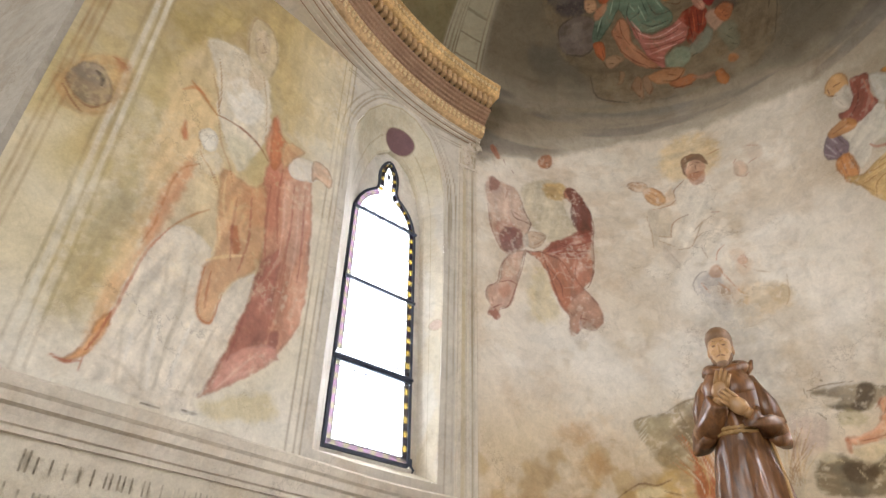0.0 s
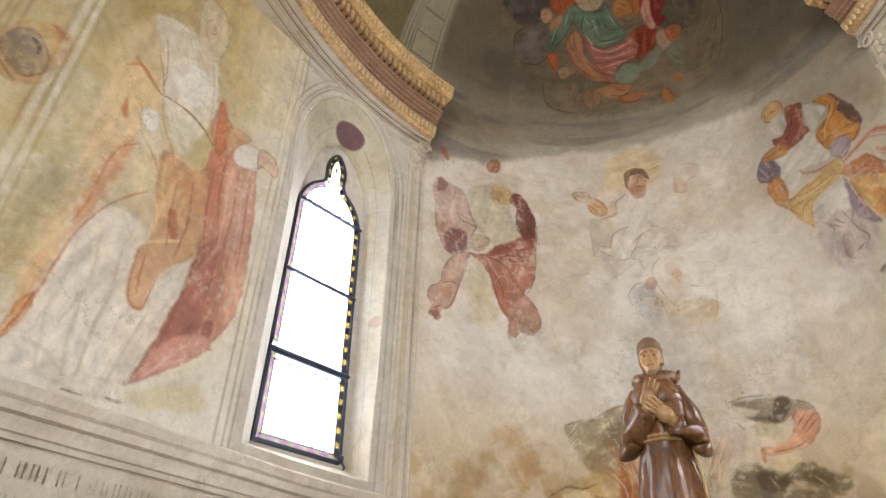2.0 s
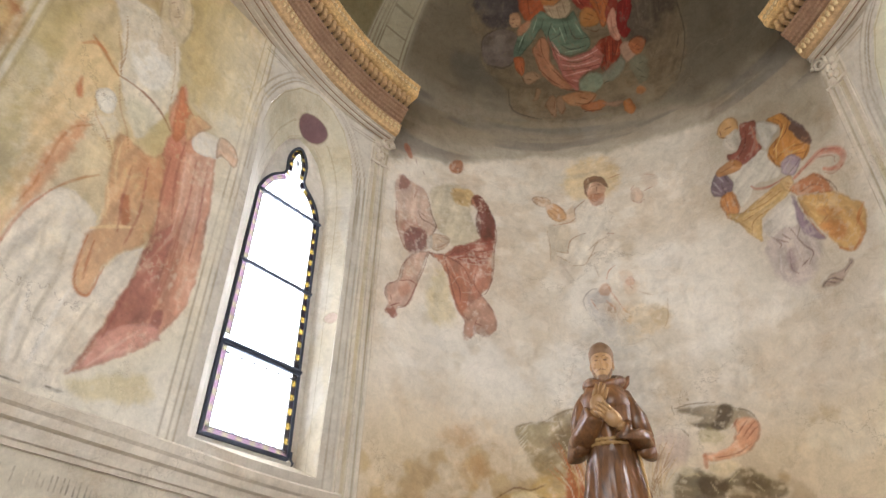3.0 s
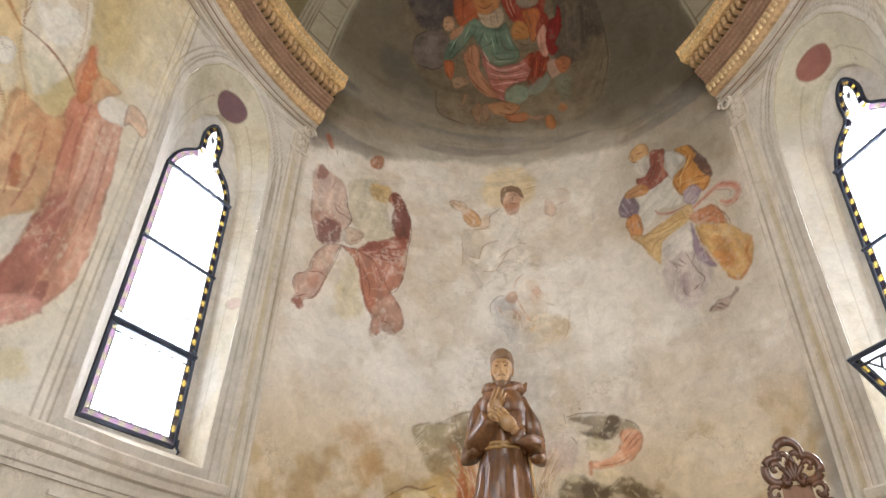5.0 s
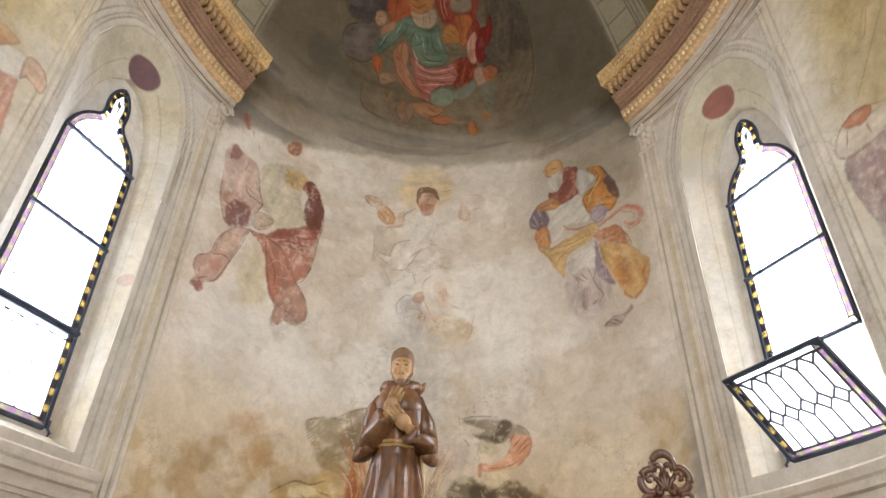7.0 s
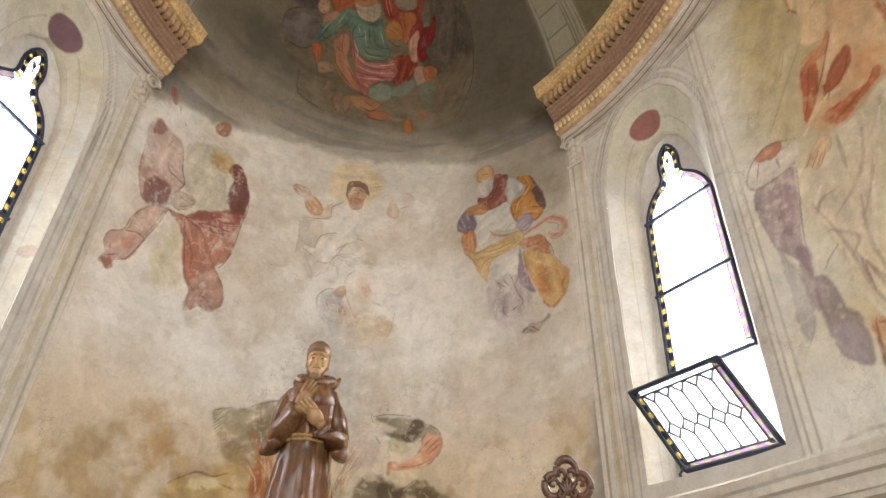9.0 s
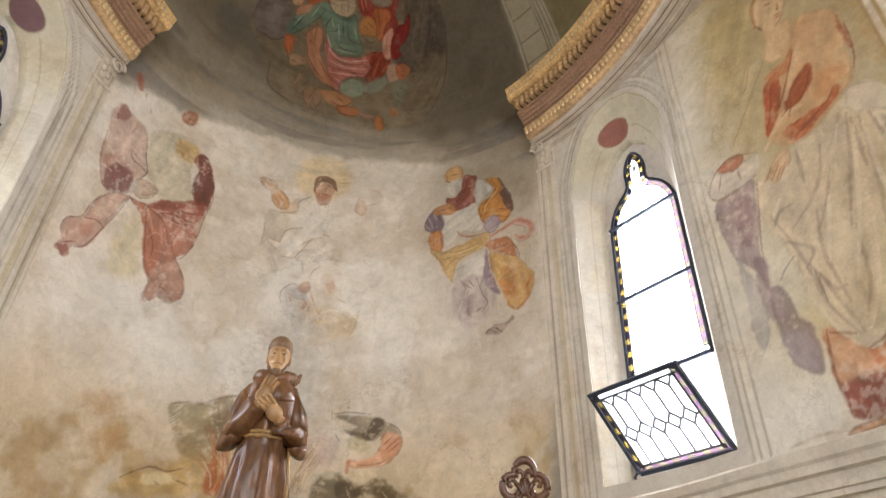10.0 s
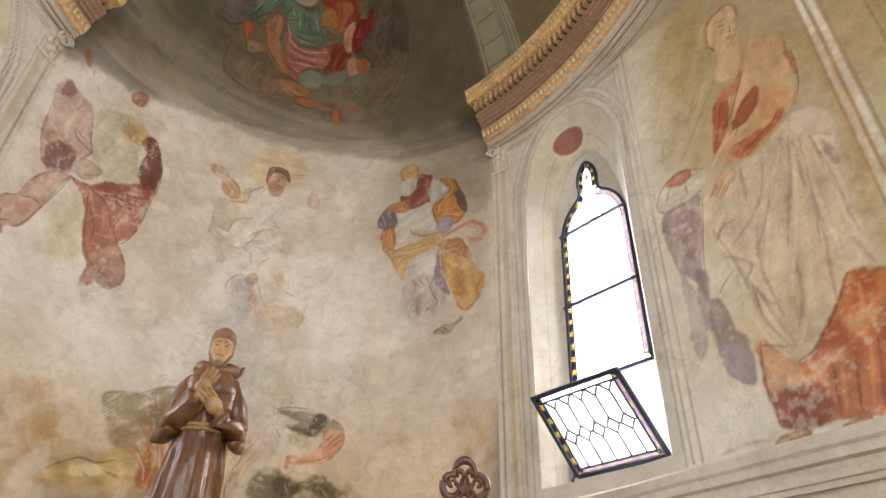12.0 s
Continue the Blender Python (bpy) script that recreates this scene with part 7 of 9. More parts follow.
land_a.line([(-0.49, 3.49), (-0.46, 3.35)], (112, 92, 60), 0.014, 0.65)
land_a.area([(-1.09, 2.81), (-0.88, 2.87), (-0.72, 2.99), (-0.54, 3.00), (-0.43, 2.80), (-1.15, 2.65)], (194, 160, 94), 0.7, 0.03, 0, 0.4)
land_a.area([(-0.99, 2.82), (-0.86, 2.85), (-0.76, 2.81), (-0.95, 2.75)], (230, 214, 168), 0.8, 0.02, 0.0, 0.22)
land_a.line([(-1.14, 2.76), (-0.97, 2.87), (-0.84, 2.86), (-0.73, 2.90)], (108, 76, 46), 0.016, 0.75)
land_a.line([(-0.79, 2.82), (-0.67, 2.79)], (108, 76, 46), 0.016, 0.75)
land_a.line([(-0.91, 2.78), (-0.87, 2.76)], (108, 76, 46), 0.016, 0.75)
land_a.area([(-0.53, 3.03), (-0.43, 3.07), (-0.37, 2.77), (-0.55, 2.76), (-0.56, 2.93)], (176, 96, 54), 0.85, 0.018, 0.1, 0.5)
land_a.area([(-1.59, 3.21), (-1.38, 3.31), (-1.26, 3.21), (-1.43, 3.12)], (186, 146, 92), 0.5, 0.05, 0.0, 0.22)
land_a.area([(-1.45, 3.00), (-1.24, 3.08), (-1.16, 2.93), (-1.32, 2.82)], (184, 142, 84), 0.5, 0.06, 0.0, 0.22)
land_a.area([(-0.98, 3.55), (-0.70, 3.65), (-0.73, 3.50), (-0.92, 3.42)], (226, 216, 198), 0.5, 0.05, 0.0, 0.22)
land_a.line([(-0.47, 2.79), (-0.49, 2.98), (-0.56, 3.18)], (206, 172, 112), 0.009, 0.75)
land_a.line([(-0.49, 2.79), (-0.50, 2.96), (-0.57, 3.13)], (190, 110, 64), 0.009, 0.75)
land_a.line([(-0.37, 2.80), (-0.45, 3.02), (-0.59, 3.23)], (150, 100, 56), 0.009, 0.75)
land_a.line([(-0.45, 2.79), (-0.52, 2.92), (-0.65, 3.04)], (190, 110, 64), 0.009, 0.75)
land_a.line([(-0.47, 2.79), (-0.56, 2.91), (-0.70, 3.03)], (190, 110, 64), 0.009, 0.75)
land_a.line([(-0.37, 2.80), (-0.40, 3.01), (-0.48, 3.22)], (190, 110, 64), 0.009, 0.75)
land_a.line([(-0.49, 2.79), (-0.55, 2.94), (-0.67, 3.08)], (150, 100, 56), 0.009, 0.75)
land_a.line([(-0.46, 2.79), (-0.50, 3.00), (-0.59, 3.22)], (150, 100, 56), 0.009, 0.75)
land_a.line([(-0.36, 2.80), (-0.38, 3.01), (-0.44, 3.23)], (190, 110, 64), 0.009, 0.75)
land_a.line([(-0.36, 2.80), (-0.42, 2.99), (-0.53, 3.18)], (150, 100, 56), 0.009, 0.75)
land_a.line([(-0.46, 2.79), (-0.51, 3.01), (-0.62, 3.23)], (190, 110, 64), 0.009, 0.75)
land_a.line([(-0.37, 2.80), (-0.39, 3.05), (-0.46, 3.31)], (190, 110, 64), 0.009, 0.75)
land_a.line([(-0.42, 2.79), (-0.48, 2.94), (-0.60, 3.08)], (206, 172, 112), 0.009, 0.75)
land_a.line([(-0.34, 2.80), (-0.36, 2.99), (-0.45, 3.19)], (206, 172, 112), 0.009, 0.75)
land_a.line([(-0.40, 2.79), (-0.45, 3.02), (-0.56, 3.25)], (232, 222, 196), 0.009, 0.75)
land_a.line([(-0.38, 2.80), (-0.42, 2.97), (-0.51, 3.14)], (190, 110, 64), 0.009, 0.75)
land_a.line([(-0.49, 2.79), (-0.51, 3.01), (-0.58, 3.23)], (150, 100, 56), 0.009, 0.75)
land_a.line([(-0.40, 2.79), (-0.43, 3.00), (-0.52, 3.21)], (206, 172, 112), 0.009, 0.75)
land_a.line([(-0.46, 2.79), (-0.47, 2.99), (-0.54, 3.20)], (224, 208, 166), 0.009, 0.75)
land_a.line([(-0.36, 2.80), (-0.45, 2.94), (-0.59, 3.07)], (190, 110, 64), 0.009, 0.75)
land_a.line([(-0.50, 2.79), (-0.53, 2.89), (-0.61, 3.00)], (232, 222, 196), 0.009, 0.75)
land_a.line([(-0.36, 2.80), (-0.44, 2.94), (-0.58, 3.09)], (224, 208, 166), 0.009, 0.75)
land_a.line([(-0.46, 2.79), (-0.48, 2.98), (-0.57, 3.17)], (206, 172, 112), 0.009, 0.75)
land_a.line([(-0.46, 2.79), (-0.53, 3.02), (-0.66, 3.25)], (150, 100, 56), 0.009, 0.75)
land_a.line([(-0.50, 2.79), (-0.52, 3.02), (-0.60, 3.25)], (190, 110, 64), 0.009, 0.75)
land_a.line([(-0.34, 2.80), (-0.40, 2.99), (-0.51, 3.17)], (206, 172, 112), 0.009, 0.75)
land_a.done()

land_b = Painting("fresco_landscape", "worn fresco of brown bushes and rose rocks with a raised limb shape", 0.95)
land_b.area([(0.14, 3.28), (0.28, 3.31), (0.42, 3.20), (0.37, 3.06), (0.14, 3.01)], (198, 174, 162), 0.6, 0.035, 0, 0.3)
land_b.area([(0.37, 3.46), (0.61, 3.46), (0.78, 3.42), (0.89, 3.33), (0.92, 3.25), (0.79, 3.29), (0.70, 3.24), (0.60, 3.27), (0.46, 3.33), (0.55, 3.37)], (138, 120, 88), 0.75, 0.018, 0.1, 0.6)
land_b.area([(0.68, 3.44), (0.78, 3.42), (0.76, 3.32), (0.66, 3.24), (0.59, 3.29), (0.65, 3.35)], (82, 66, 46), 0.85, 0.014, 0, 0.6)
land_b.area([(0.44, 3.35), (0.60, 3.30), (0.65, 3.25), (0.51, 3.29)], (98, 80, 54), 0.75, 0.014, 0, 0.5)
land_b.line([(0.34, 3.47), (0.47, 3.49), (0.66, 3.47)], (92, 74, 50), 0.012, 0.7)
land_b.line([(0.33, 3.51), (0.34, 3.42)], (92, 74, 50), 0.012, 0.7)
land_b.line([(0.78, 3.41), (0.89, 3.35), (0.94, 3.25)], (92, 74, 50), 0.012, 0.7)
land_b.line([(0.46, 3.54), (0.47, 3.52)], (92, 74, 50), 0.012, 0.7)
land_b.line([(0.37, 3.31), (0.42, 3.24)], (92, 74, 50), 0.012, 0.7)
land_b.line([(0.53, 3.24), (0.58, 3.21)], (92, 74, 50), 0.012, 0.7)
land_b.area([(0.51, 3.29), (0.67, 3.23), (0.65, 3.16), (0.51, 3.19)], (182, 168, 120), 0.6, 0.025, 0.0, 0.22)
land_b.area([(0.49, 3.09), (0.65, 3.10), (0.74, 3.18), (0.77, 3.29), (0.84, 3.32), (0.93, 3.27), (0.94, 3.19), (0.88, 3.10), (0.76, 3.04), (0.55, 3.03)], (204, 150, 120), 0.93, 0.01, 0.3, 0.3)
land_b.line([(0.77, 3.20), (0.86, 3.29)], (148, 90, 68), 0.011, 0.8)
land_b.line([(0.80, 3.17), (0.91, 3.27)], (148, 90, 68), 0.011, 0.8)
land_b.line([(0.82, 3.15), (0.93, 3.23)], (148, 90, 68), 0.011, 0.8)
land_b.line([(0.74, 3.25), (0.80, 3.31)], (148, 90, 68), 0.011, 0.8)
land_b.line([(0.56, 3.06), (0.72, 3.06), (0.86, 3.12)], (148, 90, 68), 0.011, 0.8)
land_b.line([(0.51, 3.08), (0.67, 3.10), (0.76, 3.16)], (226, 180, 150), 0.014, 0.7)
land_b.area([(0.49, 3.09), (0.52, 3.10), (0.52, 3.01), (0.49, 3.00)], (180, 110, 78), 0.75, 0.012, 0.0, 0.22)
land_b.area([(0.28, 2.97), (0.46, 2.98), (0.60, 2.89), (0.76, 2.97), (0.91, 2.86), (1.02, 2.79), (0.90, 2.70), (0.28, 2.72)], (112, 96, 66), 0.85, 0.02, 0.1, 0.65)
land_b.area([(0.44, 2.94), (0.61, 2.89), (0.59, 2.79), (0.43, 2.81)], (78, 62, 42), 0.8, 0.02, 0, 0.6)
land_b.area([(0.73, 2.90), (0.87, 2.87), (0.93, 2.80), (0.75, 2.79)], (92, 76, 50), 0.7, 0.02, 0, 0.6)
land_b.area([(0.51, 3.01), (0.65, 3.02), (0.74, 2.98), (0.60, 2.91)], (220, 202, 162), 0.75, 0.016, 0.0, 0.22)
land_b.area([(0.28, 3.00), (0.35, 3.02), (0.42, 2.97), (0.35, 2.94)], (220, 206, 172), 0.6, 0.016, 0.0, 0.22)
land_b.line([(0.30, 2.93), (0.40, 2.96), (0.45, 2.93)], (204, 186, 146), 0.01, 0.65)
land_b.line([(0.64, 2.88), (0.71, 2.93)], (204, 186, 146), 0.01, 0.65)
land_b.line([(0.80, 2.85), (0.86, 2.78)], (204, 186, 146), 0.01, 0.65)
land_b.line([(0.51, 2.88), (0.55, 2.80)], (204, 186, 146), 0.01, 0.65)
land_b.line([(0.11, 2.82), (0.12, 3.03), (0.17, 3.25)], (228, 216, 188), 0.009, 0.7)
land_b.line([(0.14, 2.82), (0.19, 2.90), (0.28, 2.98)], (228, 216, 188), 0.009, 0.7)
land_b.line([(0.12, 2.82), (0.16, 2.99), (0.26, 3.17)], (228, 216, 188), 0.009, 0.7)
land_b.line([(0.08, 2.82), (0.12, 2.93), (0.21, 3.04)], (160, 120, 84), 0.009, 0.7)
land_b.line([(0.14, 2.82), (0.14, 3.01), (0.20, 3.21)], (160, 120, 84), 0.009, 0.7)
land_b.line([(0.11, 2.82), (0.10, 2.98), (0.14, 3.14)], (214, 190, 150), 0.009, 0.7)
land_b.line([(0.14, 2.82), (0.16, 3.01), (0.24, 3.20)], (214, 190, 150), 0.009, 0.7)
land_b.line([(0.07, 2.82), (0.08, 3.00), (0.14, 3.19)], (214, 190, 150), 0.009, 0.7)
land_b.line([(0.15, 2.82), (0.17, 3.00), (0.25, 3.19)], (186, 150, 114), 0.009, 0.7)
land_b.line([(0.07, 2.82), (0.14, 2.96), (0.27, 3.10)], (160, 120, 84), 0.009, 0.7)
land_b.line([(0.17, 2.82), (0.21, 2.92), (0.32, 3.01)], (228, 216, 188), 0.009, 0.7)
land_b.line([(0.12, 2.82), (0.11, 3.01), (0.16, 3.20)], (214, 190, 150), 0.009, 0.7)
land_b.line([(0.10, 2.82), (0.15, 2.92), (0.25, 3.03)], (186, 150, 114), 0.009, 0.7)
land_b.line([(0.15, 2.82), (0.19, 2.94), (0.28, 3.07)], (186, 150, 114), 0.009, 0.7)
land_b.line([(0.10, 2.82), (0.12, 2.97), (0.20, 3.12)], (186, 150, 114), 0.009, 0.7)
land_b.line([(0.17, 2.82), (0.21, 3.03), (0.32, 3.25)], (214, 190, 150), 0.009, 0.7)
land_b.line([(0.15, 2.82), (0.16, 2.92), (0.23, 3.02)], (214, 190, 150), 0.009, 0.7)
land_b.line([(0.14, 2.82), (0.17, 2.97), (0.25, 3.13)], (160, 120, 84), 0.009, 0.7)
land_b.line([(0.16, 2.82), (0.17, 3.04), (0.23, 3.27)], (214, 190, 150), 0.009, 0.7)
land_b.line([(0.07, 2.82), (0.13, 3.02), (0.26, 3.23)], (160, 120, 84), 0.009, 0.7)
land_b.line([(0.16, 2.82), (0.20, 2.91), (0.29, 3.01)], (214, 190, 150), 0.009, 0.7)
land_b.line([(0.09, 2.82), (0.13, 2.92), (0.23, 3.03)], (160, 120, 84), 0.009, 0.7)
land_b.line([(0.16, 2.82), (0.19, 3.03), (0.27, 3.24)], (228, 216, 188), 0.009, 0.7)
land_b.line([(0.12, 2.82), (0.18, 2.95), (0.31, 3.09)], (214, 190, 150), 0.009, 0.7)
land_b.done()

saint_b = Painting("fresco_saint", "faded fresco of a robed figure in cream and orange-red", 0.92)
saint_b.area([(4.21, 5.70), (4.53, 5.60), (4.34, 5.01), (4.18, 4.72), (3.97, 4.62), (3.92, 5.10)], (192, 168, 114), 0.5, 0.09, 0, 0.35)
saint_b.area([(4.99, 4.86), (5.16, 4.67), (5.10, 4.10), (5.10, 3.72), (4.95, 3.31), (4.92, 3.73), (5.00, 4.18)], (188, 148, 86), 0.6, 0.08, 0, 0.35)
saint_b.area([(4.57, 4.86), (4.70, 5.06), (4.83, 5.03), (4.92, 4.88), (4.88, 4.62), (4.85, 4.41), (4.79, 4.37), (4.59, 4.25), (4.41, 4.26), (4.30, 4.43), (4.39, 4.81)], (212, 168, 124), 0.8, 0.018, 0.1, 0.25)
saint_b.area([(4.54, 5.17), (4.64, 5.15), (4.67, 5.03), (4.61, 4.87), (4.53, 4.87), (4.44, 4.95), (4.49, 5.05)], (214, 180, 140), 0.85, 0.012, 0.15, 0.22)
saint_b.area([(4.34, 5.01), (4.44, 4.95), (4.37, 4.72), (4.23, 4.38), (4.06, 4.51), (4.18, 4.72)], (204, 184, 144), 0.6, 0.025, 0.0, 0.22)
saint_b.area([(4.50, 5.45), (4.58, 5.51), (4.69, 5.50), (4.72, 5.38), (4.68, 5.22), (4.59, 5.14), (4.51, 5.16), (4.46, 5.27)], (216, 182, 140), 0.9, 0.01, 0.25, 0.22)
saint_b.line([(4.46, 5.26), (4.49, 5.46), (4.58, 5.51), (4.70, 5.49), (4.72, 5.34)], (156, 108, 66), 0.035, 0.7)
saint_b.line([(4.56, 5.38), (4.62, 5.35)], (98, 62, 44), 0.01, 0.85)
saint_b.line([(4.67, 5.33), (4.70, 5.32)], (98, 62, 44), 0.01, 0.85)
saint_b.line([(4.65, 5.32), (4.63, 5.24)], (98, 62, 44), 0.01, 0.85)
saint_b.line([(4.60, 5.23), (4.65, 5.22)], (98, 62, 44), 0.01, 0.85)
saint_b.line([(4.47, 5.27), (4.50, 5.19)], (98, 62, 44), 0.01, 0.85)
saint_b.line([(4.56, 5.43), (4.62, 5.40)], (98, 62, 44), 0.01, 0.85)
saint_b.line([(4.60, 5.21), (4.64, 5.20)], (176, 92, 68), 0.012, 0.8)
saint_b.area([(4.38, 4.76), (4.44, 4.79), (4.50, 4.79), (4.44, 4.56), (4.32, 4.40), (4.31, 4.47)], (174, 80, 52), 0.88, 0.01, 0.15, 0.4)
saint_b.area([(4.49, 4.59), (4.60, 4.68), (4.68, 4.70), (4.68, 4.62), (4.61, 4.52), (4.50, 4.49), (4.46, 4.50)], (182, 88, 56), 0.88, 0.012, 0.1, 0.45)
saint_b.area([(4.40, 4.38), (4.55, 4.38), (4.66, 4.38), (4.75, 4.45), (4.77, 4.40), (4.69, 4.33), (4.54, 4.27), (4.45, 4.26)], (184, 96, 62), 0.85, 0.012, 0.15, 0.4)
saint_b.area([(4.90, 4.91), (4.92, 4.80), (4.92, 4.67), (4.91, 4.60), (4.89, 4.68)], (158, 80, 54), 0.78, 0.014, 0, 0.4)
saint_b.area([(4.40, 4.83), (4.56, 4.84), (4.63, 4.91), (4.56, 4.76), (4.46, 4.77)], (202, 130, 88), 0.78, 0.014, 0.1, 0.22)
saint_b.area([(4.69, 4.59), (4.82, 4.53), (4.77, 4.43), (4.64, 4.42)], (206, 150, 106), 0.6, 0.03, 0.0, 0.22)
saint_b.line([(4.48, 4.57), (4.58, 4.74), (4.68, 4.91)], (222, 188, 150), 0.04, 0.8)
saint_b.line([(4.27, 4.34), (4.42, 4.47), (4.54, 4.46)], (226, 196, 156), 0.04, 0.85)
saint_b.line([(4.42, 4.48), (4.49, 4.50), (4.46, 4.45)], (128, 60, 42), 0.012, 0.75)
saint_b.line([(4.51, 4.38), (4.47, 4.37)], (128, 60, 42), 0.012, 0.75)
saint_b.line([(4.66, 4.64), (4.59, 4.53), (4.50, 4.49)], (128, 60, 42), 0.012, 0.75)
saint_b.line([(4.44, 4.77), (4.37, 4.57), (4.30, 4.43)], (128, 60, 42), 0.012, 0.75)
saint_b.line([(4.74, 4.43), (4.64, 4.35), (4.45, 4.29)], (128, 60, 42), 0.012, 0.75)
saint_b.line([(4.93, 4.81), (4.91, 4.58), (4.87, 4.46)], (128, 60, 42), 0.012, 0.75)
saint_b.line([(4.62, 4.87), (4.52, 4.69), (4.44, 4.56)], (128, 60, 42), 0.012, 0.75)
saint_b.area([(3.86, 4.22), (4.04, 4.20), (4.15, 4.21), (4.10, 3.97), (4.05, 3.71), (4.03, 3.45), (3.97, 3.63), (3.88, 3.76), (3.83, 4.00)], (176, 152, 150), 0.88, 0.012, 0.15, 0.3)
saint_b.area([(3.95, 4.13), (4.07, 4.13), (4.09, 3.98), (4.03, 3.80), (3.95, 3.83)], (150, 122, 124), 0.65, 0.02, 0, 0.35)
saint_b.area([(3.85, 3.95), (3.90, 3.71), (3.98, 3.51), (3.97, 3.26), (3.90, 3.16), (3.87, 3.30), (3.88, 3.68)], (198, 188, 178), 0.8, 0.015, 0.2, 0.22)
saint_b.area([(4.03, 3.46), (4.07, 3.47), (4.12, 3.41), (4.14, 3.26), (4.20, 3.17), (4.20, 2.98), (4.16, 2.92), (4.04, 3.03), (4.03, 3.17), (4.01, 3.32)], (142, 116, 122), 0.75, 0.012, 0.15, 0.35)
saint_b.area([(4.03, 3.20), (4.15, 3.16), (4.18, 3.02), (4.14, 2.96), (4.04, 3.03)], (186, 170, 170), 0.85, 0.012, 0.1, 0.22)
saint_b.area([(3.98, 3.67), (4.06, 3.67), (4.04, 3.45), (4.01, 3.28), (3.97, 3.40)], (146, 120, 124), 0.65, 0.015, 0.0, 0.22)
saint_b.area([(4.40, 4.24), (4.59, 4.25), (4.80, 4.36), (4.92, 4.30), (4.98, 4.14), (4.95, 4.02), (4.92, 3.84), (4.92, 3.49), (4.96, 3.30), (4.95, 3.25), (4.82, 3.29), (4.67, 3.16), (4.50, 2.98), (4.41, 2.97), (4.33, 3.11), (4.23, 3.35), (4.20, 3.62), (4.14, 3.83), (4.10, 3.97), (4.16, 4.20), (4.24, 4.11)], (218, 200, 170), 0.95, 0.014, 0.12, 0.15)
saint_b.area([(4.73, 4.19), (4.85, 4.10), (4.84, 3.78), (4.83, 3.47), (4.68, 3.28), (4.66, 3.57)], (206, 184, 150), 0.5, 0.05, 0.0, 0.22)
saint_b.area([(4.17, 4.11), (4.46, 4.04), (4.40, 3.71), (4.22, 3.70), (4.14, 3.91)], (204, 186, 160), 0.5, 0.04, 0.0, 0.22)
saint_b.area([(4.80, 4.37), (4.92, 4.30), (4.97, 4.14), (4.96, 4.05), (4.87, 4.14), (4.75, 4.23)], (220, 204, 178), 0.85, 0.01, 0.2, 0.22)
saint_b.area([(4.88, 4.09), (4.93, 3.99), (4.92, 3.88), (4.89, 3.92)], (156, 130, 122), 0.78, 0.014, 0.0, 0.22)
saint_b.line([(4.74, 4.22), (4.67, 3.94), (4.55, 3.59)], (162, 138, 124), 0.024, 0.62)
saint_b.line([(4.71, 4.25), (4.59, 4.00), (4.41, 3.67)], (162, 138, 124), 0.024, 0.62)
saint_b.line([(4.79, 4.16), (4.76, 3.80), (4.70, 3.51)], (162, 138, 124), 0.024, 0.62)
saint_b.line([(4.85, 4.10), (4.87, 3.81), (4.89, 3.47)], (162, 138, 124), 0.024, 0.62)
saint_b.line([(4.56, 4.14), (4.47, 3.91), (4.27, 3.75)], (162, 138, 124), 0.024, 0.62)
saint_b.line([(4.43, 4.20), (4.41, 3.97)], (162, 138, 124), 0.024, 0.62)
saint_b.line([(4.17, 3.89), (4.26, 3.57), (4.31, 3.26), (4.41, 3.04)], (162, 138, 124), 0.024, 0.62)
saint_b.line([(4.29, 3.50), (4.39, 3.19), (4.43, 3.04)], (162, 138, 124), 0.024, 0.62)
saint_b.line([(4.74, 3.59), (4.71, 3.37), (4.68, 3.19)], (162, 138, 124), 0.024, 0.62)
saint_b.line([(4.75, 4.18), (4.73, 3.86)], (162, 138, 124), 0.024, 0.62)
saint_b.line([(4.31, 3.89), (4.23, 3.89), (4.17, 3.82)], (162, 138, 124), 0.024, 0.62)
saint_b.line([(4.85, 3.46), (4.90, 3.29)], (162, 138, 124), 0.024, 0.62)
saint_b.line([(4.32, 3.42), (4.37, 3.31), (4.43, 3.30)], (162, 138, 124), 0.024, 0.62)
saint_b.line([(4.84, 4.15), (4.86, 3.93), (4.86, 3.77)], (162, 138, 124), 0.024, 0.62)
saint_b.line([(4.21, 3.69), (4.33, 3.57), (4.27, 3.49)], (162, 138, 124), 0.024, 0.62)
saint_b.line([(4.57, 3.58), (4.54, 3.29), (4.46, 3.10)], (162, 138, 124), 0.024, 0.62)
saint_b.line([(4.42, 3.78), (4.38, 3.50), (4.42, 3.21)], (162, 138, 124), 0.024, 0.62)
saint_b.line([(4.75, 4.13), (4.64, 3.73), (4.49, 3.31)], (236, 222, 196), 0.026, 0.65)
saint_b.line([(4.50, 3.81), (4.39, 3.46)], (236, 222, 196), 0.026, 0.65)
saint_b.line([(4.66, 3.57), (4.58, 3.27), (4.46, 3.05)], (236, 222, 196), 0.026, 0.65)
saint_b.line([(4.79, 4.10), (4.77, 3.75), (4.78, 3.40)], (236, 222, 196), 0.026, 0.65)
saint_b.line([(4.68, 4.19), (4.54, 3.90)], (236, 222, 196), 0.026, 0.65)
saint_b.line([(4.21, 3.52), (4.27, 3.24), (4.36, 3.01)], (236, 222, 196), 0.026, 0.65)
saint_b.line([(4.86, 3.97), (4.86, 3.56)], (236, 222, 196), 0.026, 0.65)
saint_b.line([(4.25, 3.97), (4.18, 3.88)], (236, 222, 196), 0.026, 0.65)
saint_b.line([(4.11, 3.49), (4.15, 3.54), (4.22, 3.59)], (124, 100, 100), 0.011, 0.75)
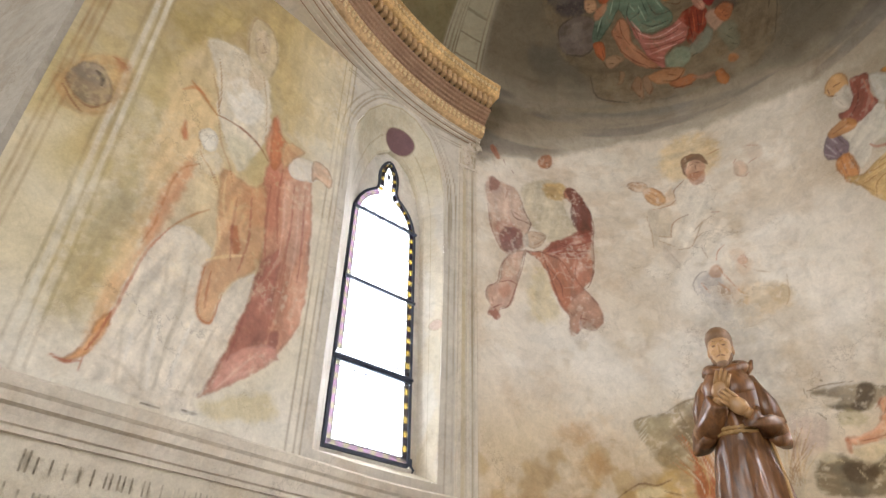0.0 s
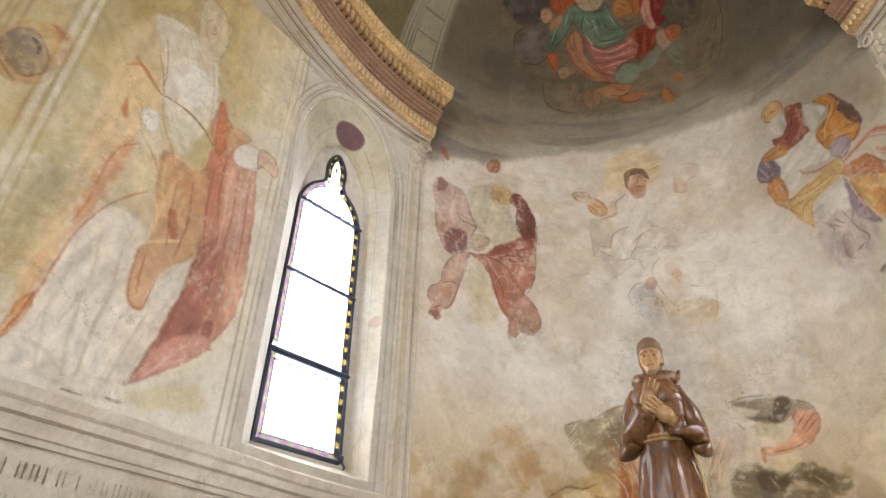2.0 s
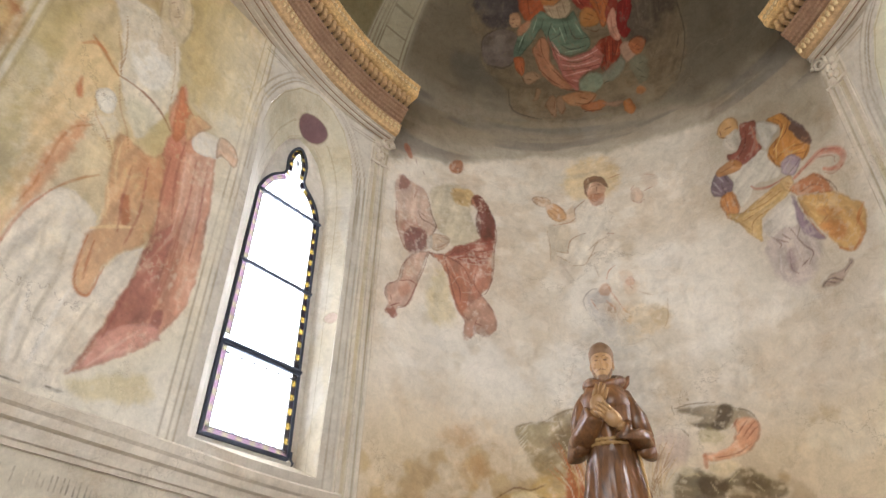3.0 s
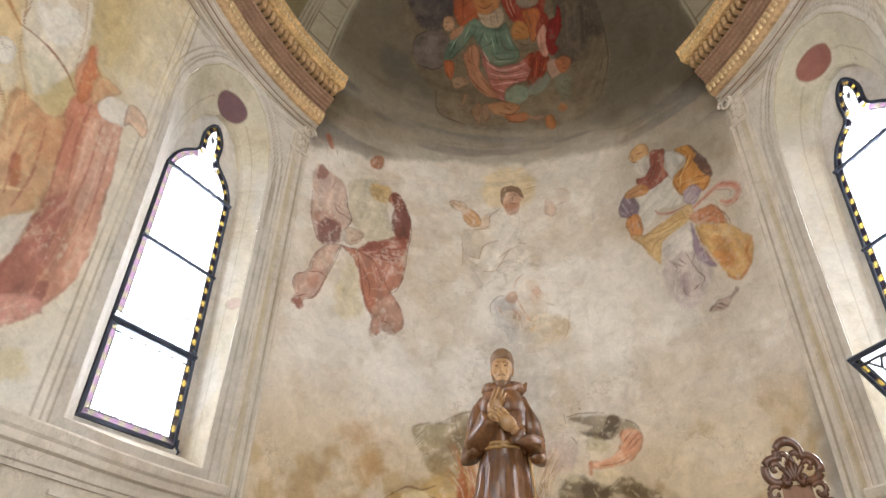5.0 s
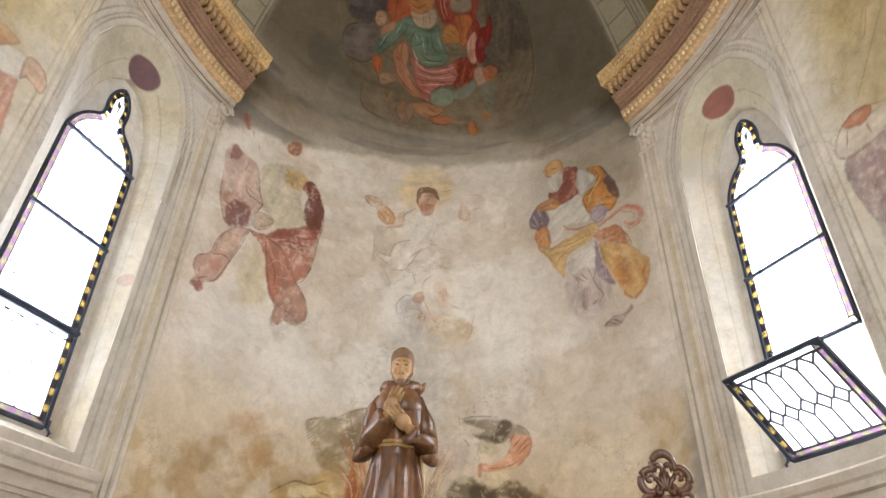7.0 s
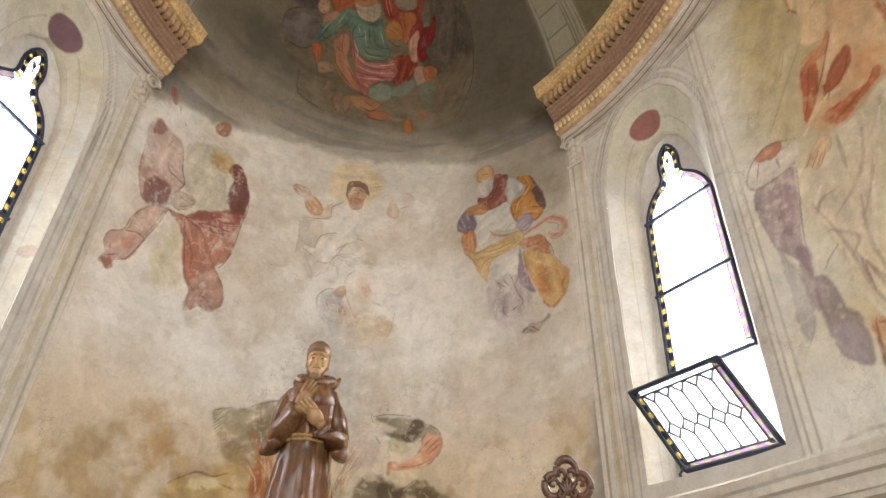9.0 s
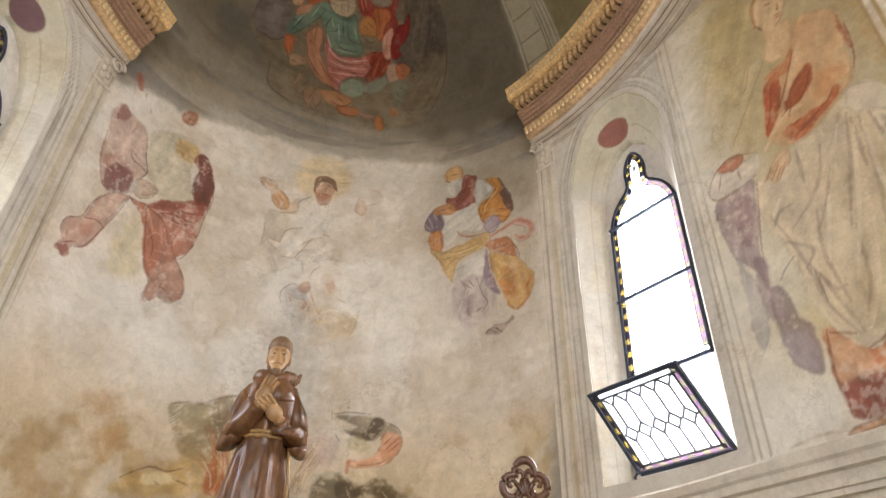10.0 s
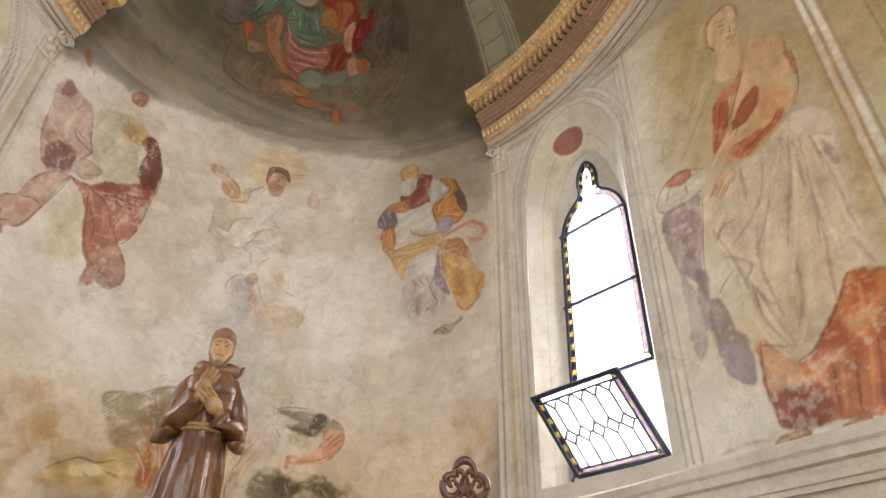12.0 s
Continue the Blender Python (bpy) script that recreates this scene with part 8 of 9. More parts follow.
saint_b.line([(4.30, 3.47), (4.31, 3.26)], (124, 100, 100), 0.011, 0.75)
saint_b.line([(4.16, 4.18), (4.09, 3.90), (4.04, 3.60)], (124, 100, 100), 0.011, 0.75)
saint_b.area([(3.85, 4.36), (3.93, 4.43), (4.08, 4.37), (4.22, 4.35), (4.20, 4.25), (4.04, 4.20), (3.86, 4.22), (3.81, 4.29)], (226, 214, 196), 0.93, 0.009, 0.25, 0.22)
saint_b.area([(3.92, 4.42), (4.03, 4.46), (4.12, 4.41), (4.06, 4.34), (3.98, 4.36)], (202, 132, 104), 0.9, 0.009, 0.2, 0.22)
saint_b.line([(3.85, 4.36), (3.93, 4.43), (4.05, 4.45), (4.21, 4.36)], (140, 98, 76), 0.011, 0.75)
saint_b.line([(3.94, 4.37), (3.89, 4.26)], (140, 98, 76), 0.011, 0.75)
saint_b.line([(4.06, 4.34), (4.06, 4.24)], (140, 98, 76), 0.011, 0.75)
saint_b.line([(3.81, 4.28), (3.88, 4.21), (4.04, 4.20), (4.16, 4.22)], (140, 98, 76), 0.011, 0.75)
saint_b.area([(4.27, 4.22), (4.34, 4.26), (4.40, 4.24), (4.39, 4.16), (4.33, 4.13), (4.26, 4.07), (4.23, 4.13), (4.19, 4.13)], (222, 186, 148), 0.94, 0.007, 0.3, 0.22)
saint_b.line([(4.26, 4.20), (4.21, 4.13)], (156, 104, 76), 0.009, 0.8)
saint_b.line([(4.30, 4.18), (4.24, 4.11)], (156, 104, 76), 0.009, 0.8)
saint_b.line([(4.32, 4.16), (4.26, 4.09)], (156, 104, 76), 0.009, 0.8)
saint_b.line([(4.35, 4.17), (4.29, 4.09)], (156, 104, 76), 0.009, 0.8)
saint_b.area([(4.77, 3.30), (4.87, 3.28), (4.95, 3.21), (5.00, 2.96), (4.86, 2.60), (4.64, 2.62), (4.50, 2.64), (4.37, 2.65), (4.25, 2.68), (4.23, 2.87), (4.23, 3.09), (4.26, 3.15), (4.33, 3.07), (4.41, 2.96), (4.50, 2.98), (4.65, 3.14)], (198, 120, 76), 0.95, 0.012, 0.2, 0.5)
saint_b.area([(4.26, 3.14), (4.33, 3.06), (4.41, 2.96), (4.40, 2.82), (4.25, 2.84), (4.23, 2.97)], (216, 174, 136), 0.8, 0.02, 0, 0.35)
saint_b.area([(4.23, 2.85), (4.40, 2.85), (4.50, 2.79), (4.48, 2.65), (4.37, 2.65), (4.26, 2.68)], (138, 68, 62), 0.82, 0.02, 0.1, 0.5)
saint_b.area([(4.53, 3.02), (4.67, 3.08), (4.67, 2.98), (4.57, 2.94)], (172, 80, 44), 0.75, 0.018, 0, 0.5)
saint_b.area([(4.76, 3.28), (4.87, 3.25), (4.82, 3.12), (4.72, 3.14)], (172, 82, 50), 0.7, 0.02, 0, 0.5)
saint_b.area([(4.67, 3.01), (4.74, 2.96), (4.68, 2.85), (4.66, 2.92)], (168, 82, 52), 0.65, 0.02, 0, 0.5)
saint_b.area([(4.82, 3.04), (4.92, 3.00), (4.80, 2.67), (4.73, 2.74)], (170, 88, 58), 0.65, 0.03, 0, 0.5)
saint_b.area([(4.69, 3.11), (4.76, 3.05), (4.72, 2.99), (4.68, 3.04)], (216, 168, 128), 0.6, 0.02, 0.0, 0.22)
saint_b.line([(4.60, 2.87), (4.56, 2.68)], (224, 162, 114), 0.022, 0.65)
saint_b.line([(4.76, 2.95), (4.69, 2.68)], (224, 162, 114), 0.022, 0.65)
saint_b.line([(4.53, 2.92), (4.51, 2.76)], (224, 162, 114), 0.022, 0.65)
saint_b.line([(4.80, 3.23), (4.77, 3.06)], (224, 162, 114), 0.022, 0.65)
saint_b.line([(4.45, 2.92), (4.45, 2.81)], (224, 162, 114), 0.022, 0.65)
saint_b.line([(4.57, 2.91), (4.53, 2.66)], (132, 66, 46), 0.018, 0.7)
saint_b.line([(4.67, 2.87), (4.62, 2.65)], (132, 66, 46), 0.018, 0.7)
saint_b.line([(4.77, 3.30), (4.65, 3.13), (4.52, 3.00), (4.42, 2.96)], (132, 66, 46), 0.018, 0.7)
saint_b.line([(4.26, 3.13), (4.23, 2.97), (4.23, 2.82)], (132, 66, 46), 0.018, 0.7)
saint_b.line([(4.25, 2.84), (4.24, 2.70)], (132, 66, 46), 0.018, 0.7)
saint_b.line([(4.34, 2.83), (4.32, 2.68)], (132, 66, 46), 0.018, 0.7)
saint_b.line([(4.39, 3.05), (4.27, 3.11)], (132, 66, 46), 0.018, 0.7)
saint_b.line([(4.79, 2.94), (4.72, 2.64)], (132, 66, 46), 0.018, 0.7)
saint_b.area([(4.20, 2.62), (4.27, 2.65), (4.37, 2.65), (4.38, 2.62), (4.27, 2.60), (4.21, 2.60)], (212, 160, 118), 0.96, 0.007, 0.35, 0.22)
saint_b.area([(4.49, 2.59), (4.55, 2.62), (4.65, 2.63), (4.64, 2.58), (4.58, 2.55), (4.51, 2.56)], (212, 160, 118), 0.96, 0.007, 0.35, 0.22)
saint_b.line([(4.20, 2.61), (4.27, 2.59), (4.37, 2.61)], (110, 62, 44), 0.012, 0.8)
saint_b.line([(4.49, 2.58), (4.53, 2.55), (4.64, 2.57)], (110, 62, 44), 0.012, 0.8)
saint_b.line([(4.53, 2.58), (4.53, 2.56)], (110, 62, 44), 0.012, 0.8)
saint_b.line([(4.56, 2.58), (4.56, 2.55)], (110, 62, 44), 0.012, 0.8)
saint_b.line([(4.59, 2.58), (4.59, 2.55)], (110, 62, 44), 0.012, 0.8)
saint_b.line([(4.47, 5.00), (4.32, 4.82), (4.19, 4.66), (4.08, 4.52)], (160, 128, 88), 0.012, 0.65)
saint_b.line([(4.34, 5.01), (4.27, 4.86), (4.22, 4.85)], (160, 128, 88), 0.012, 0.65)
saint_b.line([(3.89, 2.63), (4.07, 2.65), (4.20, 2.63)], (170, 140, 100), 0.02, 0.5)
saint_b.done()


# ---- pilaster capitals ----
def capital(side):
    root = tagged(new("pilaster_capital"), "small pale stucco capital with volute and leaves on the pilaster", "capital", "pilaster capitals")

    def at(u, v, off):
        return Vector(surf(np.array([u * side]), np.array([v]), off)[0])

    bm = bmesh.new()
    pts, rad = [], []
    for k in range(40):
        a = k / 39 * 3.6 * math.pi
        r = 0.075 * (1 - 0.8 * k / 39)
        pts.append(at(2.285 - r * math.cos(a), 5.85 + r * math.sin(a), 0.018))
        rad.append(1.0 - 0.45 * k / 39)
    tube_points(bm, pts, 0.016, 7, taper=rad)
    part("volute", bm, STUCCO, root, smooth=True)
    bm = bmesh.new()
    a, b = at(2.24, 5.925, 0.0), at(2.47, 5.925, 0.0)
    for z0, z1, o in ((5.915, 5.94, 0.045), (5.94, 5.955, 0.06)):
        ring = []
        for u in (2.235, 2.31, 2.39, 2.47):
            ring.append([bm.verts.new(at(u, z, off)) for z, off in ((z0, -0.01), (z0, o), (z1, o), (z1, -0.01))])
        for i in range(3):
            for k in range(4):
                bm.faces.new((ring[i][k], ring[i][(k + 1) % 4], ring[i + 1][(k + 1) % 4], ring[i + 1][k]))
        bm.faces.new(ring[0][::-1])
        bm.faces.new(ring[-1])
    part("abacus", bm, STUCCO, root)
    rng = random.Random(3)
    for i in range(7):
        bm = bmesh.new()
        u, v = 2.33 + 0.05 * (i % 2) + rng.uniform(-0.01, 0.01), 5.83 - 0.035 * i
        bmesh.ops.create_icosphere(bm, subdivisions=2, radius=1)
        c, ex, ey = at(u, v, 0.006), at(u + 0.028, v + 0.01, 0.006), at(u - 0.006, v + 0.03, 0.01)
        n = at(u, v, 0.02) - c
        for w in bm.verts:
            w.co = c + (ex - c) * w.co.x + (ey - c) * w.co.y + n * w.co.z
        part("leaf", bm, STUCCO, root, smooth=True)
    bm = bmesh.new()
    ring = []
    for u in (2.255, 2.35, 2.45):
        ring.append([bm.verts.new(at(u, z, off)) for z, off in ((5.56, -0.01), (5.56, 0.02), (5.585, 0.02), (5.585, -0.01))])
    for i in range(2):
        for k in range(4):
            bm.faces.new((ring[i][k], ring[i][(k + 1) % 4], ring[i + 1][(k + 1) % 4], ring[i + 1][k]))
    bm.faces.new(ring[0][::-1])
    bm.faces.new(ring[-1])
    part("astragal", bm, STUCCO, root)


capital(-1)
capital(1)

# pilaster strips in low relief and the moulding over the side bays
for sgn in (-1, 1):
    for u0, u1, o in ((2.262, 2.285, 0.012), (2.335, 2.352, 0.010), (2.41, 2.435, 0.014)):
        wall_pts = [(u0, -0.01), (u0, o), (u1, o), (u1, -0.01)]
        bm = bmesh.new()
        zs = np.linspace(0.45, 5.56, 24)
        rings = [[bm.verts.new(surf(np.array([u * sgn]), np.array([z]), off)[0]) for u, off in wall_pts] for z in zs]
        for i in range(len(zs) - 1):
            for k in range(4):
                bm.faces.new((rings[i][k], rings[i][(k + 1) % 4], rings[i + 1][(k + 1) % 4], rings[i + 1][k]))
        bm.faces.new(rings[0][::-1])
        bm.faces.new(rings[-1])
        tagged(part("trim_pilaster", bm, STUCCO, None), "thin pale stucco strip of the wall pilaster", "moulding", kind="structure")
    top = tagged(new("trim_bay_head"), "pale stucco moulding over the painted side bay", "moulding", kind="structure")
    wall_band("moulding", sgn * 3.72, sgn * (U_END - 0.02), [(-0.02, 6.02), (0.02, 6.02), (0.03, 6.05), (0.05, 6.06), (0.055, 6.10), (0.08, 6.12), (0.085, 6.16), (-0.02, 6.17)], STUCCO, top)
    # framed panel under the window
    frame_trim = tagged(new("trim_panel"), "shallow pale stucco panel frame below the window", "moulding", kind="structure")
    for o, z in ((0.018, 2.33), (0.014, 2.29)):
        wall_band("rail", sgn * 2.55, sgn * 3.55, [(-0.01, z), (o, z), (o, z + 0.022), (-0.01, z + 0.022)], STUCCO, frame_trim)


# ---- inscription: plain bars where the cut letters stand ----
def letter_row(root, u0, v, count, height, pitch, seed):
    rng = random.Random(seed)
    u = u0
    for i in range(count):
        bm = bmesh.new()
        h = height * (1.3 if i == 0 else 1.0)
        w = pitch * 0.15
        bars = [(u, u + w, v, v + h)]
        if rng.random() < 0.65:
            bars.append((u + pitch * 0.42, u + pitch * 0.42 + w, v, v + h))
        for a, b, z0, z1 in bars:
            bm.faces.new([bm.verts.new(surf(np.array([x]), np.array([z]), 0.005)[0]) for x, z in ((a, z0), (b, z0), (b, z1), (a, z1))])
        bmesh.ops.solidify(bm, geom=bm.faces[:], thickness=0.002)
        part("letter", bm, INK, root)
        u += pitch * (1.5 if i == 9 else 1.0)


INK = plain_material("faded_letter_paint", (0.36, 0.315, 0.25), 0.9, 0, 40, 0.3, 0.1, (0.50, 0.445, 0.35))
sign = tagged(new("inscription"), "faded grey-brown lettering painted below the ledge", "inscription")
letter_row(sign, -5.03, 2.265, 17, 0.07, 0.058, 5)
letter_row(sign, -5.06, 2.13, 17, 0.07, 0.058, 6)


# ---- statue ----
ROBE = wood_material("brown_lacquered_wood", (0.032, 0.012, 0.004), (0.26, 0.115, 0.04), 0.33, (11, 11, 1.6), 0.15)
SKIN = wood_material("tan_painted_wood", (0.27, 0.145, 0.055), (0.50, 0.30, 0.135), 0.4, (6, 6, 3), 0.1)
HAIR = wood_material("dark_brown_carved_wood", (0.12, 0.065, 0.03), (0.26, 0.15, 0.075), 0.5, (20, 20, 8))
ROPE = wood_material("ochre_rope_carving", (0.27, 0.155, 0.05), (0.48, 0.30, 0.12), 0.5, (10, 10, 10))


class Carving:
    """Closed lofts gathered into one mesh."""

    def __init__(self):
        self.v, self.f, self.m = [], [], []

    def loft(self, rings, mat):
        b, n = len(self.v), len(rings[0])
        for r in rings:
            self.v += [tuple(p) for p in r]
        for i in range(len(rings) - 1):
            for k in range(n):
                self.f.append((b + i * n + k, b + i * n + (k + 1) % n, b + (i + 1) * n + (k + 1) % n, b + (i + 1) * n + k))
                self.m.append(mat)
        for i, rev in ((0, True), (len(rings) - 1, False)):
            q = [b + i * n + k for k in range(n)]
            self.f.append(q[::-1] if rev else q)
            self.m.append(mat)

    def column(self, rows, mat, n=40, folds=None):
        """rows: height, half width, half depth, centre x, centre y."""
        rings = []
        for z, rx, ry, cx, cy in rows:
            ring = []
            for k in range(n):
                a = 2 * math.pi * k / n
                m = 1 + (folds(a, z) if folds else 0)
                ring.append((cx + rx * m * math.cos(a), cy + ry * m * math.sin(a), z))
            rings.append(ring)
        self.loft(rings, mat)

    def blob(self, c, r, mat, turn=None, n=16):
        turn = turn or Matrix.Identity(3)
        rings = []
        for i in range(1, n):
            t = math.pi * i / n
            rings.append([Vector(c) + turn @ Vector((r[0] * math.sin(t) * math.cos(a), r[1] * math.sin(t) * math.sin(a), -r[2] * math.cos(t)))
                          for a in (2 * math.pi * k / 20 for k in range(20))])
        self.loft(rings, mat)

    def limb(self, pts, radii, mat, n=14, flat=1.0, wrinkle=0.0):
        pts = [Vector(p) for p in pts]
        rings = []
        for i, p in enumerate(pts):
            d = (pts[min(i + 1, len(pts) - 1)] - pts[max(i - 1, 0)]).normalized()
            ref = Vector((0, -1, 0)) if abs(d.y) < 0.8 else Vector((0, 0, 1))
            s = d.cross(ref).normalized()
            w = s.cross(d)
            rings.append([p + (s * math.cos(a) + w * math.sin(a) * flat) * radii[i] * (1 + wrinkle * math.sin(3 * a + i * 1.3)) for a in (2 * math.pi * k / n for k in range(n))])
        self.loft(rings, mat)


def statue():
    c = Carving()
    R, S, H, K = 0, 1, 2, 3

    def pleat(a, z):
        k = min(1, max(0, (2.70 - z) / 0.35))
        front = 0.5 - 0.5 * math.sin(a)
        return k * (0.075 * math.sin(9 * a + 1.1 + 0.6 * math.sin(z * 7)) + 0.05 * math.sin(16 * a + 2.2 + z * 3)) * (0.4 + front)

    rows = [(1.87, 0.25, 0.20, 0, 0), (2.0, 0.24, 0.19, 0, 0), (2.2, 0.215, 0.17, 0, 0)]
    rows += [(2.2 + 0.05 * i, 0.215 - 0.008 * i, 0.17 - 0.005 * i, 0, 0) for i in range(1, 10)]
    rows += [(2.69, 0.135, 0.118, 0, 0), (2.74, 0.132, 0.115, 0, -0.004), (2.84, 0.142, 0.12, 0, -0.006), (2.93, 0.15, 0.115, 0, 0),
             (3.0, 0.145, 0.10, 0, 0.006), (3.045, 0.115, 0.085, 0, 0.012), (3.08, 0.075, 0.07, 0, 0.015)]
    c.column(rows, R, 72, pleat)
    # shoulder cape with a soft edge
    c.column([(2.90, 0.148, 0.112, 0, 0.004), (2.93, 0.156, 0.122, 0, 0), (2.98, 0.150, 0.120, 0, 0), (3.03, 0.125, 0.108, 0, 0.004), (3.07, 0.10, 0.095, 0, 0.01), (3.10, 0.07, 0.08, 0, 0.015)], R, 48,
             lambda a, z: 0.03 * math.sin(5 * a + z * 9))
    # hood thrown back round the neck
    ring, rad = [], []
    for k in range(28):
        a = 2 * math.pi * k / 28
        ring.append((0.088 * math.cos(a), 0.012 + 0.088 * math.sin(a), 3.095 + 0.035 * math.sin(a)))
    pts = ring + ring[:1]
    c.limb(pts, [0.036 + 0.012 * math.sin(2 * math.pi * k / 28) + 0.004 * math.sin(5 * k) for k in range(29)], R, 12)
    c.blob((0.0, 0.115, 3.06), (0.10, 0.055, 0.09), R)
    c.limb([(0.095, 0.05, 3.05), (0.118, 0.05, 3.10), (0.135, 0.05, 3.145)], [0.018, 0.02, 0.006], R, 8)
    # arms with wide hanging sleeves
    for s, wrist, drop in ((-1, (-0.058, -0.165, 2.855), 0.0), (1, (0.078, -0.165, 2.775), 0.015)):
        c.limb([(0.098 * s, 0.005, 3.01), (0.122 * s, -0.005, 2.95), (0.15 * s, -0.015, 2.86), (0.172 * s, -0.025, 2.76 - drop)], [0.048, 0.056, 0.062, 0.06], R, 24, 1.0, 0.09)
        el = Vector((0.178 * s, -0.02, 2.735 - drop))
        w = Vector(wrist)
        mid = el.lerp(w, 0.5)
        c.limb([el + Vector((0.03 * s, 0.03, -0.02)), el, mid + Vector((0.012 * s, 0, -0.028)), w + Vector((0.012 * s, 0.01, -0.012)), w], [0.03, 0.070, 0.074, 0.062, 0.054], R, 24, 0.85, 0.09)
        # sleeve hanging below the forearm
        c.limb([el + Vector((0.012 * s, 0.0, 0.02)), el + Vector((0.008 * s, -0.01, -0.06)), mid + Vector((0.03 * s, 0, -0.10))], [0.05, 0.060, 0.028], R, 18, 0.8, 0.09)
        # inner sleeve and palm
        tip = Vector((0.0, -0.195, 2.995)) if s < 0 else Vector((-0.025, -0.195, 2.885))
        c.limb([w - (tip - w) * 0.1, w + (tip - w) * 0.15], [0.032, 0.028], S, 10)
        d = (tip - w).normalized()
        side = d.cross(Vector((0, -1, 0))).normalized()
        palm = w + (tip - w) * 0.40
        turn = Matrix((side, Vector((0, -1, 0)), d)).transposed()
        c.blob(palm, (0.044, 0.022, 0.056), S, turn, 10)
        for k in range(4):
            o = side * (k - 1.5) * 0.020
            ln = (0.072, 0.088, 0.085, 0.070)[k]
            base = palm + d * 0.028 + o
            c.limb([base, base + d * ln * 0.5 + Vector((0, -0.006, 0)), base + d * ln + side * (k - 1.5) * 0.002], [0.0122, 0.0114, 0.008], S, 8)
        tb = palm - side * 0.026 * s
        c.limb([tb - d * 0.015, tb + d * 0.02 - side * 0.008 * s, tb + d * 0.042], [0.010, 0.009, 0.006], S, 8)
    # neck and head
    c.limb([(0, 0.01, 3.05), (0, 0.0, 3.13)], [0.045, 0.043], S, 14)
    c.column([(3.085, 0.018, 0.02, 0, -0.055), (3.10, 0.034, 0.036, 0, -0.042), (3.13, 0.048, 0.056, 0, -0.02), (3.17, 0.057, 0.066, 0, -0.008), (3.21, 0.062, 0.07, 0, 0),
              (3.25, 0.063, 0.072, 0, 0.004), (3.29, 0.056, 0.066, 0, 0.008), (3.32, 0.036, 0.045, 0, 0.01)], S, 28)
    c.column([(3.185, 0.064, 0.05, 0, 0.030), (3.22, 0.070, 0.062, 0, 0.026), (3.25, 0.0715, 0.070, 0, 0.020), (3.268, 0.0725, 0.083, 0, 0.008), (3.29, 0.071, 0.083, 0, 0.008), (3.32, 0.060, 0.070, 0, 0.01), (3.345, 0.036, 0.042, 0, 0.012), (3.355, 0.012, 0.014, 0, 0.012)], H, 44,
             lambda a, z: 0.03 * math.sin(17 * a + z * 60))
    c.blob((0, -0.074, 3.195), (0.010, 0.014, 0.034), S, Matrix.Rotation(radians(-14), 3, "X"), 10)
    for s in (-1, 1):
        c.blob((0.064 * s, 0.008, 3.20), (0.009, 0.016, 0.026), S, None, 8)
        c.limb([(0.012 * s, -0.068, 3.232), (0.03 * s, -0.064, 3.238), (0.048 * s, -0.05, 3.228)], [0.005, 0.006, 0.004], S, 6)
        c.limb([(0.003 * s, -0.074, 3.152), (0.02 * s, -0.066, 3.148), (0.032 * s, -0.052, 3.13)], [0.006, 0.006, 0.004], H, 6)
    for s in (-1, 1):
        c.blob((0.026 * s, -0.0635, 3.213), (0.011, 0.006, 0.006), H, None, 8)
        c.limb([(0.012 * s, -0.071, 3.234), (0.028 * s, -0.068, 3.241), (0.046 * s, -0.054, 3.232)], [0.003, 0.0035, 0.0025], H, 6)
    c.blob((0, -0.060, 3.102), (0.032, 0.020, 0.030), H, None, 8)
    for s in (-1, 1):
        c.limb([(0.054 * s, -0.022, 3.17), (0.047 * s, -0.040, 3.135), (0.026 * s, -0.056, 3.105)], [0.008, 0.011, 0.012], H, 8)
        c.blob((0.034 * s, -0.055, 3.178), (0.016, 0.012, 0.02), S, None, 8)
    # rope girdle of two strands and its hanging end
    for z in (2.708, 2.73):
        pts = [(0.139 * math.cos(a), 0.121 * math.sin(a), z) for a in (2 * math.pi * k / 90 for k in range(91))]
        c.limb(pts, [0.0115 + 0.0028 * math.sin(k * 1.9) for k in range(91)], K, 8)
    c.limb([(0.135, -0.06, 2.70), (0.15, -0.09, 2.60), (0.165, -0.10, 2.45), (0.17, -0.105, 2.25), (0.175, -0.11, 2.05)], [0.008] * 5, K, 8)
    # carved drapery folds over the habit
    robe = {i for f, m in zip(c.f, c.m) if m == R for i in f}
    for i in robe:
        x, y, z = c.v[i]
        k = 0.35 if z < 2.68 else 1.0
        d = k * (0.0085 * math.sin(52 * (z + 0.55 * abs(x)) + 2.5 * math.sin(11 * z + 7 * x)) + 0.0055 * math.sin(70 * x + 23 * z + 2 * math.sin(17 * z)))
        r = math.hypot(x, y) + 1e-6
        c.v[i] = (x + x / r * d, y + y / r * d, z)
    ob = mesh_object("statue", c.v, c.f, [ROBE, SKIN, HAIR, ROPE], True, None, c.m)
    ob.matrix_world = pose(-0.122, 3.7, 0, 0, 0, -2)
    return tagged(ob, "life-size carved wooden friar statue in brown habit with rope belt", "statue")


statue()
bm = bmesh.new()
box(bm, -0.48, 0.24, 3.40, 4.05, 0.45, 1.87, 0.015)
box(bm, -0.53, 0.29, 3.36, 4.10, 1.76, 1.868, 0.012)
tagged(part("plinth", bm, MARBLE, None), "plain grey stone plinth under the statue", "plinth")

# ---- carved chair ----
WALNUT = wood_material("dark_walnut", (0.045, 0.017, 0.009), (0.17, 0.075, 0.035), 0.36, (14, 14, 1.5), 0.15)
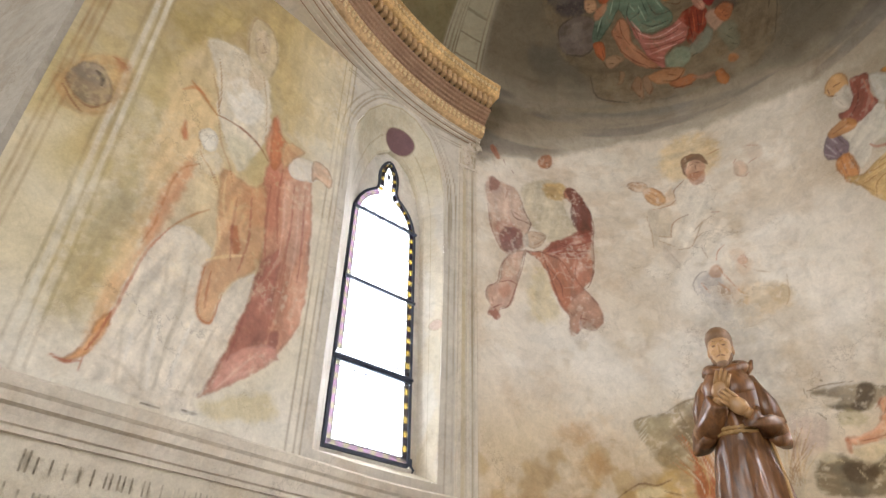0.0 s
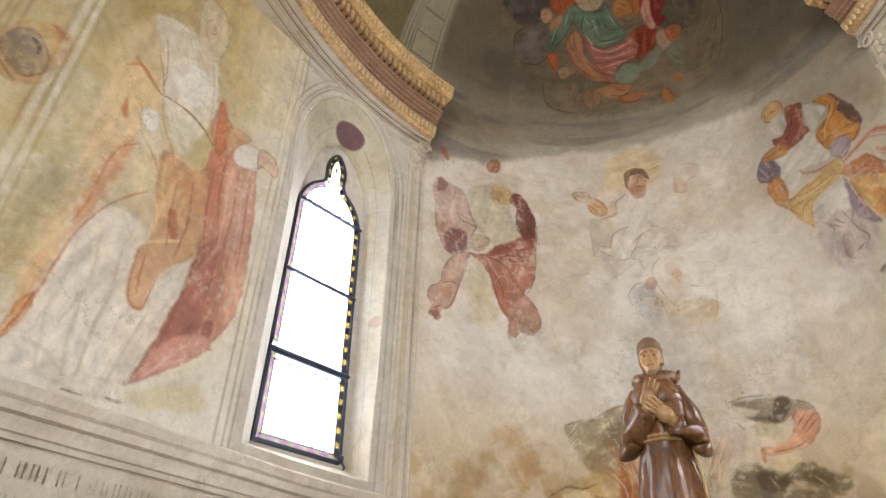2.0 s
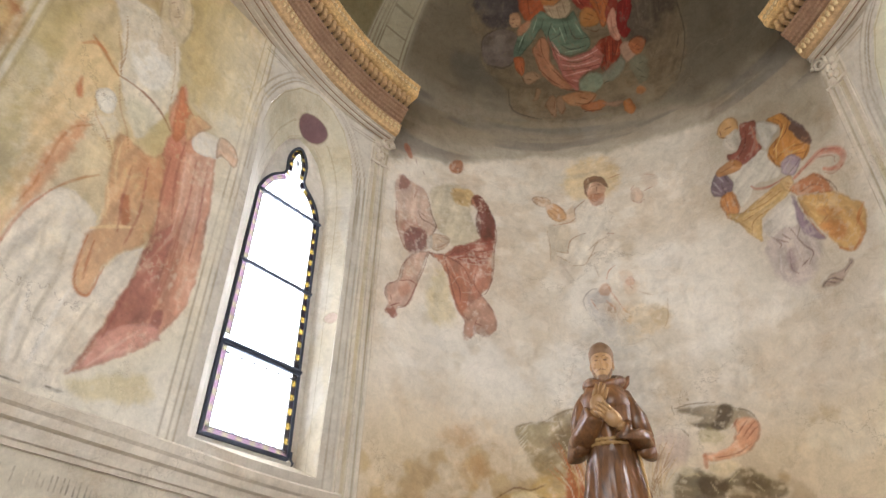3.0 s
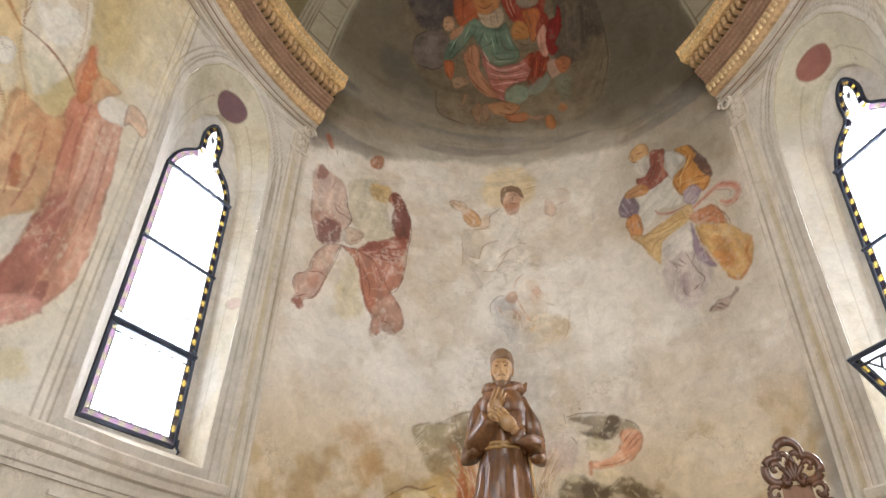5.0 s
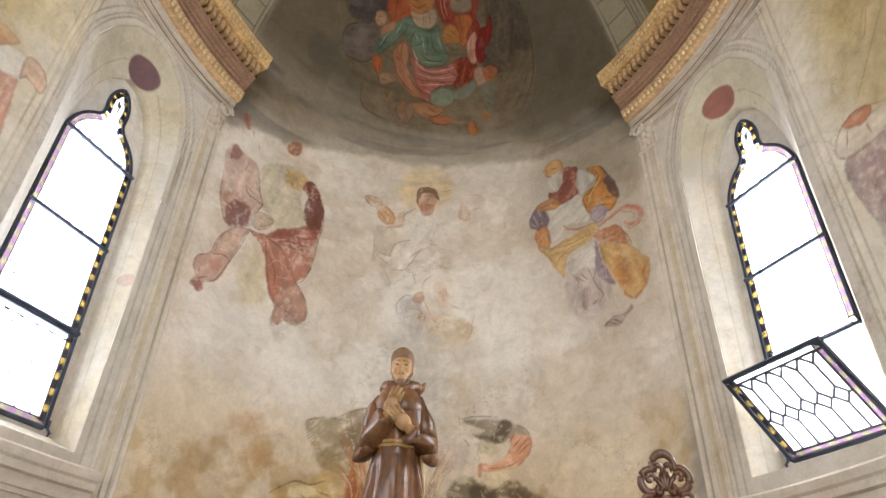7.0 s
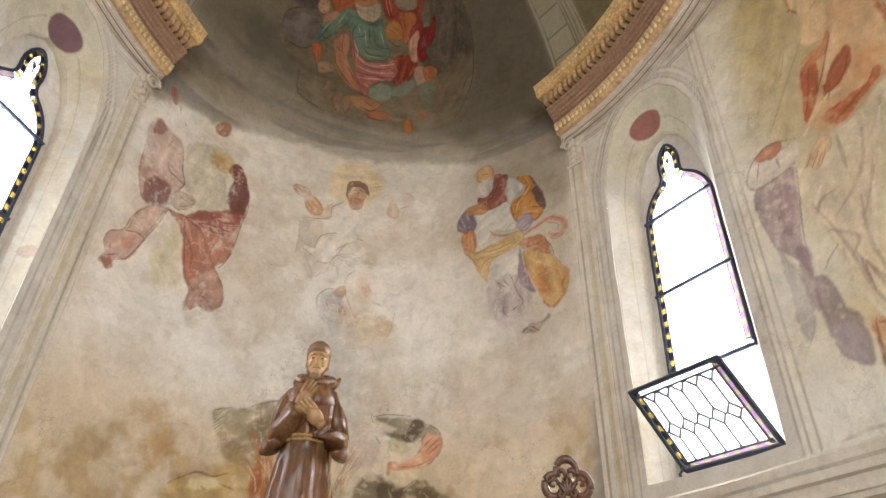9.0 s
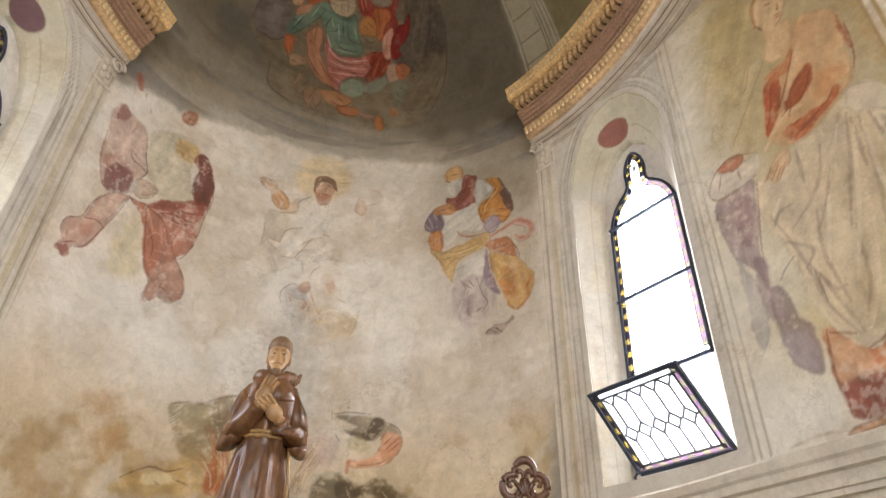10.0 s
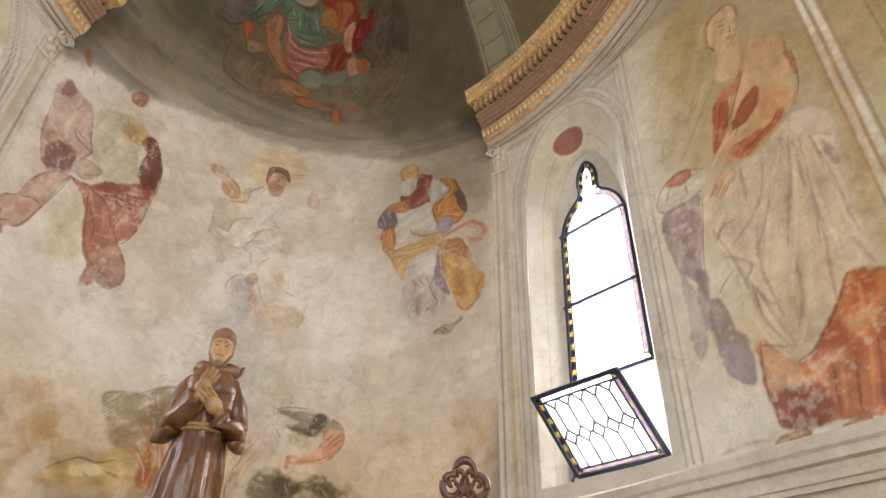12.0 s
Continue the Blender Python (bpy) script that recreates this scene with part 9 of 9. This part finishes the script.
WALNUT_LIGHT = wood_material("polished_walnut_panel", (0.12, 0.05, 0.02), (0.27, 0.125, 0.05), 0.5, (10, 10, 1.0), 0.0)


def carved_chair(m):
    """Local: x across, y to the back, z up from the dais."""
    root = tagged(new("chair"), "high-backed dark walnut chair with carved openwork crest", "chair")
    top = 1.84

    def arc(bm, cx, cz, r, a0, a1, rad, n=18, y=0.0, spiral=0.0):
        pts = [(cx + (r * (1 - spiral * k / n)) * math.cos(radians(a0 + (a1 - a0) * k / n)), y, cz + (r * (1 - spiral * k / n)) * math.sin(radians(a0 + (a1 - a0) * k / n))) for k in range(n + 1)]
        tube_points(bm, pts, rad, 8, taper=[1 - 0.35 * abs(2 * k / n - 1) for k in range(n + 1)])

    for nm, cx, cz, r, a0, a1, sp in (("crest_scroll", 0.0, top - 0.046, 0.044, 200, -20, 0.0), ("crest_scroll", -0.055, top - 0.092, 0.040, 60, 330, 0.12),
                                      ("crest_scroll", 0.055, top - 0.092, 0.040, 120, -150, 0.12)):
        bm = bmesh.new()
        arc(bm, cx, cz, r, a0, a1, 0.0165, 22, 0.0, sp)
        part(nm, bm, WALNUT, root, smooth=True)
    for sx in (-1, 1):
        for cx, cz, r, a0, a1 in ((0.022, top - 0.055, 0.02, 250, -60), (0.028, top - 0.118, 0.021, 100, 460), (0.056, top - 0.085, 0.02, 200, -120)):
            bm = bmesh.new()
            arc(bm, cx * sx, cz, r, a0 if sx > 0 else 180 - a0, a1 if sx > 0 else 180 - a1, 0.0105, 16, -0.006, 0.7)
            part("crest_volute", bm, WALNUT, root, smooth=True)
    for k, an in enumerate((-38, -18, 0, 18, 38)):
        bm = bmesh.new()
        bmesh.ops.create_icosphere(bm, subdivisions=2, radius=1)
        L = 0.034 if k % 2 == 0 else 0.03
        for v in bm.verts:
            p = Vector((v.co.x * 0.0105, v.co.y * 0.01, v.co.z * L + L))
            v.co = Matrix.Rotation(radians(an), 3, "Y") @ p + Vector((0, -0.006, top - 0.128))
        part("crest_leaf", bm, WALNUT, root, smooth=True)
    # splat below the crest, with side scrolls
    bm = bmesh.new()
    outline = [(-0.05, top - 0.135), (-0.052, top - 0.17), (-0.075, top - 0.22), (-0.13, top - 0.27), (-0.21, top - 0.33), (-0.23, 0.62), (0.23, 0.62), (0.21, top - 0.33), (0.13, top - 0.27), (0.075, top - 0.22), (0.052, top - 0.17), (0.05, top - 0.135)]
    pane_slab(bm, [(x, 0.012, z) for x, z in outline], 0.024)
    part("back_panel", bm, WALNUT_LIGHT, root, "polished walnut back panel")
    for sx in (-1, 1):
        for cx, cz, r, a0, a1 in ((0.076, top - 0.16, 0.026, 150, -200), (0.10, top - 0.215, 0.03, 140, -210), (0.15, top - 0.265, 0.03, 130, -200)):
            bm = bmesh.new()
            arc(bm, cx * sx, cz, r, a0 if sx > 0 else 180 - a0, a1 if sx > 0 else 180 - a1, 0.011, 18, -0.004, 0.65)
            part("side_scroll", bm, WALNUT, root, smooth=True)
        bm = bmesh.new()
        box(bm, 0.23 * sx - 0.025, 0.23 * sx + 0.025, -0.03, 0.03, 0.44, top - 0.33, 0.008)
        part("back_post", bm, WALNUT, root)
        for y in (-0.44, 0.0):
            bm = bmesh.new()
            tube_points(bm, [(0.23 * sx, y, z) for z in (0.0, 0.06, 0.1, 0.2, 0.3, 0.4, 0.44)], 0.028, 10, taper=[0.9, 1.1, 0.7, 1.0, 0.75, 1.0, 1.1])
            part("leg", bm, WALNUT, root, smooth=True)
        bm = bmesh.new()
        tube_points(bm, [(0.23 * sx, 0.0, 0.70), (0.24 * sx, -0.2, 0.71), (0.24 * sx, -0.4, 0.68), (0.24 * sx, -0.46, 0.64)], 0.026, 10)
        part("armrest", bm, WALNUT, root, smooth=True)
        bm = bmesh.new()
        tube_points(bm, [(0.235 * sx, -0.41, z) for z in (0.46, 0.52, 0.58, 0.66)], 0.022, 10, taper=[1, 0.7, 1.1, 0.9])
        part("arm_post", bm, WALNUT, root, smooth=True)
    bm = bmesh.new()
    box(bm, -0.27, 0.27, -0.47, 0.03, 0.43, 0.48, 0.012)
    part("seat", bm, WALNUT, root)
    root.matrix_world = m @ Matrix.Diagonal((0.82, 0.9, 0.99, 1))
    return root


carved_chair(pose(0.815, 2.15, 0.45, 0, 0, -20.7))
